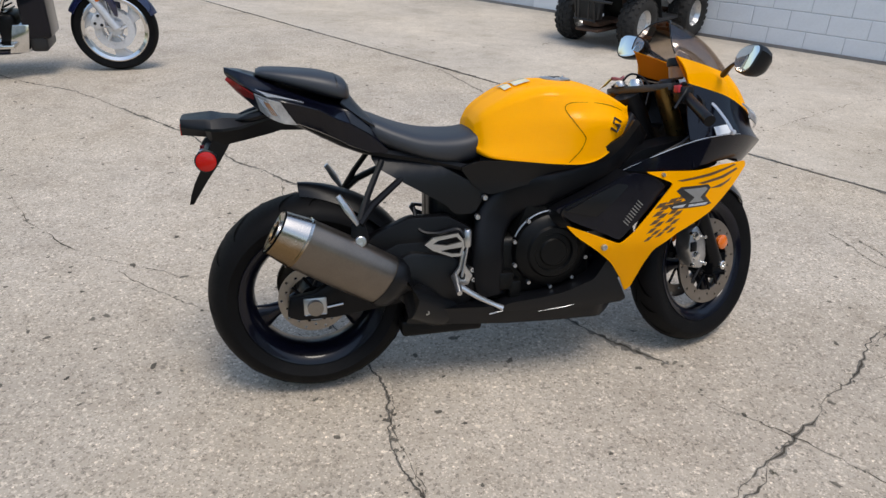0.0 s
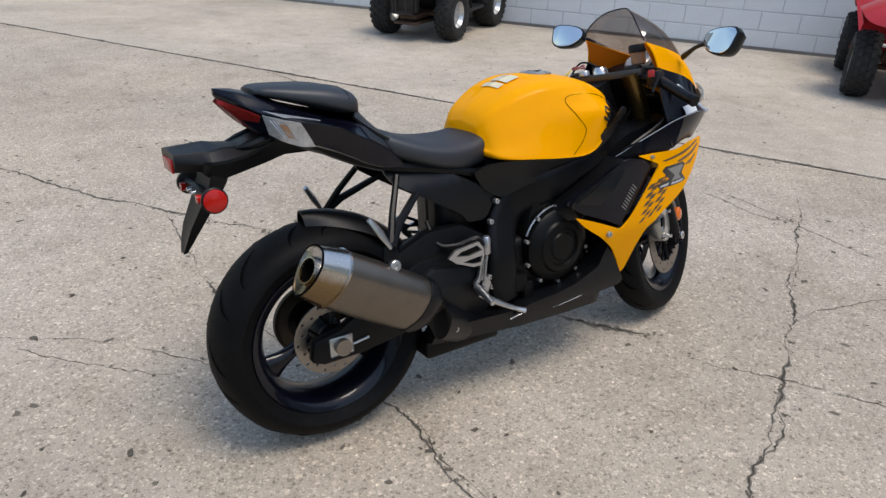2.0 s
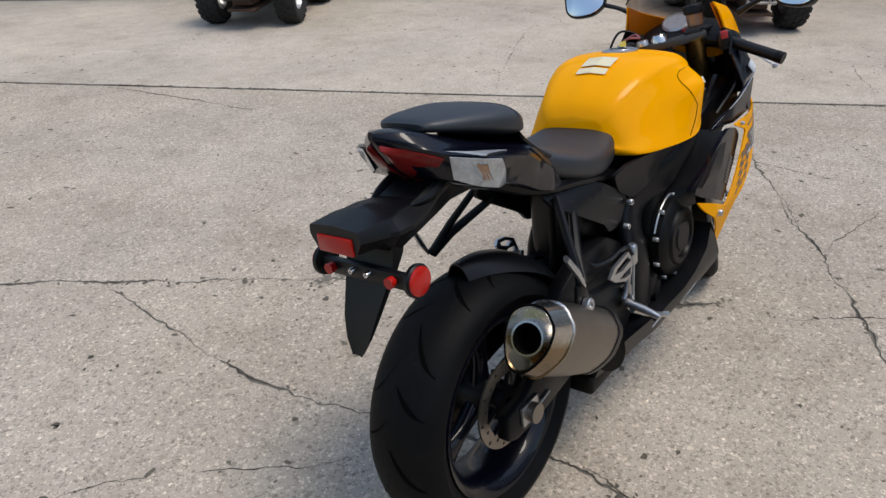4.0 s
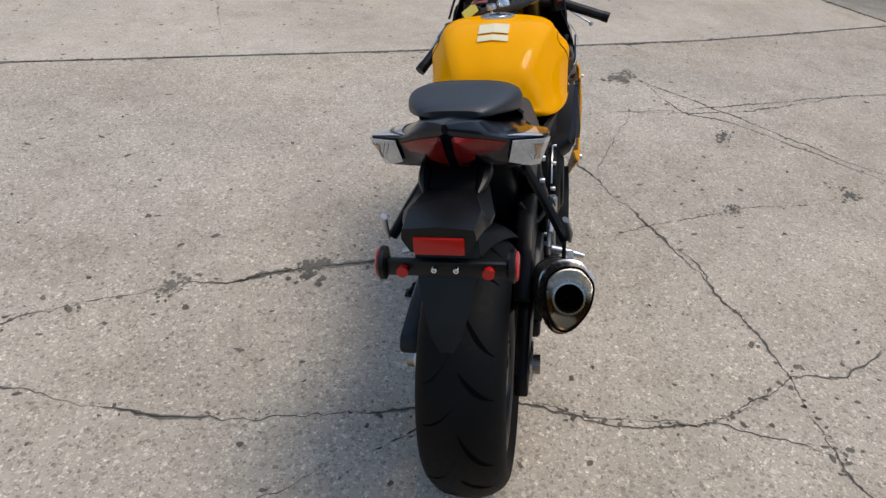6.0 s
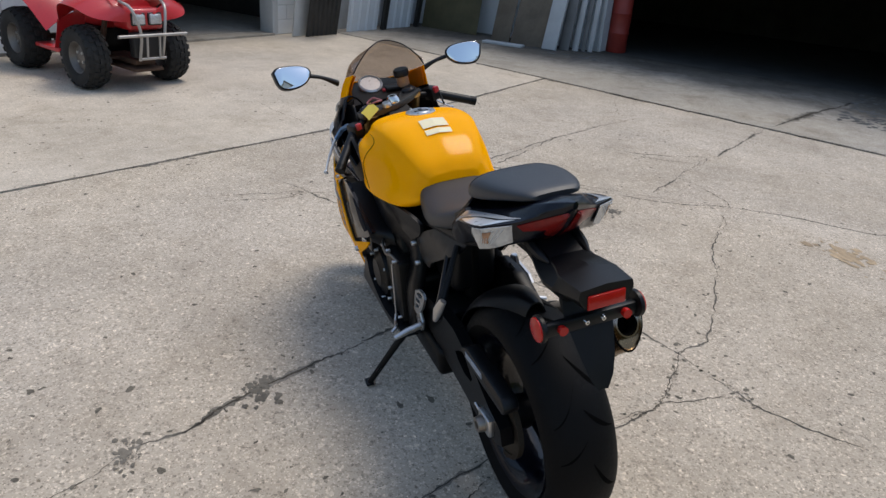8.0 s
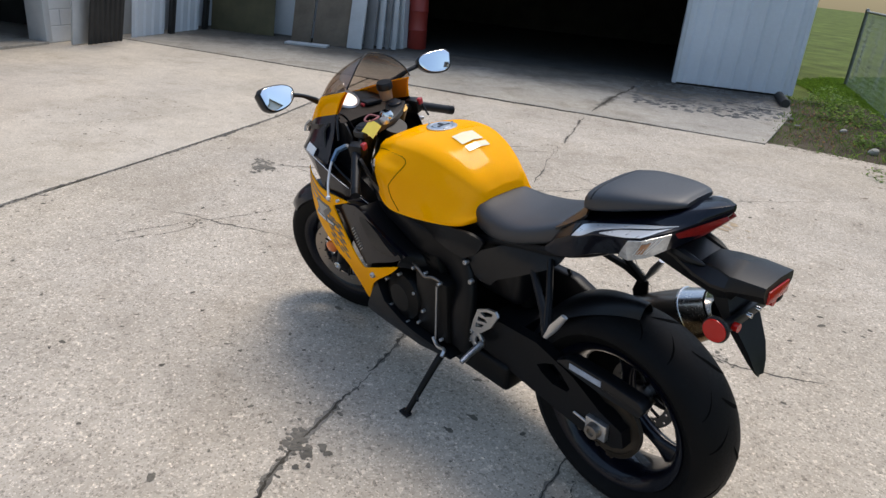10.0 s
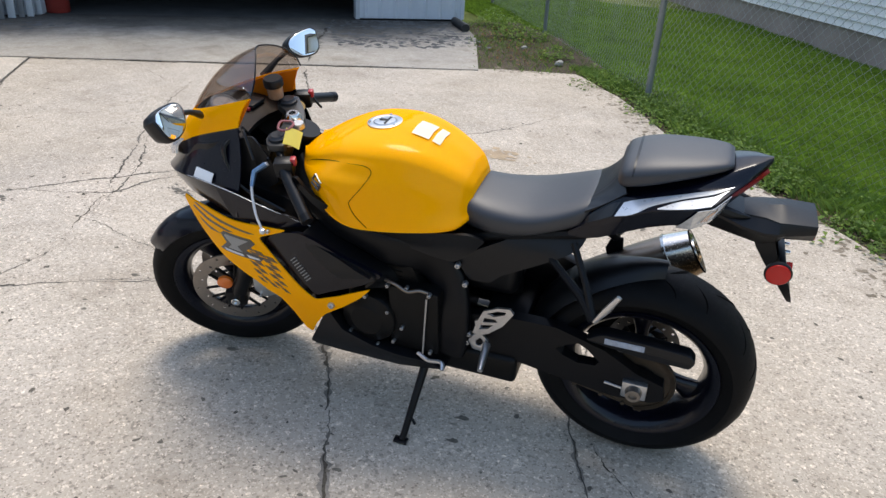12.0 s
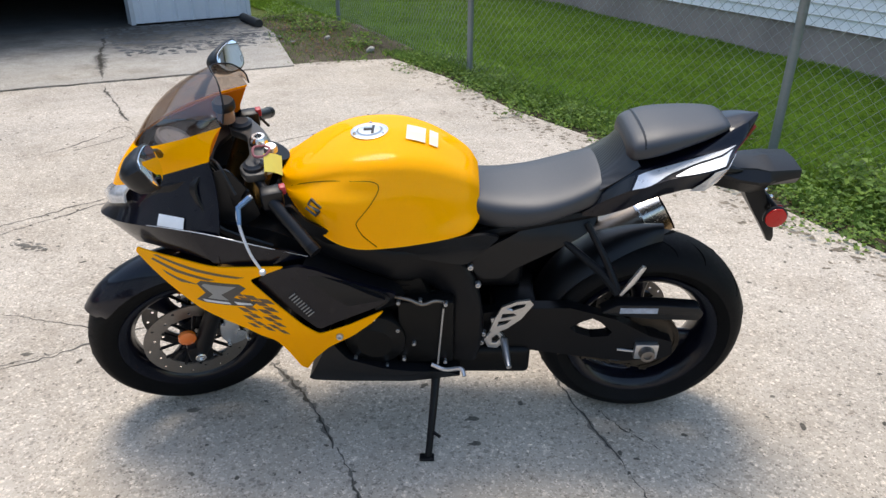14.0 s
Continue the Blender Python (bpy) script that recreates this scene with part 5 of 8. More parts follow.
def on_tail(x, k, lift=0.002):
    """A place on the tail's left side: k runs 0 to 1 from the upper to the widest crease, 1 to 2 down to the lower edge."""
    q6 = tail_at(x)
    i = 2 if k < 1 else 3
    p = q6[i].lerp(q6[i + 1], k - (i - 2))
    across = q6[i + 1] - q6[i]
    n = Vector((0, -across.z, across.y)).normalized()
    n.x = -0.6 if x < -0.09 else 0.0
    return p + n.normalized() * lift


def tail_patch(columns, n=18, m=5, lift=0.002, side=1):
    """A thin skin on the tail's side: columns of (x above, k above, x below, k below)."""
    top = smooth_path([(a, b, 0) for a, b, c, d in columns], n)
    low = smooth_path([(c, d, 0) for a, b, c, d in columns], n)
    rows = []
    for j in range(m):
        row = []
        for a, b in zip(top, low):
            c = a.lerp(b, j / (m - 1))
            p = on_tail(c.x, min(1.999, max(0.0, c.y)), lift)
            row.append((p.x, p.y * side, p.z))
        rows.append(row)
    bm = loft(rows, caps=False, closed=False)
    bmesh.ops.recalc_face_normals(bm, faces=bm.faces)
    bmesh.ops.solidify(bm, geom=bm.faces[:], thickness=0.0012)
    bmesh.ops.recalc_face_normals(bm, faces=bm.faces)
    return bm


rings = []
for k in range(49):
    half = tail_at(0.240 - 0.446 * k / 48)
    ring = []
    for a, b in zip(half, half[1:]):
        ring += [a.lerp(b, t) for t in (0.04, 0.35, 0.65, 0.96)]
    rings.append([tuple(p) for p in ring] + [(p.x, -p.y, p.z) for p in reversed(ring)])
tail = part("tail_cowl", loft(rings), M["gloss_black"], bike, "black lacquered tail cowl with sharp creases", 28)
back_edge = edge_curve([(0.205, 0.122, 0.862), (0.195, 0.07, 0.882), (0.192, 0.0, 0.886)])
pad_edge = edge_curve([(0.110, 0.118, 0.930), (0.128, 0.07, 0.958), (0.135, 0.0, 0.960)])
part("seat_bulkhead", sheet(back_edge, pad_edge, 25, 6, -0.004, 0.006, (0.6, 0, 0.6)), M["carbon"], tail, "carbon-look panel between seat and pillion pad", 50)
# wide on the left only: silver colour holds the sky's reflection on black lacquer
part("tail_stripe", tail_patch([(0.112, 0.10, 0.128, 0.96), (0.086, 0.04, 0.082, 0.96), (0.040, 0.04, 0.042, 0.62), (-0.02, 0.05, -0.02, 0.36), (-0.08, 0.06, -0.08, 0.30), (-0.128, 0.14, -0.128, 0.22)]), M["silver_trim"], tail, "pale silver flash on the tail, sky reflection painted in", 40)
part("tail_stripe", tail_patch([(0.032, 0.84, 0.030, 0.90), (-0.01, 0.52, -0.01, 0.96), (-0.06, 0.44, -0.066, 0.97), (-0.12, 0.42, -0.084, 0.97)]), M["silver_trim"], tail, "pale silver flash on the tail, sky reflection painted in", 40)
part("tail_stripe", tail_patch([(0.005, 0.48, 0.005, 0.52), (-0.06, 0.46, -0.06, 0.72), (-0.122, 0.44, -0.090, 0.97)], side=-1), M["silver_trim"], tail, "thin pale silver flash on the tail, sky reflection painted in", 40)
for s in BOTH:
    part("seat_side_panel", tail_patch([(0.196, 0.0, 0.200, 0.94), (0.160, 0.0, 0.166, 0.97), (0.120, 0.02, 0.134, 0.97)], side=s), M["carbon"], tail, "carbon-look panel below the pillion pad", 40)
    signal = part("turn_signal", tail_patch([(-0.058, 1.04, -0.016, 1.97), (-0.086, 1.03, -0.048, 1.98), (-0.108, 1.03, -0.078, 1.97), (-0.124, 1.03, -0.110, 1.85)], m=8, lift=0.004, side=s), M["clear_lens"], bike, "clear ribbed turn-signal lens with amber glow")
    part("bulb_glow", tail_patch([(-0.086, 1.22, -0.068, 1.70), (-0.097, 1.20, -0.082, 1.72)], 8, 4, 0.0058, s), M["pale_amber"], signal, "pale amber bulb behind the clear lens", 40)
    for k in range(5):
        u = -0.088 - 0.006 * k
        part("rib", tube([Vector((p.x, p.y * s, p.z)) for p in (on_tail(u, 1.15, 0.006), on_tail(u + 0.012, 1.45, 0.006), on_tail(u + 0.026, 1.75, 0.006))], 0.0012, 5), M["silver_trim"], signal, "", 40)
    keel = [(x, s * 0.009, tail_at(x)[5].z - 0.002) for x in (-0.199, -0.160, -0.108)]
    brow = [(x, s * (tail_at(x)[3].y - 0.002), tail_at(x)[3].z - 0.010) for x in (-0.199, -0.165, -0.129)]
    part("tail_light", sheet(keel, brow, 14, 6, 0.010, 0.006, (-0.6, 0.5 * s, -0.6)), M["dark_red_lens"], tail, "dark red tail lamp lens", 40)
part("under_tail", loft(sections([(-0.10, 0.055, 0.91, 0.965), (-0.05, 0.075, 0.87, 0.95), (0.10, 0.085, 0.810, 0.88), (0.26, 0.09, 0.760, 0.81), (0.38, 0.08, 0.71, 0.78)], steps=14, square=4)), M["plastic"], tail, "", 50)

holder_rows = [   # x, top height, half widths and heights of top edge, side ridge and bottom edge, bottom height
    (0.030, 0.902, 0.046, 0.898, 0.056, 0.880, 0.046, 0.848, 0.846), (-0.060, 0.918, 0.046, 0.912, 0.058, 0.890, 0.044, 0.850, 0.848),
    (-0.105, 0.908, 0.044, 0.904, 0.060, 0.882, 0.044, 0.838, 0.836), (-0.170, 0.889, 0.044, 0.885, 0.074, 0.864, 0.046, 0.824, 0.822),
    (-0.220, 0.898, 0.056, 0.889, 0.084, 0.860, 0.048, 0.814, 0.812), (-0.252, 0.905, 0.066, 0.886, 0.080, 0.860, 0.048, 0.816, 0.814),
    (-0.268, 0.904, 0.067, 0.888, 0.072, 0.862, 0.052, 0.840, 0.838), (-0.334, 0.896, 0.062, 0.889, 0.064, 0.874, 0.052, 0.848, 0.846)]
rings = []
for x, zt, w1, z1, w2, z2, w3, z3, zb in holder_rows:
    half = [(0, zt), (w1 * 0.97, z1 + 0.002), (w1, z1 - 0.002), (w2, z2 + 0.004), (w2, z2 - 0.004), (w3, z3 + 0.002), (w3 * 0.95, z3 - 0.002), (0, zb)]
    rings.append([(x, y, z) for y, z in half] + [(x, -y, z) for y, z in reversed(half[1:-1])])
holder = part("plate_holder", loft(rings), M["plastic"], bike, "black plastic plate holder behind the tail", 18)
for s in BOTH:
    part("holder_pod", tube([(-0.075, s * 0.050, 0.905), (-0.11, s * 0.058, 0.898), (-0.15, s * 0.056, 0.888), (-0.185, s * 0.050, 0.883)], [0.006, 0.014, 0.012, 0.003], 8, 14), M["plastic"], holder, "", 40)
part("rear_reflector", box(-0.3385, -0.330, -0.044, 0.044, 0.843, 0.876, 0.003), M["red_lens"], holder, "red rectangular rear reflector", 40)
flap = [(-0.245, 0.055), (-0.262, 0.060), (-0.285, 0.052), (-0.315, 0.040), (-0.330, 0.028), (-0.338, 0.012)]
rings = []
for (x, w), z, d in zip(flap, (0.845, 0.80, 0.755, 0.700, 0.660, 0.632), (0.050, 0.046, 0.040, 0.030, 0.018, 0.008)):
    rings.append([(x - 0.003, -w, z), (x, 0, z), (x - 0.003, w, z), (x + d, w * 0.7, z), (x + d + 0.002, 0, z), (x + d, -w * 0.7, z)])
part("mud_flap", loft(rings), M["plastic"], holder, "", 30)
bar = part("reflector_bar", box(-0.288, -0.270, -0.112, 0.112, 0.764, 0.797, 0.006), M["plastic"], holder, "", 40)
for s in BOTH:
    part("reflector_cup", lathe([(0, s * 0.001), (0.029, s * 0.001), (0.032, s * -0.002), (0.031, s * -0.010), (0.018, s * -0.014), (0, s * -0.014)], 28, "y", centre=(-0.270, s * 0.124, 0.782)), M["plastic"], bar, "", 40)
    part("side_reflector", lathe([(0, s * 0.007), (0.022, s * 0.0065), (0.0275, s * 0.004), (0.028, s * 0.0005), (0, s * 0.0005)], 28, "y", centre=(-0.270, s * 0.124, 0.782)), M["red_lens"], bar, "round red side reflector", 40)
    part("marker_lamp", lathe([(0, 0.008), (0.008, 0.006), (0.011, 0.0), (0.011, -0.01), (0, -0.01)], 16, "x", centre=(-0.292, s * 0.078, 0.782)), M["red_lens"], bar, "small red marker lamp", 40)
    bolt((-0.291, s * 0.020, 0.786), 0.006, (-1, 0, 0), M["chrome"], parent=bar)

# pegs and stand --------------------------------------------------------------------
for s in BOTH:
    hanger = part("peg_hanger", tube([(0.285, s * 0.115, 0.705), (0.18, s * 0.180, 0.64), (0.136, s * 0.214, 0.596)], [0.010, 0.012, 0.014], 8), M["frame_black"], bike, "black passenger peg hanger", 40)
    part("strut", tube([(0.222, s * 0.112, 0.756), (0.170, s * 0.17, 0.67), (0.136, s * 0.214, 0.596)], [0.009, 0.010, 0.012], 8), M["frame_black"], hanger, "", 40)
    part("passenger_peg", tube([(0.132, s * 0.222, 0.598), (0.106, s * 0.220, 0.642), (0.080, s * 0.212, 0.684)], [0.007, 0.014, 0.010], 10, flat=0.6), M["alloy"], hanger, "folded bare alloy passenger peg", 40)
    heel = [(0.465, 0.50), (0.44, 0.535), (0.36, 0.525), (0.335, 0.505), (0.36, 0.485), (0.42, 0.46), (0.45, 0.46)] if s < 0 else [(0.474, 0.430), (0.462, 0.472), (0.443, 0.517), (0.402, 0.538), (0.366, 0.543), (0.355, 0.528), (0.386, 0.476), (0.425, 0.440), (0.455, 0.424)]
    slots = [[(0.452, 0.506), (0.435, 0.524), (0.378, 0.516), (0.360, 0.506), (0.405, 0.498)], [(0.452, 0.489), (0.410, 0.486), (0.385, 0.482), (0.420, 0.470), (0.446, 0.469)]] if s < 0 else [[(0.432, 0.512), (0.402, 0.527), (0.376, 0.531), (0.380, 0.520), (0.412, 0.505)], [(0.440, 0.494), (0.408, 0.497), (0.400, 0.488), (0.444, 0.477)], [(0.450, 0.466), (0.414, 0.474), (0.426, 0.459), (0.454, 0.448)]]
    rearset = part("rearset", plate(heel, s * 0.172, s * 0.180, 0, slots), M["alloy"], bike, "bare alloy heel guard with slots", None)
    part("bracket", plate([(0.456, 0.475), (0.472, 0.468), (0.464, 0.428), (0.490, 0.390), (0.476, 0.360), (0.448, 0.357), (0.432, 0.378), (0.428, 0.400), (0.444, 0.420), (0.450, 0.452)], s * 0.160, s * 0.172, 0.003, [[(0.465, 0.395), (0.452, 0.408), (0.442, 0.395), (0.452, 0.378), (0.464, 0.378)]]), M["alloy"], rearset, "", 30)
    part("foot_peg", tube([(0.430, s * 0.175, 0.392), (0.427, s * 0.225, 0.384), (0.422, s * 0.268, 0.374)], [0.012, 0.011, 0.008], 10), M["alloy"], rearset, "bare alloy foot peg", 40)
    for x, z in ((0.49, 0.405), (0.495, 0.372), (0.53, 0.44), (0.533, 0.41)):
        bolt((x, s * 0.158, z), 0.008, (0, s, 0), M["alloy"], parent=rearset)
    bolt((0.565, s * 0.160, 0.394), 0.014, (0, s, 0), M["chrome"], "pivot_bolt")
    for x, z in ((0.533, 0.632), (0.510, 0.572)):
        bolt((x, s * 0.143, z), 0.0085, (0, s, 0), M["alloy"])
part("push_rod", rod((0.452, -0.182, 0.392), (0.470, -0.178, 0.492), 0.0042, 8), M["alloy"], bike, "bare rear brake push rod", 40)
part("master_cylinder", lathe([(0, 0.0), (0.010, 0.0), (0.013, 0.006), (0.013, 0.050), (0.009, 0.056), (0, 0.056)], 16, "z", centre=(0.470, -0.176, 0.488)), M["alloy"], bike, "", 40)
part("brake_pedal", tube([(0.43, -0.19, 0.375), (0.49, -0.205, 0.335), (0.545, -0.215, 0.305), (0.575, -0.225, 0.292)], [0.010, 0.009, 0.007, 0.009], 8, 14), M["alloy"], bike, "bare alloy rear brake pedal", 40)
stand = part("side_stand", tube([(0.625, 0.150, 0.275), (0.632, 0.21, 0.205), (0.645, 0.295, 0.095), (0.650, 0.322, 0.058)], [0.015, 0.013, 0.011, 0.011], 10, 16), M["frame_black"], bike, "black side stand, folded out", 40)
part("stand_foot", box(0.632, 0.676, 0.312, 0.338, 0.053, 0.061, 0.003), M["frame_black"], stand, "", 40)
part("stand_tab", tube([(0.642, 0.275, 0.12), (0.615, 0.30, 0.118)], 0.005, 6), M["frame_black"], stand, "", 40)

# fairing -----------------------------------------------------------------------------
def fair_y(x, z):
    return 0.248 - 0.90 * max(0, x - 1.10) ** 2 - 0.22 * max(0, 0.48 - z) - 0.25 * max(0, 0.86 - x) + 0.012 * math.cos((z - 0.58) * 9)


fair = [(0.765, 0.552), (0.85, 0.522), (0.945, 0.482), (0.985, 0.515), (1.045, 0.588), (1.110, 0.668), (1.060, 0.688), (1.012, 0.708), (1.10, 0.706), (1.20, 0.701), (1.30, 0.710), (1.425, 0.704), (1.432, 0.688), (1.360, 0.632), (1.26, 0.560), (1.14, 0.505), (1.067, 0.452), (1.046, 0.40), (1.022, 0.312), (1.004, 0.298), (0.976, 0.352), (0.93, 0.415), (0.87, 0.465), (0.80, 0.515)]
fairings = both("yellow_fairing", lambda: panel(smooth_outline(fair), fair_y, 0.005, 0.03), M["yellow"], bike, "glossy yellow side fairing with grey flashes")
inner_f = [(0.79, 0.56), (0.90, 0.515), (0.945, 0.492), (1.04, 0.590), (1.095, 0.655), (1.05, 0.690), (0.98, 0.705), (0.93, 0.690), (0.84, 0.645), (0.73, 0.600)]
both("inner_fairing", lambda: panel(smooth_outline(inner_f), lambda x, z: 0.226 + 0.02 * math.cos((x - 0.98) * 6), 0.012), M["gloss_black"], bike, "black inner fairing panel")
both("fairing_web", lambda: sheet([(0.70, 0.150, 0.52), (0.74, 0.160, 0.59), (0.84, 0.165, 0.64), (0.96, 0.155, 0.705)], [(0.79, 0.222, 0.54), (0.75, 0.238, 0.598), (0.84, 0.240, 0.645), (0.97, 0.236, 0.702)], 16, 6, 0.0, 0.008, (-1, 0, 0)), M["plastic"], bike, "")
both("inner_crease", lambda: panel([(0.76, 0.600), (0.86, 0.575), (0.96, 0.665), (0.95, 0.685), (0.85, 0.645)], lambda x, z: 0.254 - 0.16 * abs(z - 0.62), 0.014), M["plastic"], bike, "")
for s, ob in zip(BOTH, fairings):
    marks = ((M["dark_print"], [(1.128, 0.640), (1.142, 0.650), (1.232, 0.650), (1.244, 0.640), (1.226, 0.618), (1.252, 0.594), (1.232, 0.590), (1.118, 0.590), (1.106, 0.602), (1.160, 0.612)]),
             (M["grey_print"], [(1.150, 0.643), (1.226, 0.643), (1.232, 0.637), (1.208, 0.617), (1.222, 0.604), (1.172, 0.604), (1.188, 0.618)]),
             (M["silver_trim"], [(1.122, 0.599), (1.160, 0.602), (1.152, 0.594), (1.118, 0.594)]),
             (M["silver_trim"], [(1.172, 0.600), (1.236, 0.600), (1.230, 0.594), (1.168, 0.594)]))
    for k, (material, shape) in enumerate(marks):
        shape = [(1.178 + (x - 1.178) * 1.15, 0.620 + (z - 0.620) * 1.15) for x, z in shape]
        bm = panel(shape, lambda xx, zz: fair_y(xx, zz) + 0.0012 + 0.0007 * k, 0.0008, 0.02)
        part("emblem", mirrored(bm) if s < 0 else bm, material, ob, "dark and grey slanted emblem shape")
    rnd = random.Random(5)
    for r1 in range(9):
        for c1 in range(5):
            if (r1 + c1) % 2 or rnd.random() < 0.15:
                continue
            x, z = 1.052 + 0.019 * c1 - 0.004 * r1 + 0.02, 0.600 + 0.006 * c1 - 0.0135 * r1
            w = 0.0125 * (1 - 0.05 * r1)
            quad = [(x - w + 0.007, z + 0.0075), (x + w + 0.009, z + 0.011), (x + w - 0.007, z - 0.0045), (x - w - 0.009, z - 0.0085)]
            bm = panel(quad, lambda xx, zz: fair_y(xx, zz) + 0.0009, 0.0006, 0.03)
            part("flash", mirrored(bm) if s < 0 else bm, M["ochre_print"], ob, "")
    for streak in ([(1.12, 0.676), (1.24, 0.688), (1.36, 0.704), (1.372, 0.700), (1.25, 0.680), (1.14, 0.672)], [(1.20, 0.662), (1.30, 0.674), (1.375, 0.690), (1.382, 0.684), (1.31, 0.666), (1.22, 0.657)], [(1.25, 0.640), (1.31, 0.650), (1.352, 0.662), (1.34, 0.652), (1.30, 0.638)]):
        bm = panel(streak, lambda xx, zz: fair_y(xx, zz) + 0.0010, 0.0006, 0.03)
        part("flash", mirrored(bm) if s < 0 else bm, M["ochre_print"], ob, "")
    bolt((0.889, s * (fair_y(0.889, 0.478) + 0.001), 0.478), 0.010, (0, s, 0), M["alloy"], parent=ob)
    bolt((1.07, s * (fair_y(1.07, 0.700) + 0.001), 0.698), 0.006, (0, s, 0), M["alloy"], parent=ob)
    for k in range(9):
        x, z = 0.962 + 0.0055 * k, 0.548 + 0.0078 * k
        part("print_bar", tube([(x - 0.009, s * 0.2475, z + 0.008), (x + 0.008, s * 0.2475, z - 0.007)], 0.0022, 4), M["grey_print"], ob, "")


screen_low = edge_curve([(1.146, 0.138, 1.042), (1.26, 0.143, 1.008), (1.365, 0.105, 0.972), (1.425, 0.0, 0.945)])
screen_top = edge_curve([(1.140, 0.136, 1.048), (1.140, 0.108, 1.088), (1.160, 0.060, 1.128), (1.190, 0.0, 1.143)])
nose_low = edge_curve([(1.184, 0.162, 0.960), (1.33, 0.160, 0.914), (1.445, 0.113, 0.852), (1.520, 0.0, 0.806)])
beak = edge_curve([(1.17, 0.225, 0.795), (1.36, 0.205, 0.800), (1.50, 0.110, 0.765), (1.570, 0.0, 0.735)])
chin = edge_curve([(1.18, 0.240, 0.712), (1.37, 0.165, 0.715), (1.46, 0.085, 0.680), (1.50, 0.0, 0.665)])
screen = part("windscreen", sheet(screen_low, screen_top, 41, 14, 0.028, 0.003, (0.5, 0, 0.87), 0.9), M["smoke"], bike, "smoked clear windscreen", 60)
part("rim_trim", tube(screen_top, 0.0022, 6, 60), M["frame_black"], screen, "", 60)
upper = part("upper_cowl", sheet(screen_low, nose_low, 41, 8, 0.012, 0.005, (0.5, 0, 0.5)), M["yellow"], bike, "glossy yellow upper cowl round the windscreen", 60)
part("nose_panel", sheet(nose_low, beak, 41, 8, -0.010, 0.005, (0.8, 0, 0.2)), M["gloss_black"], bike, "black nose between the headlamps", 60)
part("beak_panel", sheet(beak, chin, 41, 8, 0.006, 0.005, (0.6, 0, 0)), M["gloss_black"], bike, "", 60)
both("headlamp", lambda: sheet([(1.395, 0.150, 0.892), (1.452, 0.112, 0.866), (1.500, 0.045, 0.836)], [(1.415, 0.168, 0.846), (1.478, 0.120, 0.818), (1.528, 0.048, 0.790)], 14, 6, 0.012, 0.006, (0.8, 0.3, 0.1)), M["clear_lens"], bike, "clear headlamp lens")
side_top = [(0.955, 0.705), (1.00, 0.735), (1.08, 0.762), (1.18, 0.790), (1.24, 0.800), (1.20, 0.706), (1.10, 0.703), (1.00, 0.705)]
both("side_cowl", lambda: panel(smooth_outline(side_top), lambda x, z: 0.236 - 0.35 * max(0, 1.05 - x), 0.006), M["gloss_black"], bike, "black lacquered cowl side")
both("cowl_line", lambda: tube([(0.96, 0.205, 0.708), (1.08, 0.240, 0.766), (1.19, 0.240, 0.797), (1.30, 0.222, 0.806), (1.36, 0.205, 0.803)], [0.0006, 0.0014, 0.0014, 0.0012, 0.0006], 6, 24), M["silver_trim"], bike, "")
both("warning_label", lambda: sheet([(1.255, 0.214, 0.830), (1.320, 0.202, 0.836)], [(1.258, 0.229, 0.806), (1.326, 0.217, 0.810)], 6, 4, 0.002, 0.002, (0, 1, 0)), M["white_sticker"], bike, "white warning label")
both("cowl_liner", lambda: sheet([(1.148, 0.130, 1.038), (1.26, 0.134, 1.003), (1.36, 0.098, 0.968)], [(1.188, 0.150, 0.958), (1.28, 0.148, 0.932), (1.39, 0.112, 0.890)], 16, 5, 0.0, 0.003, (0, 1, 0)), M["orange_liner"], bike, "bare orange inside of the cowl")
both("inner_cowl", lambda: sheet([(1.19, 0.145, 0.945), (1.22, 0.195, 0.90), (1.18, 0.205, 0.80), (1.05, 0.19, 0.73)], [(1.35, 0.08, 0.915), (1.36, 0.10, 0.88), (1.30, 0.13, 0.80), (1.20, 0.14, 0.70)], 12, 6, 0.0, 0.006, (0, 1, 0)), M["plastic"], bike, "")

both("intake_duct", lambda: panel(smooth_outline([(0.96, 0.70), (1.05, 0.762), (1.18, 0.785), (1.30, 0.79), (1.32, 0.70), (1.10, 0.62), (1.0, 0.62)]), lambda x, z: 0.165 - 0.2 * max(0, 1.05 - x), 0.09), M["plastic"], bike, "black intake duct inside the cowl")
part("dash_panel", panel(smooth_outline([(1.15, 0.935), (1.33, 0.895), (1.40, 0.82), (1.24, 0.785), (1.13, 0.770), (1.08, 0.80), (1.10, 0.87)]), lambda x, z: 0.150 + 0.25 * max(0, x - 1.15) - 0.4 * max(0, x - 1.28), 0.006), M["plastic"], bike, "black inner panel beside the instruments")

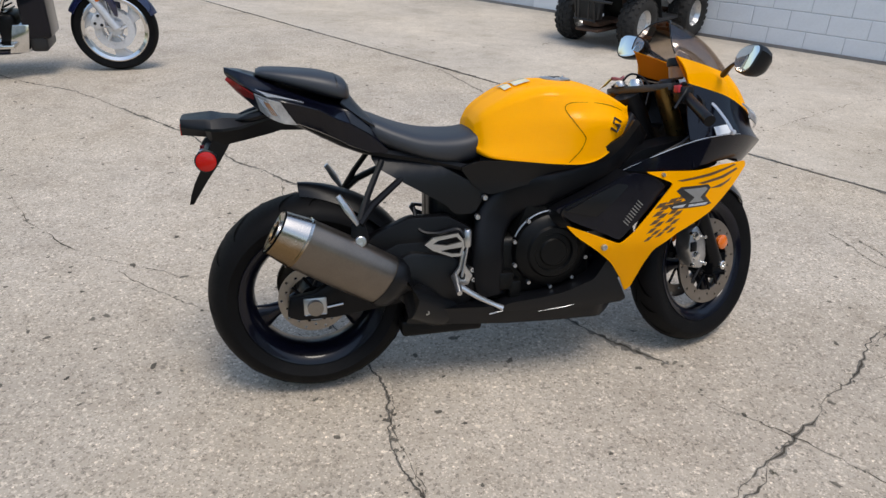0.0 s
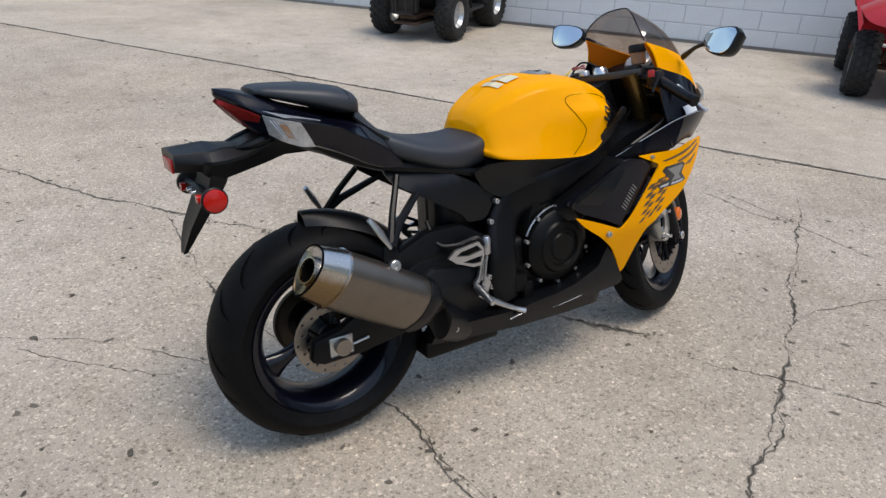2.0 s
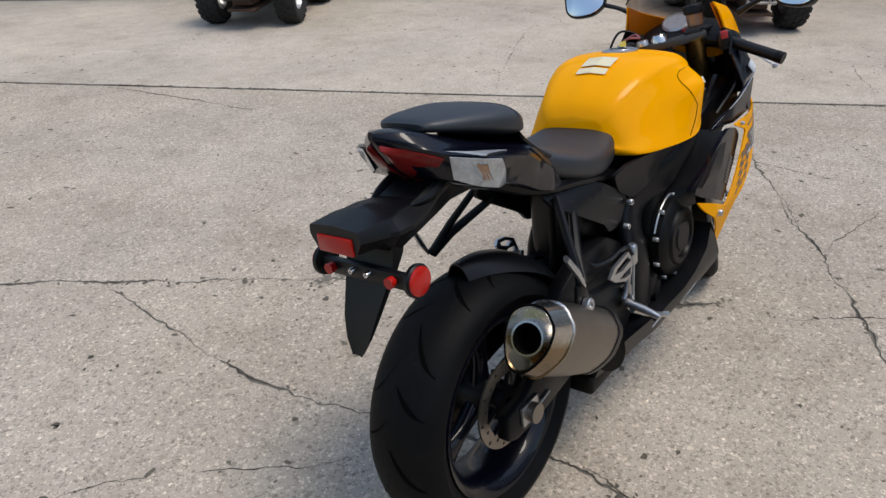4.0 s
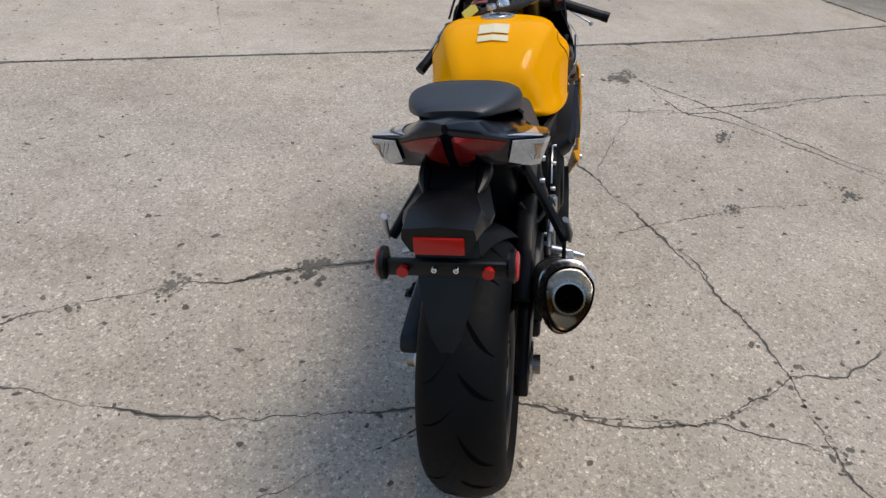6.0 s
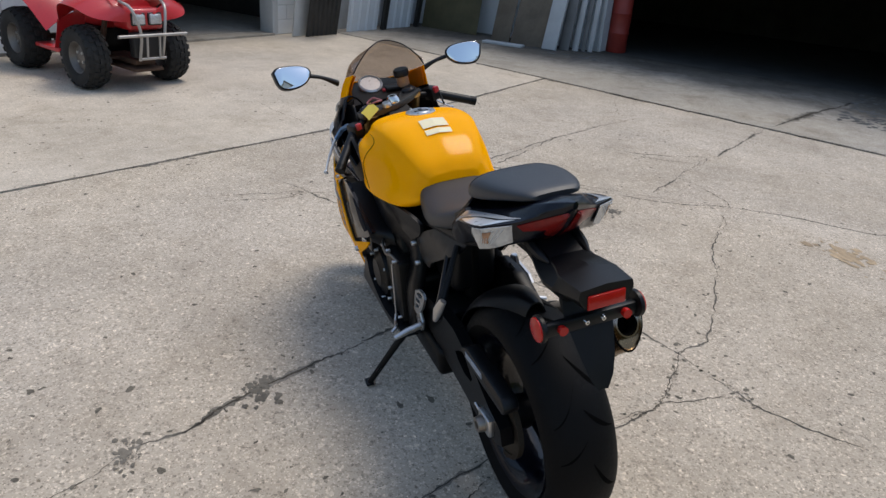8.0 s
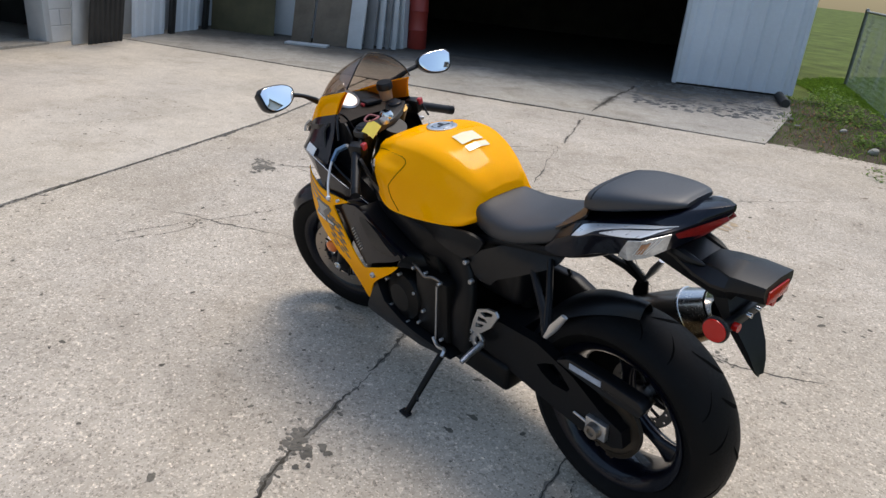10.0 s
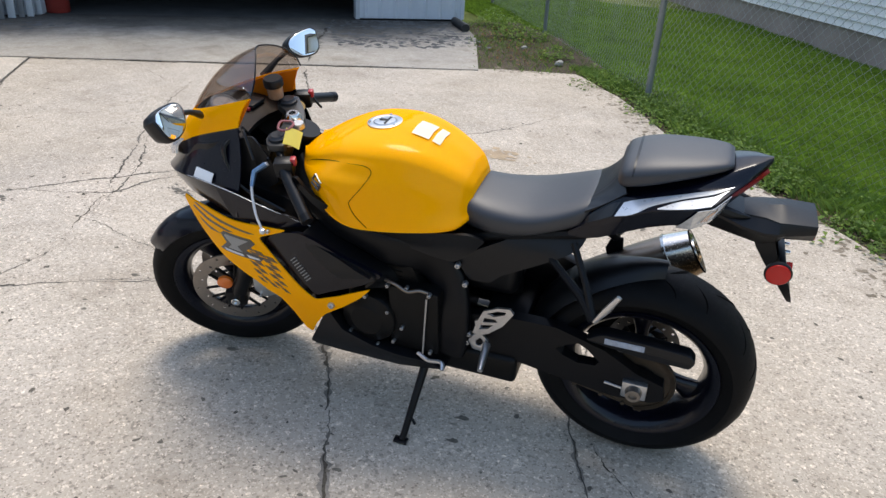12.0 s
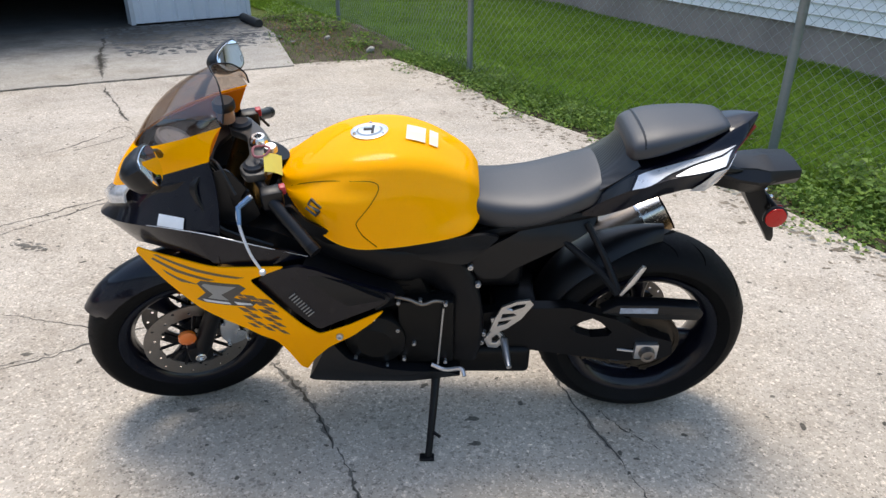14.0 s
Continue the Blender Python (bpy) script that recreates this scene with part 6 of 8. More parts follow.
# mirrors -----------------------------------------------------------------------------
for s in BOTH:
    c = Vector((1.252, s * 0.340, 1.042))
    m_mir = Matrix.Translation(c) @ Matrix.Rotation(radians(s * 14), 4, "Z") @ Matrix.Rotation(radians(23), 4, "Y") @ Matrix.Scale(0.93, 4)
    outline = smooth_path([(s * 0.078, 0.030, 0), (s * 0.050, 0.046, 0), (-s * 0.030, 0.040, 0), (-s * 0.072, 0.020, 0), (-s * 0.070, -0.012, 0), (-s * 0.030, -0.040, 0), (s * 0.035, -0.046, 0), (s * 0.068, -0.025, 0), (s * 0.078, 0.030, 0)], 37)[:-1]
    rings = [[(x, p.x * g, p.y * g) for p in outline] for x, g in ((-0.010, 0.97), (-0.008, 1.02), (0.010, 1.02), (0.035, 0.86), (0.052, 0.55), (0.058, 0.15))]
    mirror = part("mirror", loft(rings), M["plastic"], bike, "black rear-view mirror reflecting the sky", 50, m_mir)
    part("glass", loft([[(x, p.x * g, p.y * g) for p in outline] for x, g in ((-0.0125, 0.90), (-0.0118, 0.92), (-0.009, 0.92))]), M["mirror"], mirror, "", 30, m_mir)
    part("stalk", tube([(1.275, s * 0.280, 1.035), (1.285, s * 0.225, 1.018), (1.30, s * 0.165, 0.985)], [0.009, 0.008, 0.014], 8, 12, flat=0.7), M["plastic"], mirror, "", 50)

# steering: forks, bars, dash ------------------------------------------------------------
def fork_at(z, s, ahead=0.0):
    """On a fork leg at a height, before the bars are turned."""
    return Vector((axis_foot.x + 0.031 + ahead - z * math.tan(radians(RAKE)), s * 0.100, z))


for s in BOTH:
    fork = part("fork_leg", rod(fork_at(0.30, s), fork_at(0.60, s), 0.027, 18), M["frame_black"], bike, "black lower fork leg", 40, TURNED)
    part("slider", rod(fork_at(0.46, s), fork_at(0.66, s), 0.0225, 18), M["chrome"], fork, "", 40, TURNED)
    part("upper_tube", rod(fork_at(0.60, s), fork_at(0.93, s), 0.030, 18), M["gold"], fork, "bronze upper fork tube", 40, TURNED)
    part("axle_clamp", box(1.355, 1.425, s * 0.078 - 0.018, s * 0.10 + s * 0.012 + 0.010, 0.265, 0.335, 0.012), M["frame_black"], fork, "", 40, TURNED)
    cal = part("caliper", plate(smooth_outline([(1.315, 0.40), (1.27, 0.46), (1.235, 0.44), (1.225, 0.38), (1.25, 0.31), (1.295, 0.30), (1.32, 0.34)]), s * 0.052, s * 0.115, 0.008), M["alloy"], fork, "bare alloy front brake caliper", 40, TURNED)
    for x, z in ((1.262, 0.42), (1.26, 0.35)):
        part("piston_cap", lathe([(0, s * 0.122), (0.015, s * 0.120), (0.018, s * 0.112), (0, s * 0.108)], 18, "y", centre=(x, 0, z)), M["chrome"], cal, "", 40, TURNED)
    part("bridge", box(1.232, 1.262, s * 0.060, s * 0.120, 0.368, 0.402, 0.004) if s > 0 else box(1.232, 1.262, -0.120, -0.060, 0.368, 0.402, 0.004), M["frame_black"], cal, "", 40, TURNED)
    for x, z in ((1.302, 0.412), (1.300, 0.318), (1.238, 0.432), (1.242, 0.322)):
        bolt((x, s * 0.116, z), 0.007, (0, s, 0), M["chrome"], parent=cal, m=TURNED)
    part("brake_hose", tube([(1.275, s * 0.11, 0.455), (1.262, s * 0.135, 0.52), (1.235, s * 0.13, 0.62), (1.20, s * 0.10, 0.74)], 0.0042, 6, 20), M["plastic"], fork, "", 50, TURNED)
    part("fork_reflector", lathe([(0, s * 0.010), (0.020, s * 0.008), (0.026, s * 0.003), (0.026, -s * 0.008), (0, -s * 0.008)], 24, "y", centre=(1.412, s * 0.112, 0.376)), M["amber"], fork, "orange side reflector", 40, TURNED)
    bolt((1.39, s * 0.125, 0.298), 0.016, (0, s, 0), M["chrome"], "axle_end", fork, "", TURNED)
    grip = part("grip", rod((1.106, s * 0.192, 0.895), (1.040, s * 0.315, 0.828), 0.0165, 16), M["plastic"], bike, "black rubber handlebar grip", 40, TURNED)
    part("bar_end", rod((1.040, s * 0.315, 0.828), (1.030, s * 0.333, 0.818), 0.0175, 14), M["frame_black"], grip, "", 40, TURNED)
    part("clip_on", rod((1.128, s * 0.112, 0.915), (1.100, s * 0.204, 0.889), 0.0115, 12), M["frame_black"], grip, "", 40, TURNED)
    switch = part("switch_pod", box(1.074, 1.130, s * 0.186 - 0.021, s * 0.186 + 0.021, 0.872, 0.925, 0.010), M["plastic"], grip, "", 40, TURNED)
    part("switch", box(1.066, 1.082, s * 0.186 - 0.010, s * 0.186 + 0.010, 0.906, 0.929, 0.003), M["red_plastic"], switch, "red switch", 40, TURNED)
    lever = part("lever", tube([(1.150, s * 0.176, 0.905), (1.188, s * 0.192, 0.888), (1.194, s * 0.232, 0.858), (1.184, s * 0.280, 0.812), (1.166, s * 0.315, 0.780)], [0.010, 0.008, 0.006, 0.0055, 0.005], 8, 22, flat=0.7), M["silver_trim"], bike, "bare alloy hand lever", 50, TURNED)
    part("lever_ball", lathe([(0, 0.009), (0.007, 0.006), (0.009, 0), (0.007, -0.006), (0, -0.009)], 14, "z", centre=(1.165, s * 0.318, 0.777)), M["silver_trim"], lever, "", 40, TURNED)
    if s > 0:
        part("lever_root", tube([(1.155, 0.178, 0.904), (1.188, 0.192, 0.889), (1.194, 0.226, 0.863)], [0.012, 0.011, 0.008], 8, flat=0.7), M["blue_tint"], lever, "", 40, TURNED)
clamp = [(1.155, -0.135), (1.165, -0.09), (1.125, -0.045), (1.13, 0.045), (1.165, 0.09), (1.155, 0.135), (1.105, 0.14), (1.075, 0.06), (1.065, 0.0), (1.075, -0.06), (1.105, -0.14)]
yoke = part("triple_clamp", plate(smooth_outline(clamp), 0.915, 0.938, 0.004, plane="xy"), M["yoke_grey"], bike, "dark grey upper fork clamp", 35, TURNED)
part("stem_nut", lathe([(0.010, 0.0), (0.010, 0.022), (0.017, 0.022), (0.024, 0.012), (0.026, 0.0)], 24, "z", centre=(1.098, 0, 0.938)), M["chrome"], yoke, "polished steering stem nut", 40, TURNED)
for s in BOTH:
    part("fork_cap", lathe([(0, 0.014), (0.018, 0.014), (0.022, 0.010), (0.027, 0.008), (0.027, 0), (0, 0)], 24, "z", centre=(1.128, s * 0.100, 0.938)), M["dial"], yoke, "", 40, TURNED)
lock = part("ignition", lathe([(0, 0.016), (0.015, 0.016), (0.018, 0.010), (0.018, 0), (0, 0)], 20, "z", centre=(1.075, 0.048, 0.940)), M["alloy"], bike, "", 40, TURNED)
part("key_tag", sheet([(1.062, 0.105, 0.955), (1.055, 0.145, 0.925)], [(1.022, 0.085, 0.938), (1.015, 0.128, 0.905)], 6, 5, 0.004, 0.0015, (0, 0, 1)), M["yellow_tag"], lock, "yellow paper key tag", 40)
part("key_ring", tube([(1.07, 0.06, 0.955), (1.09, 0.085, 0.962), (1.085, 0.11, 0.950), (1.06, 0.108, 0.950), (1.05, 0.085, 0.958), (1.07, 0.06, 0.955)], 0.0035, 6, 24), M["fob"], lock, "faded red key fob", 40)
dash = part("dash", sheet([(1.195, 0.135, 0.915), (1.215, 0.0, 0.920), (1.195, -0.135, 0.915)], [(1.38, 0.10, 0.955), (1.405, 0.0, 0.958), (1.38, -0.10, 0.955)], 14, 6, 0.010, 0.02, (0, 0, 1)), M["plastic"], bike, "black instrument panel", 50)
dial_m = Matrix.Translation((1.312, 0.036, 0.952)) @ Matrix.Rotation(radians(-30), 4, "Y")
part("gauge", lathe([(0, 0.012), (0.040, 0.012), (0.044, 0.010), (0.044, -0.02), (0, -0.02)], 36, "z"), M["dial"], dash, "round dark tachometer", 40, dial_m)
part("gauge_ring", lathe([(0.039, 0.013), (0.042, 0.019), (0.048, 0.014), (0.048, 0.0)], 36, "z"), M["silver_trim"], dash, "bright dial ring", 40, dial_m)
part("display", box(1.25, 1.31, -0.085, -0.015, 0.938, 0.950, 0.004), M["dial"], dash, "", 40)
part("warning_lamp", box(1.255, 1.275, -0.010, 0.000, 0.936, 0.946, 0.002), M["red_plastic"], dash, "", 40)
pot_c = TURNED.inverted() @ Vector((1.196, -0.064, 0.990))
pot = part("fluid_pot", lathe([(0, -0.028), (0.018, -0.028), (0.024, -0.022), (0.025, 0.014), (0, 0.014)], 24, "z", centre=pot_c), M["fluid"], bike, "amber brake fluid pot with black lid", 40, TURNED)
part("lid", lathe([(0.028, 0.014), (0.030, 0.016), (0.030, 0.034), (0.026, 0.040), (0, 0.040)], 24, "z", centre=pot_c), M["plastic"], pot, "black screw lid", 40, TURNED)
part("pot_stay", tube([pot_c + Vector((0, 0, -0.028)), pot_c + Vector((-0.02, -0.03, -0.06)), Vector((1.11, -0.17, 0.905))], 0.006, 6, 12), M["frame_black"], pot, "", 40, TURNED)
for pts in ([(1.12, 0.20, 0.89), (1.16, 0.17, 0.96), (1.20, 0.11, 0.93), (1.17, 0.07, 0.84)], [(1.12, -0.20, 0.89), (1.17, -0.18, 0.95), (1.20, -0.10, 0.90), (1.16, -0.06, 0.80)], [(1.10, 0.16, 0.88), (1.14, 0.13, 0.82), (1.12, 0.08, 0.76)]):
    part("cable", tube(pts, 0.004, 6, 20), M["plastic"], bike, "", 50)

# front mudguard ---------------------------------------------------------------------------
rings = []
for k in range(22):
    a = radians(152 - 118 * k / 21)
    t = k / 21
    w = 0.070 * min(1, 0.45 + 1.8 * math.sin(math.pi * min(1, max(0.05, t) * 0.97)))
    row = []
    for j in range(13):
        v = j / 12 * 2 - 1
        rr = 0.328 - 0.050 * abs(v) ** 2.4
        row.append((1.393 + rr * math.cos(a), v * w, 0.304 + rr * math.sin(a)))
    rings.append(row)
bm = loft(rings, caps=False, closed=False)
bmesh.ops.recalc_face_normals(bm, faces=bm.faces)
bmesh.ops.solidify(bm, geom=bm.faces[:], thickness=0.004)
part("front_mudguard", bm, M["gloss_black"], bike, "black lacquered front mudguard", 50, TURNED)

# ---- house siding, garage door, leaning sheets ----
ang_h = math.degrees(math.atan2(-HOUSED.y, -HOUSED.x))
start_h = HOUSE0 + HOUSED * 12
for k in range(9):
    z = 0.375 + 0.115 * k
    bm = plate([(0.010, z), (0.034, z - 0.004), (0.030, z + 0.004), (0.012, z + 0.115), (0.0, z + 0.115)], 0, 18, plane="yz")
    part("siding_board", bm, M["siding"], house, m=pose(start_h.x, start_h.y, 0, 0, 0, ang_h))
wall_run(start_h, HOUSE0 - HOUSED * 6, 0.375, 2.9, 0.3, "wall", M["siding"], house, -1)
hr = [start_h + house_n * 0.4, HOUSE0 - HOUSED * 6 + house_n * 0.4, HOUSE0 - HOUSED * 6 - house_n * 7, start_h - house_n * 7]
flat_slab([tuple(v) for v in hr], 2.9, 3.1, "roof", M["footing"], house)

garage_ang = math.degrees(math.atan2(GARD.y, GARD.x))
GM = pose(GAR0.x, GAR0.y, 0, 0, 0, garage_ang)     # x along the front, -y into the yard... y inward is negative x of the wall


def garage_box(s0, s1, o0, o1, z0, z1, bevel=0.0):
    """A box along the garage front; o counts outward into the yard."""
    return box(s0, s1, o0, o1, z0, z1, bevel)


door = thing("garage_door", GM, "white sectional garage door, half raised", "door", kind="structure")
for k in range(3):
    part("panel", garage_box(0.02, 4.28, -0.16, -0.12, 1.22 + 0.40 * k, 1.615 + 0.40 * k, 0.01), M["siding"], door, smooth=30)
part("bottom_seal", garage_box(0.02, 4.28, -0.155, -0.125, 1.195, 1.22), M["plastic"], door)


def corrugated(length, z0, z1, pitch, depth, n_per=6):
    """A ribbed metal sheet along x, facing +y."""
    bm = bmesh.new()
    cols = int(length / pitch) * n_per
    rows = []
    for z in (z0, (z0 + z1) / 2, z1):
        row = []
        for k in range(cols + 1):
            x = length * k / cols
            ph = (x / pitch) % 1.0
            y = depth if 0.42 < ph < 0.58 else depth * 0.85 if 0.38 < ph < 0.62 else 0.0
            row.append((x, y, z))
        rows.append(row)
    loft(rows, False, False, bm)
    bmesh.ops.recalc_face_normals(bm, faces=bm.faces)
    bmesh.ops.solidify(bm, geom=bm.faces[:], thickness=0.003)
    return bm


rib = part("ribbed_cladding", corrugated(1.62, 0.035, GAR_TOP, 0.23, 0.022), M["white_metal"], wall_east, "white ribbed metal cladding", m=GM @ Matrix.Translation((-1.62, 0.004, 0)))
part("corner_trim", box(-1.66, -1.60, -0.20, 0.03, 0.03, GAR_TOP, 0.004), M["white_metal"], wall_east, m=GM)
part("jamb", box(-0.03, 0.03, -0.20, 0.032, 0.02, GAR_TOP, 0.004), M["board_white"], wall_east, m=GM)
part("jamb", box(4.27, 4.33, -0.20, 0.032, 0.02, GAR_TOP, 0.004), M["board_white"], wall_east, m=GM)

pipe = thing("drain_pipe", pose(5.05, -5.05, 0.05, 0, 0, -42), "black corrugated drain pipe lying along the wall foot", "pipe")
bm = bmesh.new()
rings = []
for k in range(46):
    r = 0.055 + (0.006 if k % 2 else 0)
    rings.append([(-0.35 + 0.7 * k / 45, r * math.cos(a), 0.012 + r * math.sin(a)) for a in (2 * math.pi * i / 14 for i in range(14))])
part("tube", loft(rings), M["black_metal"], pipe, smooth=60)


def leaning(name, label, category, place, ang, w, h, th, lean, material, group="sheets leaning on the garage", ribs=0):
    """A board or sheet that leans back against the wall behind it."""
    m = pose(place.x, place.y, 0.014, 0, 0, ang) @ Matrix.Rotation(radians(-lean), 4, "X")
    ob = thing(name, m, label, category, group)
    if ribs:
        part("sheet", corrugated(w, 0, h, w / ribs, 0.02), material, ob, m=Matrix.Translation((-w / 2, 0, 0)))
    else:
        part("board", box(-w / 2, w / 2, -th / 2, th / 2, 0, h, 0.003), material, ob, smooth=30)
    return ob


wall_ang = math.degrees(math.atan2(WALLD.y, WALLD.x))
ga = garage_ang + 180     # faces the yard
wa = wall_ang             # along the block wall
leaning("ribbed_sheet", "black ribbed metal sheet leaning on the white wall", "metal sheet", on_wall(8.30, 0.42), wa + 180, 0.66, 1.9, 0.02, 10, M["black_metal"], ribs=7)
leaning("board", "white board leaning behind a black sheet", "board", on_wall(7.98, 0.30), wa + 180, 0.30, 2.0, 0.03, 7, M["board_white"])
leaning("ribbed_sheet", "white ribbed metal sheet leaning in the corner", "metal sheet", on_wall(9.35, 0.30), wa + 180, 0.75, 2.0, 0.02, 7, M["white_metal"], ribs=4)
leaning("ribbed_sheet", "white ribbed metal sheet leaning in the corner", "metal sheet", on_wall(10.25, 0.30), wa + 180, 0.75, 2.0, 0.02, 7, M["white_metal"], ribs=4)
# near-black strips put in for the shade in the gaps between the sheets
for k, off in ((9.82, 0.36), (10.75, 0.34)):
    leaning("post", "dark upright strip for the shaded gap between metal sheets", "post", on_wall(k, off), wa + 180, 0.10, 2.0, 0.06, 8, M["black_metal"])
leaning("sheet", "olive-brown fibre sheet leaning on the garage", "board", on_garage(6.95, 0.40), ga, 1.15, 1.6, 0.012, 9, M["olive"])
leaning("plywood", "weathered brown plywood sheet leaning on the garage", "board", on_garage(5.27, 0.62), ga, 0.62, 1.5, 0.016, 17, M["ply"])
leaning("plywood", "narrow weathered plywood offcut leaning on the garage", "board", on_garage(5.80, 0.58), ga, 0.34, 1.7, 0.016, 14, M["ply"])
leaning("board", "white-painted board leaning on the garage", "board", on_garage(4.86, 0.66), ga, 0.24, 2.0, 0.05, 15, M["board_white"])
leaning("board", "grey weathered board leaning on the garage", "board", on_garage(4.70, 0.46), ga, 0.17, 2.0, 0.03, 11, M["board_grey"])
leaning("board", "white-painted board leaning on the garage", "board", on_garage(4.56, 0.34), ga, 0.09, 2.0, 0.03, 9, M["board_white"])
leaning("board", "grey weathered board leaning on the garage", "board", on_garage(4.46, 0.26), ga, 0.07, 2.0, 0.03, 7, M["board_grey"])
leaning("board", "white-painted board leaning on the garage", "board", on_garage(4.37, 0.20), ga, 0.08, 2.0, 0.03, 6, M["board_white"])
plank = thing("plank", pose(on_garage(5.52, 0.95).x, on_garage(5.52, 0.95).y, 0.014, 0, 0, garage_ang + 8), "short pale plank lying on the concrete", "plank")
part("plank", box(-0.33, 0.33, -0.09, 0.09, 0, 0.035, 0.004), M["board_white"], plank, smooth=30)
barrel = thing("barrel", pose(*on_garage(4.15, -0.32, 0.011)), "red plastic barrel just inside the garage", "barrel")
part("drum", lathe([(0, 0), (0.15, 0), (0.16, 0.02), (0.16, 0.28), (0.168, 0.30), (0.16, 0.32), (0.16, 0.58), (0.168, 0.60), (0.16, 0.62), (0.155, 0.86), (0.14, 0.89), (0, 0.88)], 32, "z"), M["red_barrel"], barrel, smooth=40)

# jamb of the workshop doorway
for k, w in ((DOOR_B + 0.02, 0.05), (DOOR_A - 0.02, 0.05)):
    part("jamb", box(-w, w, -0.05, 0.22, 0.03, 2.15, 0.005), M["board_white"], wall_north, smooth=30, m=pose(*on_wall(k), 0, 0, wall_ang))
part("sill", box(DOOR_A, DOOR_B, -0.06, 0.25, 0.0, 0.035, 0.006), M["apron"], wall_north, m=pose(WALL0.x, WALL0.y, 0, 0, 0, wall_ang))

# ---- fence ----
POSTS = [Vector((-6.3, 2.9)), Vector((-3.7, 0.98)), Vector((-1.21, -0.96)), Vector((1.35, -2.87)), Vector((4.12, -5.93)), Vector((6.6, -8.4))]
FENCE_H = 1.22
fence = thing("fence", Matrix(), "grey chain-link fence on round steel posts", "fence")
fence_parts = []
for p in POSTS:
    fence_parts.append(part("post", lathe([(0, -0.3), (0.030, -0.3), (0.030, FENCE_H + 0.04), (0.034, FENCE_H + 0.045), (0.028, FENCE_H + 0.075), (0, FENCE_H + 0.085)], 16, "z"), M["steel"], fence, "", 40, pose(p.x, p.y, -0.04)))
for a, b in zip(POSTS, POSTS[1:]):
    part("top_rail", rod((a.x, a.y, FENCE_H - 0.01), (b.x, b.y, FENCE_H - 0.01), 0.02, 10), M["steel"], fence, "", 40)
    length = (b - a).length
    d = (b - a).normalized()
    nrm = Vector((-d.y, d.x))
    verts, faces = [], []
    pitch, rise = 0.078, 0.078
    count = int(length / (pitch / 2))
    rows = int((FENCE_H - 0.02) / (rise / 2))
    r = 0.0016
    for k in range(count):
        base = k * pitch / 2
        for i in range(rows):
            flip = (i + k) % 2
            s0, s1 = (base, base + pitch / 2) if flip else (base + pitch / 2, base)
            z0, z1 = 0.01 + i * rise / 2, 0.01 + (i + 1) * rise / 2
            o = 0.003 if k % 2 else -0.003
            p0 = a + d * s0 + nrm * o
            p1 = a + d * s1 + nrm * o
            n0 = len(verts)
            sag = 0.012 * math.sin(base * 3.1) + 0.01 * math.sin(base * 7.7)
            for pt, z in ((p0, z0), (p1, z1)):
                off = nrm * sag * math.sin(z * 2.5)
                verts += [(pt.x + off.x + d.x * r, pt.y + off.y + d.y * r, z), (pt.x + off.x - d.x * r * 0.5 + nrm.x * r, pt.y + off.y - d.y * r * 0.5 + nrm.y * r, z + r), (pt.x + off.x - d.x * r * 0.5 - nrm.x * r, pt.y + off.y - d.y * r * 0.5 - nrm.y * r, z - r)]
            faces += [(n0, n0 + 1, n0 + 4, n0 + 3), (n0 + 1, n0 + 2, n0 + 5, n0 + 4), (n0 + 2, n0, n0 + 3, n0 + 5)]
    raw("wire_mesh", verts, faces, M["wire"], fence, "stuff", "diamond wire mesh")

# ---- lawn, soil, weeds ----
SOIL = [(2.35, -3.30), (3.02, -2.85), (3.22, -2.70), (4.52, -4.44), (5.5, -5.7), (5.0, -6.6), (3.6, -5.6), (1.9, -3.6)]
bed_soil = flat_slab(SOIL, -0.06, -0.020, "soil", M["soil"])
tagged(bed_soil, "bare brown soil with litter by the garage corner", "soil", kind="structure")
strip = [(2.4, -3.5), (1.55, -2.78), (0.69, -1.72), (-0.10, -1.06), (-1.21, -0.03), (-1.65, 0.44), (-3.2, 1.85), (-3.4, 1.5), (-1.9, -0.05), (-1.3, -0.45), (-0.2, -1.45), (0.7, -2.15), (1.5, -3.1), (2.2, -3.8)]
soil_strip = flat_slab(strip, -0.07, -0.022, "soil", M["soil"])
tagged(soil_strip, "dark soil strip with weeds along the slab edge", "soil", kind="structure")


def leaf_material(name, base, shift=0.35):
    m, nt, p = nodes_of(name)
    geo = nt.nodes.new("ShaderNodeNewGeometry")
    lo = tuple(c * (1 - shift) for c in base)
    hi = (base[0] * 1.5, base[1] * 1.3, base[2] * 1.1)
    col = ramp(nt, geo.outputs["Random Per Island"], [(0.0, lo), (0.6, base), (1.0, hi)])
    col = mixed(nt, 0.6, col, ramp(nt, noise_at(nt, 1.6, 5.0), [(0.35, (0.6, 0.62, 0.5)), (0.65, (1, 1, 1))]), "MULTIPLY")
    nt.links.new(col, p.inputs["Base Color"])
    p.inputs["Roughness"].default_value = 0.6
    p.inputs["Specular IOR Level"].default_value = 0.3
    tl = nt.nodes.new("ShaderNodeBsdfTranslucent")
    nt.links.new(col, tl.inputs[0])
    mx = nt.nodes.new("ShaderNodeMixShader")
    mx.inputs[0].default_value = 0.45
    nt.links.new(p.outputs[0], mx.inputs[1])
    nt.links.new(tl.outputs[0], mx.inputs[2])
    nt.links.new(mx.outputs[0], nt.nodes["Material Output"].inputs[0])
    return m


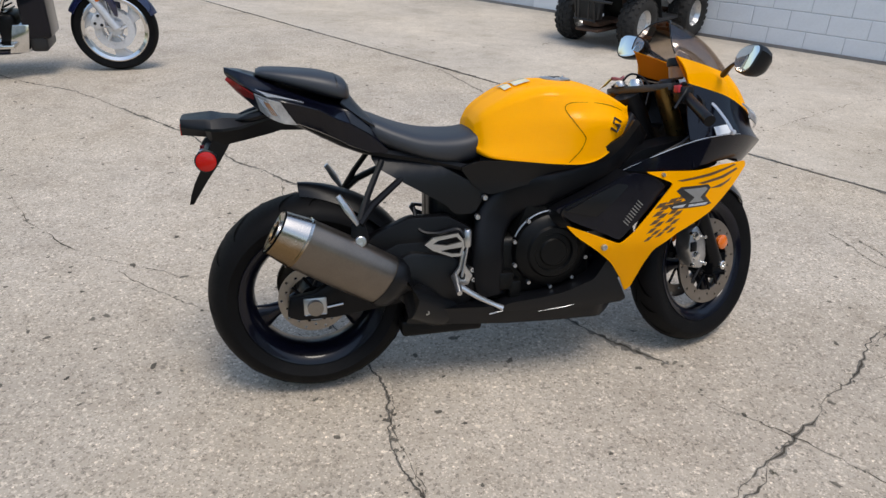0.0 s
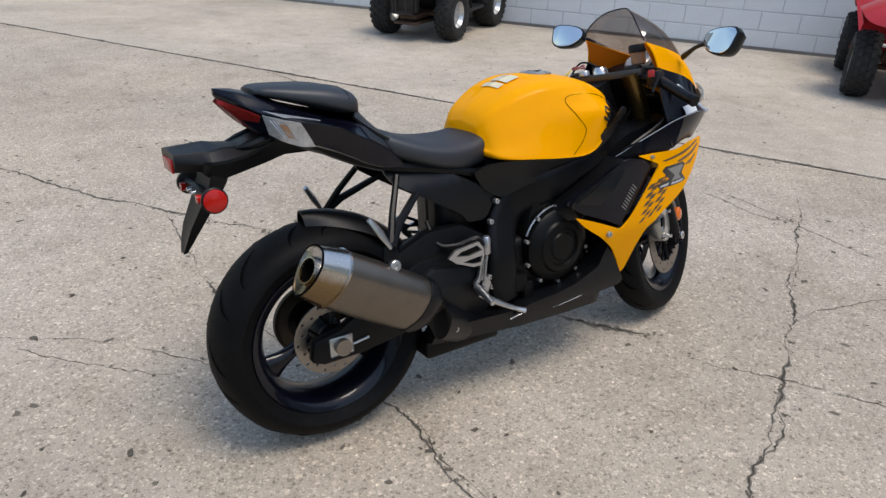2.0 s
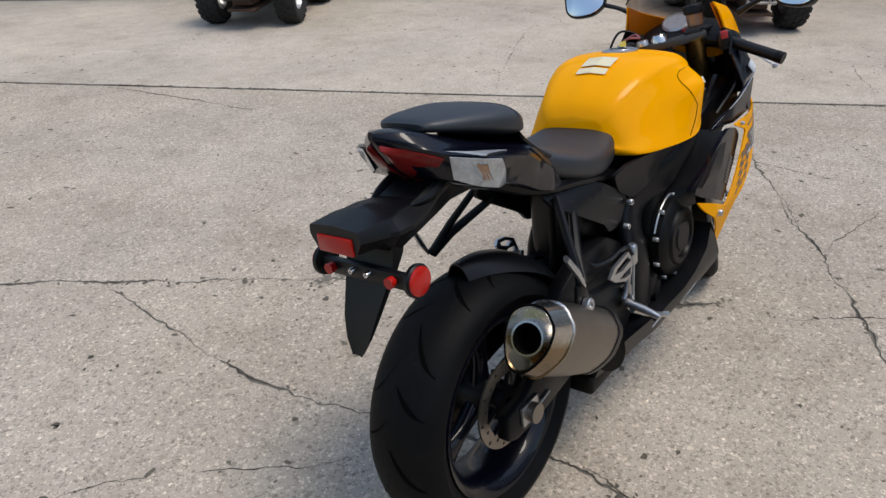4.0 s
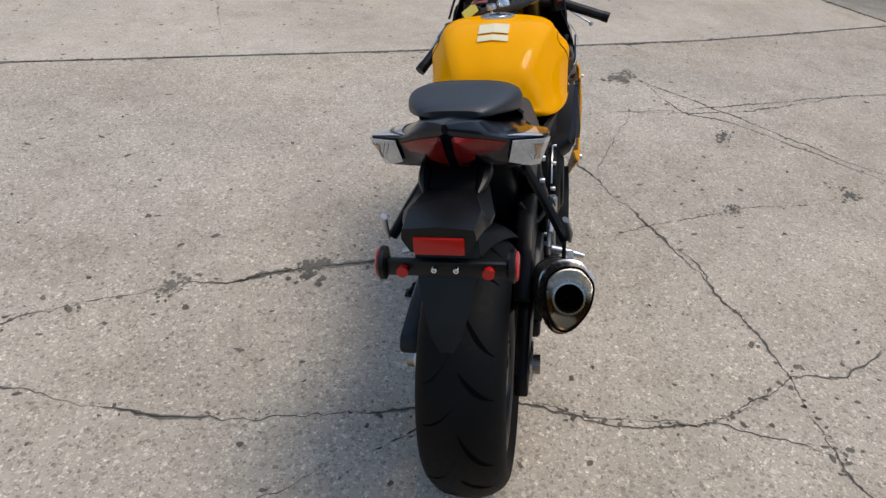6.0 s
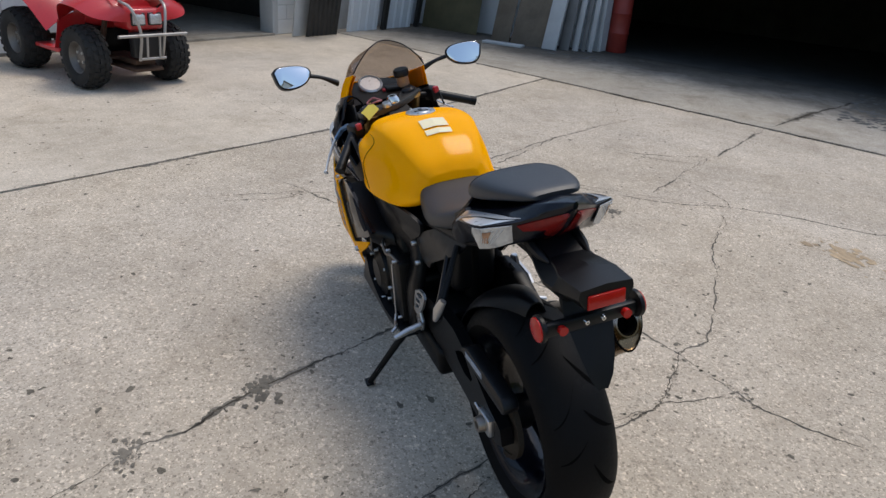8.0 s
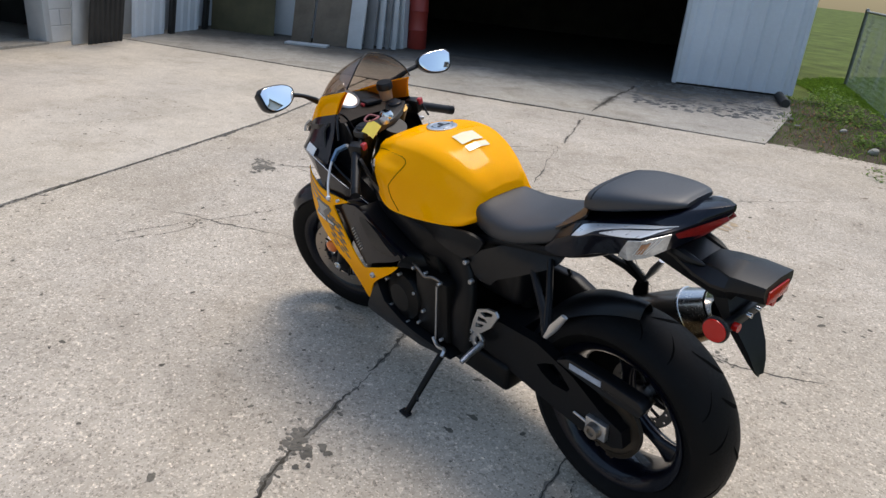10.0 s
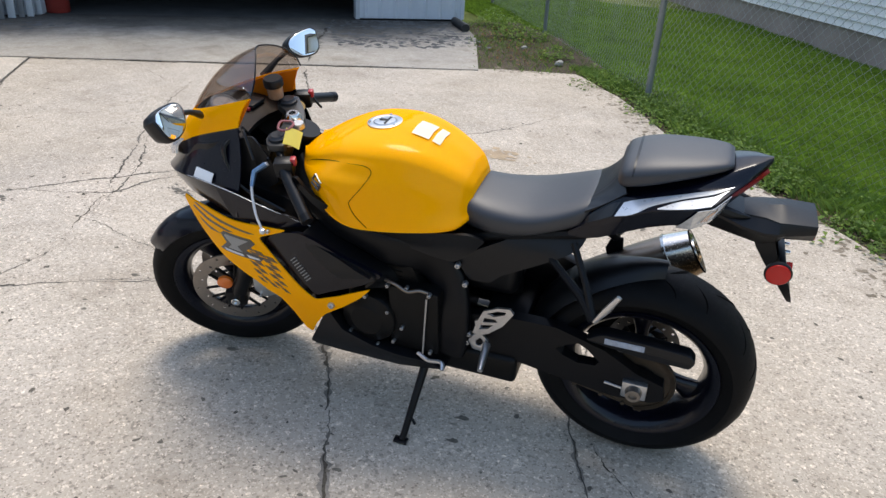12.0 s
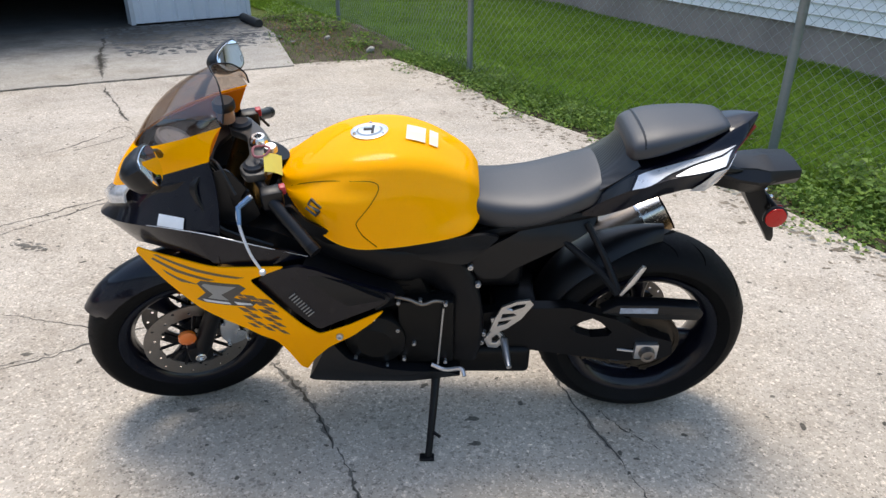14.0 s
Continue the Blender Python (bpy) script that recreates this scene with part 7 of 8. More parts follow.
M["grass"] = leaf_material("grass blades", (0.235, 0.385, 0.05), 0.5)
M["weed"] = leaf_material("weed leaves", (0.20, 0.32, 0.07), 0.5)
M["dry"] = leaf_material("dry leaves", (0.24, 0.16, 0.08))
rng = np.random.default_rng(7)


def inside(poly, x, y):
    res = np.zeros(len(x), bool)
    j = len(poly) - 1
    for i in range(len(poly)):
        xi, yi = poly[i]
        xj, yj = poly[j]
        hit = ((yi > y) != (yj > y)) & (x < (xj - xi) * (y - yi) / (yj - yi + 1e-12) + xi)
        res ^= hit
        j = i
    return res


def blades(name, poly, count, height, width, material, label, z0=-0.04, avoid=None, droop=0.5):
    xs, ys = [p[0] for p in poly], [p[1] for p in poly]
    x = rng.uniform(min(xs), max(xs), count * 3)
    y = rng.uniform(min(ys), max(ys), count * 3)
    ok = inside(poly, x, y)
    if avoid:
        for a in avoid:
            ok &= ~inside(a, x, y)
    x, y = x[ok][:count], y[ok][:count]
    n = len(x)
    a = rng.uniform(0, 2 * np.pi, n)
    tuft = 0.6 + 0.5 * np.sin(x * 2.1 + np.sin(y * 1.7)) * np.sin(y * 2.9 + 1.0)
    h = height * rng.uniform(0.4, 1.15, n) * (0.55 + 0.6 * np.clip(tuft, 0, 1))
    w = width * rng.uniform(0.6, 1.3, n)
    lean_a = rng.uniform(0, 2 * np.pi, n)
    ln = h * rng.uniform(0.1, droop * 1.6, n)
    verts = np.empty((n, 4, 3))
    verts[:, 0] = np.stack([x - w * np.cos(a), y - w * np.sin(a), np.full(n, z0)], 1)
    verts[:, 1] = np.stack([x + w * np.cos(a), y + w * np.sin(a), np.full(n, z0)], 1)
    verts[:, 2] = np.stack([x + w * 0.7 * np.cos(a) + ln * 0.4 * np.cos(lean_a), y + w * 0.7 * np.sin(a) + ln * 0.4 * np.sin(lean_a), z0 + h * 0.62], 1)
    verts[:, 3] = np.stack([x + ln * np.cos(lean_a), y + ln * np.sin(lean_a), z0 + h], 1)
    idx = np.arange(n)[:, None] * 4
    f1, f2 = idx + np.array([[0, 1, 2]]), idx + np.array([[0, 2, 3]])
    faces = np.concatenate([f1, f2], 0)
    return raw(name, verts.reshape(-1, 3).tolist(), faces.tolist(), material, None, "stuff", label, "grass")


LAWN = [(2.6, -3.9), (1.5, -2.95), (0.65, -1.95), (-0.25, -1.25), (-1.35, -0.25), (-1.9, 0.25), (-3.6, 1.6), (-5.2, 1.2), (-2.75, -3.6), (1.15, -8.55), (2.9, -10.8), (7.5, -11.0), (7.0, -7.6), (5.1, -6.2)]
blades("lawn_grass", LAWN, 300000, 0.070, 0.0036, M["grass"], "short green lawn grass blades", avoid=[SOIL], droop=1.3)
EDGE = [(2.6, -3.65), (1.5, -2.80), (0.65, -1.80), (-0.18, -1.12), (-1.25, -0.10), (-1.75, 0.42), (-3.3, 1.75), (-3.6, 1.2), (-2.0, -0.25), (-1.25, -0.85), (0.5, -2.3), (1.3, -3.2), (2.3, -4.1)]
blades("edge_grass", EDGE, 22000, 0.10, 0.0035, M["weed"], "taller unmown grass along the fence", droop=0.8)
blades("edge_grass", SOIL, 1800, 0.07, 0.003, M["weed"], "thin grass tufts in bare soil", z0=-0.02, droop=0.8)


def leaves(name, centres, count, spread, tall, size, material, label, z0=-0.03):
    """Many small folded leaves in clumps round given places."""
    verts, faces = [], []
    for cx, cy, k in centres:
        m = int(count * k)
        r = spread * k ** 0.5 * np.sqrt(rng.uniform(0, 1, m))
        t = rng.uniform(0, 2 * np.pi, m)
        for i in range(m):
            x, y = cx + r[i] * math.cos(t[i]), cy + r[i] * math.sin(t[i])
            z = z0 + tall * k * rng.uniform(0.05, 1.0) * (1 - 0.6 * (r[i] / (spread * k ** 0.5)) ** 2)
            s = size * rng.uniform(0.5, 1.3)
            a, tip = rng.uniform(0, 2 * np.pi), rng.uniform(-0.5, 0.7)
            d = np.array([math.cos(a) * math.cos(tip), math.sin(a) * math.cos(tip), math.sin(tip)])
            sd = np.array([-math.sin(a), math.cos(a), 0.0])
            p = np.array([x, y, z])
            n0 = len(verts)
            lift = np.array([0, 0, 0.25 * s])
            verts += [tuple(p), tuple(p + d * s * 0.5 + sd * s * 0.42 + lift), tuple(p + d * s), tuple(p + d * s * 0.5 - sd * s * 0.42 + lift), tuple(p + d * s * 0.5)]
            faces += [(n0, n0 + 4, n0 + 1), (n0 + 4, n0 + 2, n0 + 1), (n0, n0 + 3, n0 + 4), (n0 + 4, n0 + 3, n0 + 2)]
    return raw(name, verts, faces, material, None, "stuff", label, "weeds")


def along_edge(n, jitter, k0, k1):
    out = []
    pts = [(2.2, -3.5), (1.45, -2.85), (0.62, -1.85), (-0.2, -1.2), (-1.28, -0.15), (-1.75, 0.35), (-2.6, 1.15)]
    for _ in range(n):
        i = rng.integers(0, len(pts) - 1)
        t = rng.uniform()
        x = pts[i][0] + (pts[i + 1][0] - pts[i][0]) * t + rng.normal() * jitter
        y = pts[i][1] + (pts[i + 1][1] - pts[i][1]) * t + rng.normal() * jitter - 0.06
        out.append((x, y, rng.uniform(k0, k1)))
    return out


leaves("weeds", along_edge(230, 0.13, 0.3, 1.0), 70, 0.16, 0.15, 0.032, M["weed"], "low broad-leaved weeds along the slab edge")
leaves("weeds", [(-1.75, -0.10, 1.0), (-1.95, -0.35, 1.0), (-1.60, -0.45, 0.8), (-2.1, 0.1, 1.0)], 420, 0.22, 0.34, 0.045, M["weed"], "bushy light green weeds by the fence post")
leaves("leaf_litter", along_edge(90, 0.20, 0.2, 0.8), 18, 0.22, 0.03, 0.035, M["dry"], "dry brown fallen leaves")
leaves("leaf_litter", [(3.2 + 0.5 * i * 0.5, -3.7 - 0.5 * i * 0.6, 1.0) for i in range(7)], 60, 0.45, 0.03, 0.04, M["dry"], "dry brown fallen leaves", -0.018)
leaves("weeds", [(5.0, -5.9, 1.0), (4.6, -5.7, 0.8), (3.9, -5.2, 0.7), (3.0, -4.1, 0.6), (4.2, -5.0, 0.6)], 260, 0.28, 0.30, 0.05, M["weed"], "weeds at the garage corner", -0.03)
for k, (x, y, r) in enumerate(((2.75, -3.75, 0.055), (3.6, -4.4, 0.04), (2.2, -3.6, 0.03))):
    st = thing("stone", pose(x, y, -0.02 + r * 0.5, 10 * k, 20, 30 * k), "pale rounded field stone on the soil", "stone", "stones")
    bm = bmesh.new()
    bmesh.ops.create_icosphere(bm, subdivisions=3, radius=r)
    for v in bm.verts:
        v.co *= 1 + 0.25 * noise.noise(v.co * 14 + Vector((k, 0, 0)))
        v.co.z *= 0.7
    part("stone", bm, M["rock"], st, smooth=60)


# ---- quad bikes ----
M["atv_red"] = mat("red plastic fender", (0.50, 0.018, 0.022), 0.35, var=0.1, coat=0.5, wear=((0.35, 0.03, 0.03), 0.66))
M["atv_black"] = mat("black quad plastic", (0.014, 0.014, 0.015), 0.45, var=0.2)
M["knobby"] = mat("dusty knobby rubber", (0.022, 0.021, 0.020), 0.9, var=0.3, big=9, fine=60, bump=0.3, wear=((0.09, 0.08, 0.065), 0.66))
M["rim_grey"] = mat("grey steel rim", (0.22, 0.20, 0.18), 0.5, 0.6, var=0.25)
M["rim_silver"] = mat("silver rim", (0.60, 0.60, 0.60), 0.3, 0.8, var=0.1)
M["rusty"] = mat("rusty frame steel", (0.10, 0.055, 0.035), 0.8, 0.2, var=0.4)
M["tube_grey"] = mat("worn bumper tube", (0.50, 0.47, 0.44), 0.45, 0.5, var=0.2, wear=((0.24, 0.14, 0.09), 0.62))


def quad_wheel(quad, name, centre, r, w, rim_material, face):
    """A fat knobby wheel with its axle along y; face: the side that shows its rim."""
    c = Vector(centre)
    e = new(name)
    e.parent = quad
    hw = w / 2
    prof = [(r * 0.50, -hw * 0.78), (r * 0.62, -hw * 0.98), (r * 0.84, -hw), (r * 0.94, -hw * 0.82), (r * 0.965, -hw * 0.4), (r * 0.965, hw * 0.4), (r * 0.94, hw * 0.82), (r * 0.84, hw), (r * 0.62, hw * 0.98), (r * 0.50, hw * 0.78)]
    part("tyre", lathe(prof, 40, "y", True, centre=c), M["knobby"], e, "dusty black knobby tyre", 50)
    bm = bmesh.new()
    rows = 22
    for k in range(rows):
        for j, (y, rr) in enumerate(((-0.86, 0.90), (-0.45, 0.965), (0.0, 0.97), (0.45, 0.965), (0.86, 0.90))):
            a = 2 * math.pi * (k + 0.5 * (j % 2)) / rows
            m = Matrix.Translation(c) @ Matrix.Rotation(-a, 4, "Y") @ Matrix.Translation((r * rr, y * hw, 0)) @ Matrix.Rotation(radians(25 * y / 0.86), 4, "Y" if 0 else "Z")
            made = bmesh.ops.create_cube(bm, size=1)["verts"]
            for v in made:
                v.co = m @ Vector((v.co.x * 0.022, v.co.y * w * 0.15, v.co.z * r * 0.16))
    part("tread", bm, M["knobby"], e, "square tread knobs")
    rim = part("rim", lathe([(r * 0.50, -hw * 0.80), (r * 0.53, -hw * 0.74), (r * 0.46, -hw * 0.5), (r * 0.42, hw * 0.1), (r * 0.46, hw * 0.5), (r * 0.53, hw * 0.74), (r * 0.50, hw * 0.80), (r * 0.42, hw * 0.45), (r * 0.36, hw * 0.0), (r * 0.42, -hw * 0.45)], 32, "y", True, centre=c), rim_material, e, "", 40)
    part("wheel_disc", lathe([(0, -0.012), (r * 0.12, -0.02), (r * 0.20, -0.010), (r * 0.40, 0.0), (r * 0.40, 0.010), (0, 0.010)], 28, "y", centre=c + Vector((0, face * hw * 0.30, 0))), rim_material, rim, "", 40)
    for k in range(4):
        a = radians(45 + 90 * k)
        part("lug_nut", lathe([(0, 0.012), (0.010, 0.012), (0.012, -0.012), (0, -0.012)], 8, "y", centre=c + Vector((r * 0.2 * math.cos(a), face * (hw * 0.30 + 0.012), r * 0.2 * math.sin(a)))), M["rim_silver"], rim, "", 40)
    return e


def quad_bike(m, label, paint, rim_material, bumper):
    """A quad bike, front towards +x, front axle over the origin."""
    q4 = thing("quad_bike", m, label, "quad bike")
    rf, rr = 0.275, 0.285
    for s in BOTH:
        quad_wheel(q4, "front_wheel", (0, s * 0.395, rf), rf, 0.20, rim_material, s)
        quad_wheel(q4, "rear_wheel", (-1.16, s * 0.385, rr), rr, 0.25, rim_material, s)
        fender = [(0.38, s * 0.10, 0.60), (0.30, s * 0.42, 0.64), (0.10, s * 0.52, 0.72), (-0.18, s * 0.50, 0.70), (-0.36, s * 0.42, 0.52)]
        inner = [(0.40, s * 0.05, 0.68), (0.30, s * 0.20, 0.76), (0.08, s * 0.22, 0.84), (-0.15, s * 0.22, 0.82), (-0.38, s * 0.20, 0.66)]
        part("front_fender", sheet(fender, inner, 20, 8, 0.02, 0.006, (0, 0, 1)), paint, q4, "", 50)
        rear_f = [(-0.62, s * 0.42, 0.42), (-0.85, s * 0.50, 0.68), (-1.15, s * 0.54, 0.76), (-1.45, s * 0.50, 0.70), (-1.62, s * 0.44, 0.56)]
        rear_i = [(-0.60, s * 0.18, 0.55), (-0.85, s * 0.20, 0.78), (-1.15, s * 0.20, 0.84), (-1.45, s * 0.18, 0.80), (-1.62, s * 0.15, 0.66)]
        part("rear_fender", sheet(rear_f, rear_i, 20, 8, 0.02, 0.006, (0, 0, 1)), paint, q4, "", 50)
        part("foot_well", box(-0.80, -0.34, s * 0.18 if s > 0 else -0.46, 0.46 if s > 0 else s * 0.18, 0.26, 0.30, 0.012), paint, q4, "", 40)
        part("leg_shield", sheet([(-0.30, s * 0.20, 0.66), (-0.34, s * 0.44, 0.56)], [(-0.40, s * 0.20, 0.30), (-0.42, s * 0.46, 0.30)], 8, 6, 0.01, 0.006, (1, 0, 0)), paint, q4, "", 40)
        part("a_arm", rod((0.06, s * 0.12, 0.26), (0.0, s * 0.32, 0.26), 0.016, 8), M["rusty"], q4, "", 40)
        part("a_arm", rod((-0.10, s * 0.12, 0.27), (0.0, s * 0.32, 0.27), 0.016, 8), M["rusty"], q4, "", 40)
        part("shock", rod((0.02, s * 0.26, 0.30), (-0.02, s * 0.16, 0.62), 0.026, 10), M["rusty"], q4, "", 40)
        lamp = part("headlamp", box(0.365, 0.400, s * 0.080 - 0.058, s * 0.080 + 0.058, 0.585, 0.675, 0.015), M["clear_lens"], q4, "clear rectangular headlamp", 40)
        part("bezel", box(0.34, 0.385, s * 0.080 - 0.068, s * 0.080 + 0.068, 0.575, 0.685, 0.012), M["atv_black"], lamp, "", 40)
        part("handlebar", tube([(-0.22, 0.0, 0.92), (-0.24, s * 0.14, 0.99), (-0.34, s * 0.38, 1.01)], 0.013, 8, 10), M["atv_black"], q4, "", 40)
        part("guard_upright", tube([(0.40, s * 0.11, 0.28), (0.46, s * 0.115, 0.52), (0.42, s * 0.16, 0.72), (0.30, s * 0.20, 0.78)], 0.013, 8, 14), bumper, q4, "", 40)
        part("guard_post", rod((0.445, s * 0.06, 0.30), (0.465, s * 0.06, 0.505), 0.010, 8), bumper, q4, "", 40)
    part("guard_bar", rod((0.47, -0.33, 0.505), (0.47, 0.33, 0.505), 0.014, 10), bumper, q4, "bare metal front bumper bar", 40)
    part("guard_bar", rod((0.44, -0.12, 0.30), (0.44, 0.12, 0.30), 0.012, 10), bumper, q4, "", 40)
    part("front_rack", tube([(0.33, -0.25, 0.80), (0.34, 0.25, 0.80), (-0.05, 0.28, 0.86), (-0.05, -0.28, 0.86), (0.33, -0.25, 0.80)], 0.010, 8), bumper, q4, "", 40)
    part("nose", box(0.10, 0.37, -0.17, 0.17, 0.53, 0.72, 0.04, 3), paint, q4, "", 40)
    part("grille", box(0.30, 0.39, -0.15, 0.15, 0.30, 0.52, 0.02), M["atv_black"], q4, "", 40)
    part("body", loft(sections([(0.20, 0.16, 0.55, 0.78), (-0.10, 0.17, 0.50, 0.86), (-0.35, 0.16, 0.45, 0.84), (-0.60, 0.16, 0.45, 0.78)], steps=14)), paint, q4, "", 50)
    part("seat", loft(sections([(-0.38, 0.12, 0.72, 0.83), (-0.60, 0.15, 0.70, 0.82), (-1.00, 0.17, 0.72, 0.84), (-1.30, 0.16, 0.74, 0.86)], steps=14, square=3)), M["seat"], q4, "black quad seat", 50)
    part("engine", box(-0.75, -0.20, -0.16, 0.16, 0.20, 0.50, 0.03), M["engine"], q4, "", 40)
    part("skid_plate", box(-0.9, 0.36, -0.14, 0.14, 0.17, 0.20, 0.01), M["rusty"], q4, "", 40)
    part("rear_axle", rod((-1.16, -0.30, 0.285), (-1.16, 0.30, 0.285), 0.028, 10), M["rusty"], q4, "", 40)
    part("steering_column", rod((0.0, 0, 0.50), (-0.22, 0, 0.92), 0.02, 8), M["atv_black"], q4, "", 40)
    part("chassis_rail", box(-1.2, 0.3, -0.10, 0.10, 0.22, 0.27, 0.01), M["rusty"], q4, "", 40)
    return q4


quad_bike(pose(4.93, 4.73, 0.002, 0, 0, 228), "faded red quad bike with a bare metal front guard", M["atv_red"], M["rim_grey"], M["tube_grey"])
quad_bike(pose(1.52, 8.05, 0.002, 0, 0, 229), "black quad bike with silver wheels by the block wall", M["atv_black"], M["rim_silver"], M["atv_black"])

# ---- cruiser ----
M["deep_blue"] = mat("deep blue lacquer", (0.008, 0.012, 0.05), 0.25, var=0.1, coat=1.0)
cruiser = thing("cruiser_motorcycle", pose(-2.95, 5.98, 0, 0, 0, 20), "dark blue chromed cruiser motorcycle on the concrete", "motorcycle")
cw = new("front_wheel")
cw.parent = cruiser
R_C = 0.34
part("tyre", lathe([(R_C - 0.085, -0.05), (R_C - 0.03, -0.065), (R_C - 0.008, -0.04), (R_C, 0), (R_C - 0.008, 0.04), (R_C - 0.03, 0.065), (R_C - 0.085, 0.05)], 56, "y", True, centre=(0, 0, R_C)), M["rubber"], cw, "black tyre", 40)
part("rim", lathe([(R_C - 0.075, -0.052), (R_C - 0.085, -0.058), (R_C - 0.11, -0.045), (R_C - 0.11, 0.045), (R_C - 0.085, 0.058), (R_C - 0.075, 0.052)], 56, "y", True, centre=(0, 0, R_C)), M["chrome"], cw, "bright chromed rim", 40)
for k in range(3):
    a = 2 * math.pi * k / 3 + 0.5
    blade = [(r * math.cos(a + w), R_C + r * math.sin(a + w)) for r, w in ((0.05, -0.75), (0.12, -0.36), (0.18, -0.18), (R_C - 0.105, -0.10), (R_C - 0.102, 0.22), (R_C - 0.105, 0.52), (0.18, 0.34), (0.12, 0.28), (0.05, 0.62))]
    part("spoke", plate(blade, -0.022, 0.022, 0.006), M["cast_white"], cw, "broad pale cast spoke", 30)
part("hub", lathe([(0, -0.06), (0.05, -0.06), (0.065, -0.03), (0.065, 0.03), (0.05, 0.06), (0, 0.06)], 28, "y", centre=(0, 0, R_C)), M["cast_white"], cw, "", 40)
for s in BOTH:
    y = s * 0.066
    ring = [[(0.100 * math.cos(b), R_C + 0.100 * math.sin(b)) for b in np.linspace(0, 2 * math.pi, 28, endpoint=False)]]
    for k in range(18):
        b0, rr = 2 * math.pi * k / 18, 0.118 if k % 2 else 0.140
        ring.append([(rr * math.cos(b0) + 0.006 * math.cos(b), R_C + rr * math.sin(b0) + 0.006 * math.sin(b)) for b in np.linspace(0, 2 * math.pi, 6, endpoint=False)])
    part("brake_disc", plate([(0.158 * math.cos(b), R_C + 0.158 * math.sin(b)) for b in np.linspace(0, 2 * math.pi, 40, endpoint=False)], y - 0.002, y + 0.002, 0, ring), M["cast_white"], cw, "bright drilled brake disc")
    for k in range(5):
        b0 = 2 * math.pi * k / 5
        part("carrier_arm", rod((0.04 * math.cos(b0), y, R_C + 0.04 * math.sin(b0)), (0.105 * math.cos(b0 + 0.3), y, R_C + 0.105 * math.sin(b0 + 0.3)), 0.010, 8), M["cast_white"], cw, "", 40)
    part("fork_leg", rod((-0.10, s * 0.105, R_C + 0.215), (-0.38, s * 0.105, 1.02), 0.024, 14), M["chrome"], cruiser, "polished fork leg", 40)
    part("fork_slider", rod((0.02, s * 0.105, R_C + 0.017), (-0.17, s * 0.105, R_C + 0.332), 0.034, 16), M["cast_white"], cruiser, "pale lower fork slider", 40)
    caliper = part("caliper", plate(smooth_outline([(-0.060, R_C + 0.03), (-0.055, R_C + 0.13), (-0.085, R_C + 0.165), (-0.150, R_C + 0.120), (-0.175, R_C + 0.045), (-0.140, R_C + 0.015)]), 0.052 if s > 0 else -0.118, 0.118 if s > 0 else -0.052, 0.010), M["cast_white"], cruiser, "pale alloy brake caliper", 40)
    for x, z in ((-0.085, 0.05), (-0.135, 0.065), (-0.105, 0.125)):
        bolt((x, s * 0.120, R_C + z), 0.012, (0, s, 0), M["dial"], parent=caliper)
    part("fender_side", plate(smooth_outline([(-0.19, R_C + 0.36), (0.0, R_C + 0.372), (0.055, R_C + 0.20), (0.052, R_C + 0.115), (0.025, R_C + 0.125), (-0.015, R_C + 0.24), (-0.15, R_C + 0.285)]), 0.138 if s > 0 else -0.146, 0.146 if s > 0 else -0.138, 0.003), M["deep_blue"], cruiser, "dark blue fender side", 30)
    part("fender_stay", rod((0.0, s * 0.085, R_C + 0.02), (-0.04, s * 0.085, R_C + 0.33), 0.010, 8), M["chrome"], cruiser, "", 40)
    part("fork_reflector", lathe([(0, 0.008), (0.022, 0.006), (0.024, -0.006), (0, -0.006)], 20, "y", centre=(-0.09, s * 0.130, 0.60)), M["amber"], cruiser, "", 40)
rings = []
for k in range(22):
    a = radians(20 + 135 * k / 21)
    rings.append([((R_C + 0.03 - 0.05 * abs(v) ** 2.2) * math.cos(a), 0.082 * v, R_C + (R_C + 0.03 - 0.05 * abs(v) ** 2.2) * math.sin(a)) for v in np.linspace(-1, 1, 11)])
bm = loft(rings, caps=False, closed=False)
bmesh.ops.recalc_face_normals(bm, faces=bm.faces)
bmesh.ops.solidify(bm, geom=bm.faces[:], thickness=0.004)
part("front_fender", bm, M["deep_blue"], cruiser, "dark blue front fender", 50)
part("frame_downtube", tube([(-0.42, 0, 0.95), (-0.50, 0, 0.60), (-0.60, 0, 0.25), (-0.95, 0, 0.18), (-1.5, 0, 0.22)], 0.035, 10, 20), M["deep_blue"], cruiser, "", 40)
part("radiator_shroud", box(-0.66, -0.46, -0.20, 0.20, 0.30, 0.90, 0.03, 3), M["gloss_black"], cruiser, "blue-black radiator shroud", 40)
part("chin_plate", plate([(-0.78, 0.20), (-0.64, 0.205), (-0.60, 0.42), (-0.72, 0.42)], -0.215, 0.215, 0.006), M["chrome"], cruiser, "chromed chin plate", 30)
part("chin_cowl", box(-0.63, -0.50, -0.19, 0.19, 0.20, 0.34, 0.03, 3), M["atv_black"], cruiser, "", 40)
ce = part("engine", box(-1.15, -0.70, -0.17, 0.17, 0.20, 0.50, 0.05, 3), M["engine"], cruiser, "black V-twin engine with bright covers", 40)
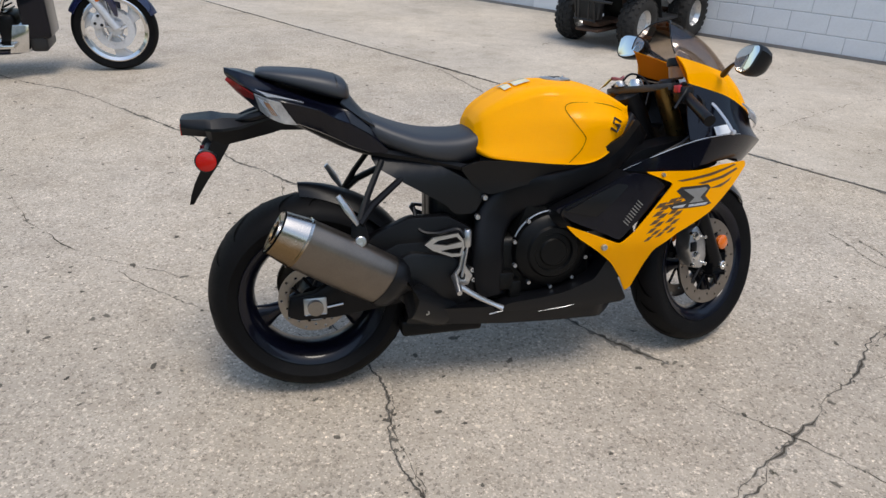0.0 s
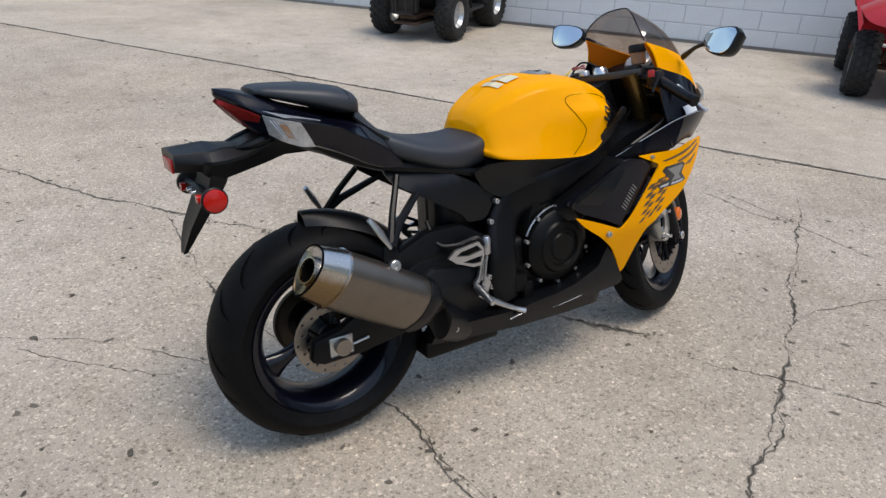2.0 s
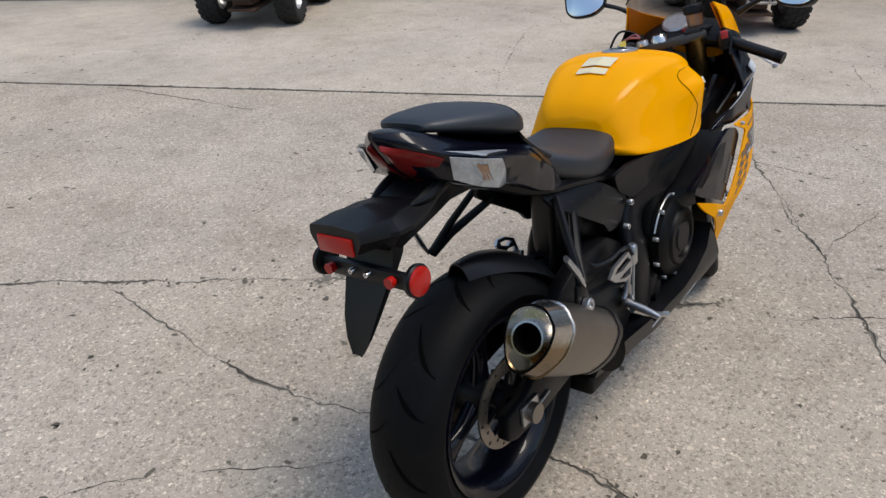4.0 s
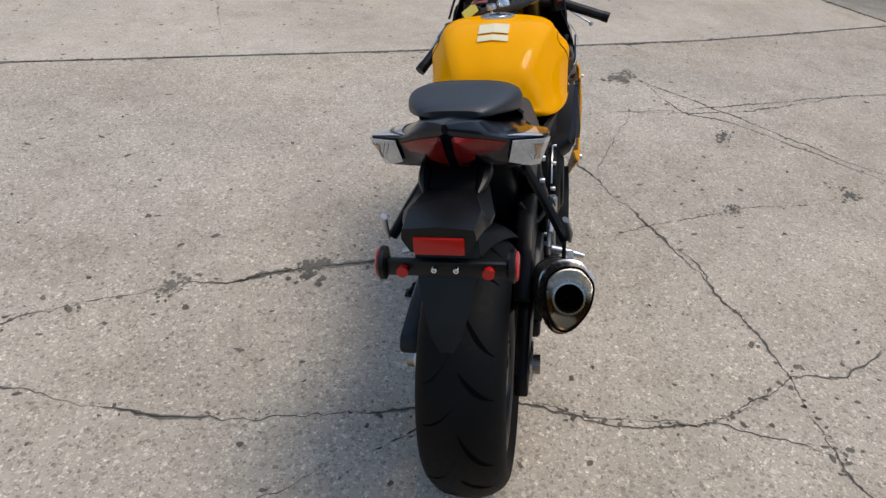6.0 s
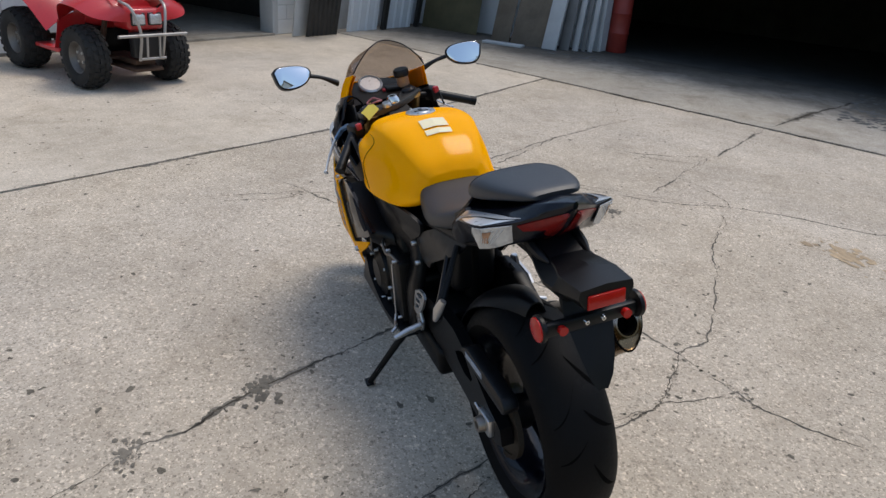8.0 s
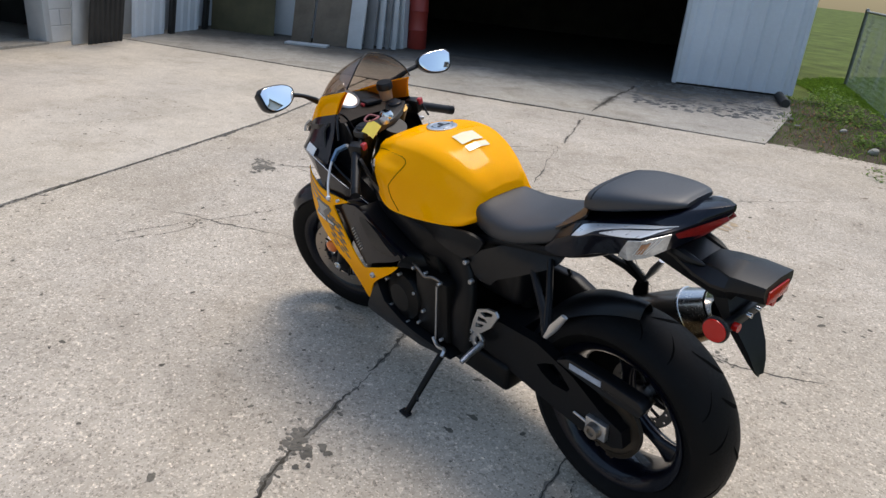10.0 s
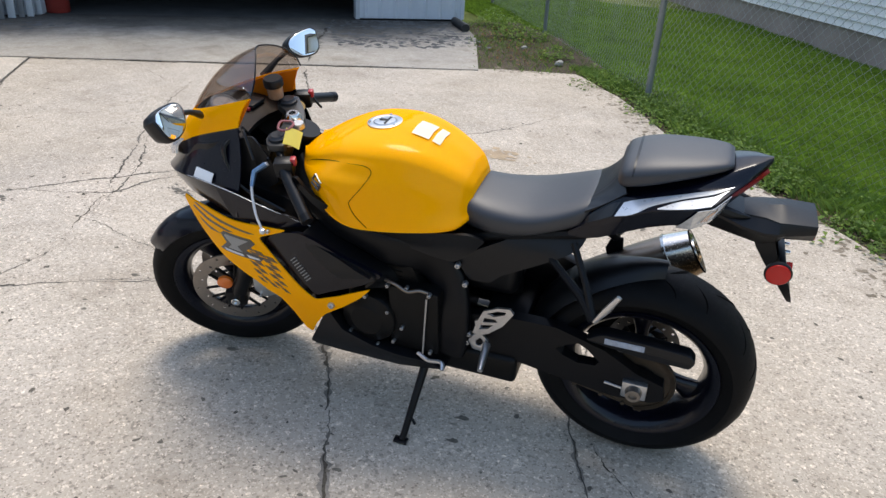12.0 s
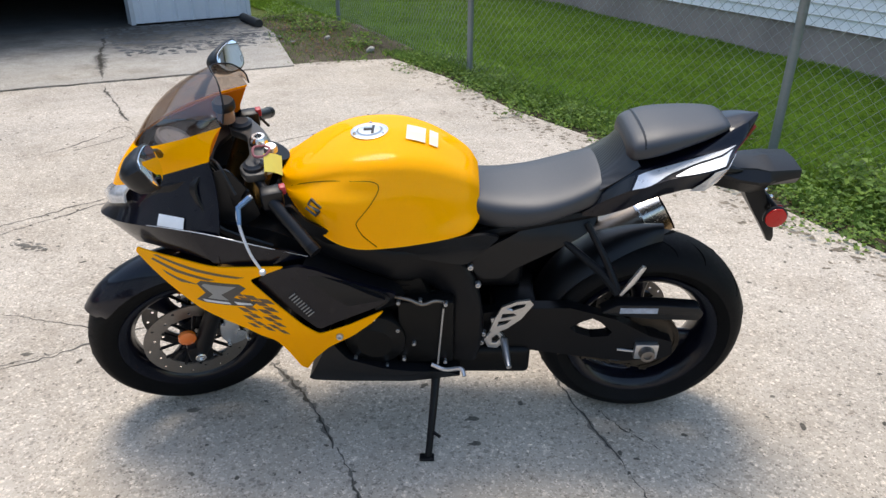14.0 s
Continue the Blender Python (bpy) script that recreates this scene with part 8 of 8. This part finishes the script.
for ang, x in ((-24, -0.82), (26, -1.04)):
    cm = Matrix.Translation((x, 0, 0.50)) @ Matrix.Rotation(radians(ang), 4, "Y")
    for k in range(9):
        part("fin", lathe([(0.0, 0.0), (0.105, 0.0), (0.105, 0.010), (0.0, 0.010)], 24, "z", centre=(0, 0, 0.03 * k - 0.02)), M["engine"] if k % 2 else M["alloy"], ce, "", 40, cm)
    part("rocker_cover", lathe([(0.10, 0.24), (0.10, 0.29), (0.07, 0.32), (0, 0.32)], 24, "z"), M["chrome"], ce, "", 40, cm)
for s in BOTH:
    part("crankcase_cover", lathe([(0, s * 0.22), (0.08, s * 0.21), (0.11, s * 0.19), (0.115, s * 0.15)], 28, "y", centre=(-0.93, 0, 0.33)), M["chrome"], ce, "", 40)
part("exhaust_pipe", tube([(-0.70, -0.17, 0.74), (-0.78, -0.21, 0.56), (-0.90, -0.24, 0.36), (-1.10, -0.25, 0.26), (-1.9, -0.24, 0.26)], [0.026, 0.028, 0.028, 0.03, 0.045], 12, 30), M["chrome"], cruiser, "chromed exhaust pipe", 40)
part("foot_board", box(-1.02, -0.72, 0.20, 0.30, 0.25, 0.28, 0.008), M["chrome"], cruiser, "", 40)
part("foot_board", box(-1.02, -0.72, -0.30, -0.20, 0.25, 0.28, 0.008), M["chrome"], cruiser, "", 40)
part("fuel_tank", loft(sections([(-0.45, 0.06, 0.80, 0.90), (-0.60, 0.15, 0.74, 0.98), (-0.90, 0.17, 0.74, 0.98), (-1.20, 0.08, 0.76, 0.86)], steps=16)), M["deep_blue"], cruiser, "dark blue teardrop tank", 50)
part("seat", loft(sections([(-1.15, 0.12, 0.66, 0.78), (-1.40, 0.17, 0.62, 0.74), (-1.80, 0.12, 0.70, 0.82)], steps=12, square=3)), M["seat"], cruiser, "", 50)
part("rear_tyre", lathe([(0.19, -0.07), (0.30, -0.085), (0.32, 0), (0.30, 0.085), (0.19, 0.07)], 40, "y", True, centre=(-1.68, 0, 0.32)), M["rubber"], cruiser, "", 40)
part("rear_rim", lathe([(0, -0.05), (0.19, -0.07), (0.19, 0.07), (0, 0.05)], 32, "y", centre=(-1.68, 0, 0.32)), M["chrome"], cruiser, "", 40)
part("handlebar", tube([(-0.75, -0.42, 1.10), (-0.60, -0.36, 1.12), (-0.42, -0.12, 1.04), (-0.42, 0.12, 1.04), (-0.60, 0.36, 1.12), (-0.75, 0.42, 1.10)], 0.014, 10, 30), M["chrome"], cruiser, "", 40)
part("headlamp", lathe([(0, 0.06), (0.075, 0.05), (0.09, 0.02), (0.08, -0.06), (0.03, -0.12), (0, -0.12)], 28, "x", centre=(-0.28, 0, 0.88)), M["chrome"], cruiser, "", 40)

# ---- pieces: painted blocks of the workshop wall ----
BL, BH = 0.405, 0.203
meshes = {}


def block_mesh(length):
    key = round(length, 3)
    if key not in meshes:
        bm = box(0.005, length - 0.005, -0.006, 0.05, 0.005, BH - 0.005, 0.004, 1)
        bmesh.ops.recalc_face_normals(bm, faces=bm.faces)
        data = bpy.data.meshes.new("block")
        bm.to_mesh(data)
        bm.free()
        data.materials.append(M["block"])
        meshes[key] = data
    return meshes[key]


rest_v, rest_f = [], []
for row in range(int(TOP / BH)):
    z = 0.006 + row * BH
    for a0, b0 in ((-0.81 * 3, DOOR_A - 0.08), (DOOR_B + 0.08, 8.9)):
        k = a0 - (BL / 2 if row % 2 else 0)
        while k < b0:
            s0, s1 = max(k, a0), min(k + BL, b0)
            if s1 - s0 > 0.06:
                p = on_wall(s0)
                if row < 6 and s0 > -0.9:
                    ob = new("block", block_mesh(s1 - s0))
                    ob.parent = wall_north
                    ob.matrix_world = pose(p.x, p.y, z, 0, 0, wall_ang)
                else:
                    mm = pose(p.x, p.y, z, 0, 0, wall_ang)
                    n0 = len(rest_v)
                    for x in (0.005, s1 - s0 - 0.005):
                        for y in (-0.006, 0.05):
                            for zz in (0.005, BH - 0.005):
                                rest_v.append(tuple(mm @ Vector((x, y, zz))))
                    rest_f += [tuple(n0 + i for i in f) for f in ((0, 1, 5, 4), (0, 2, 3, 1), (4, 5, 7, 6), (1, 3, 7, 5), (0, 4, 6, 2))]
            k += BL
raw("block_courses", rest_v, rest_f, M["block"], wall_north, "stuff", "upper courses of painted blocks")
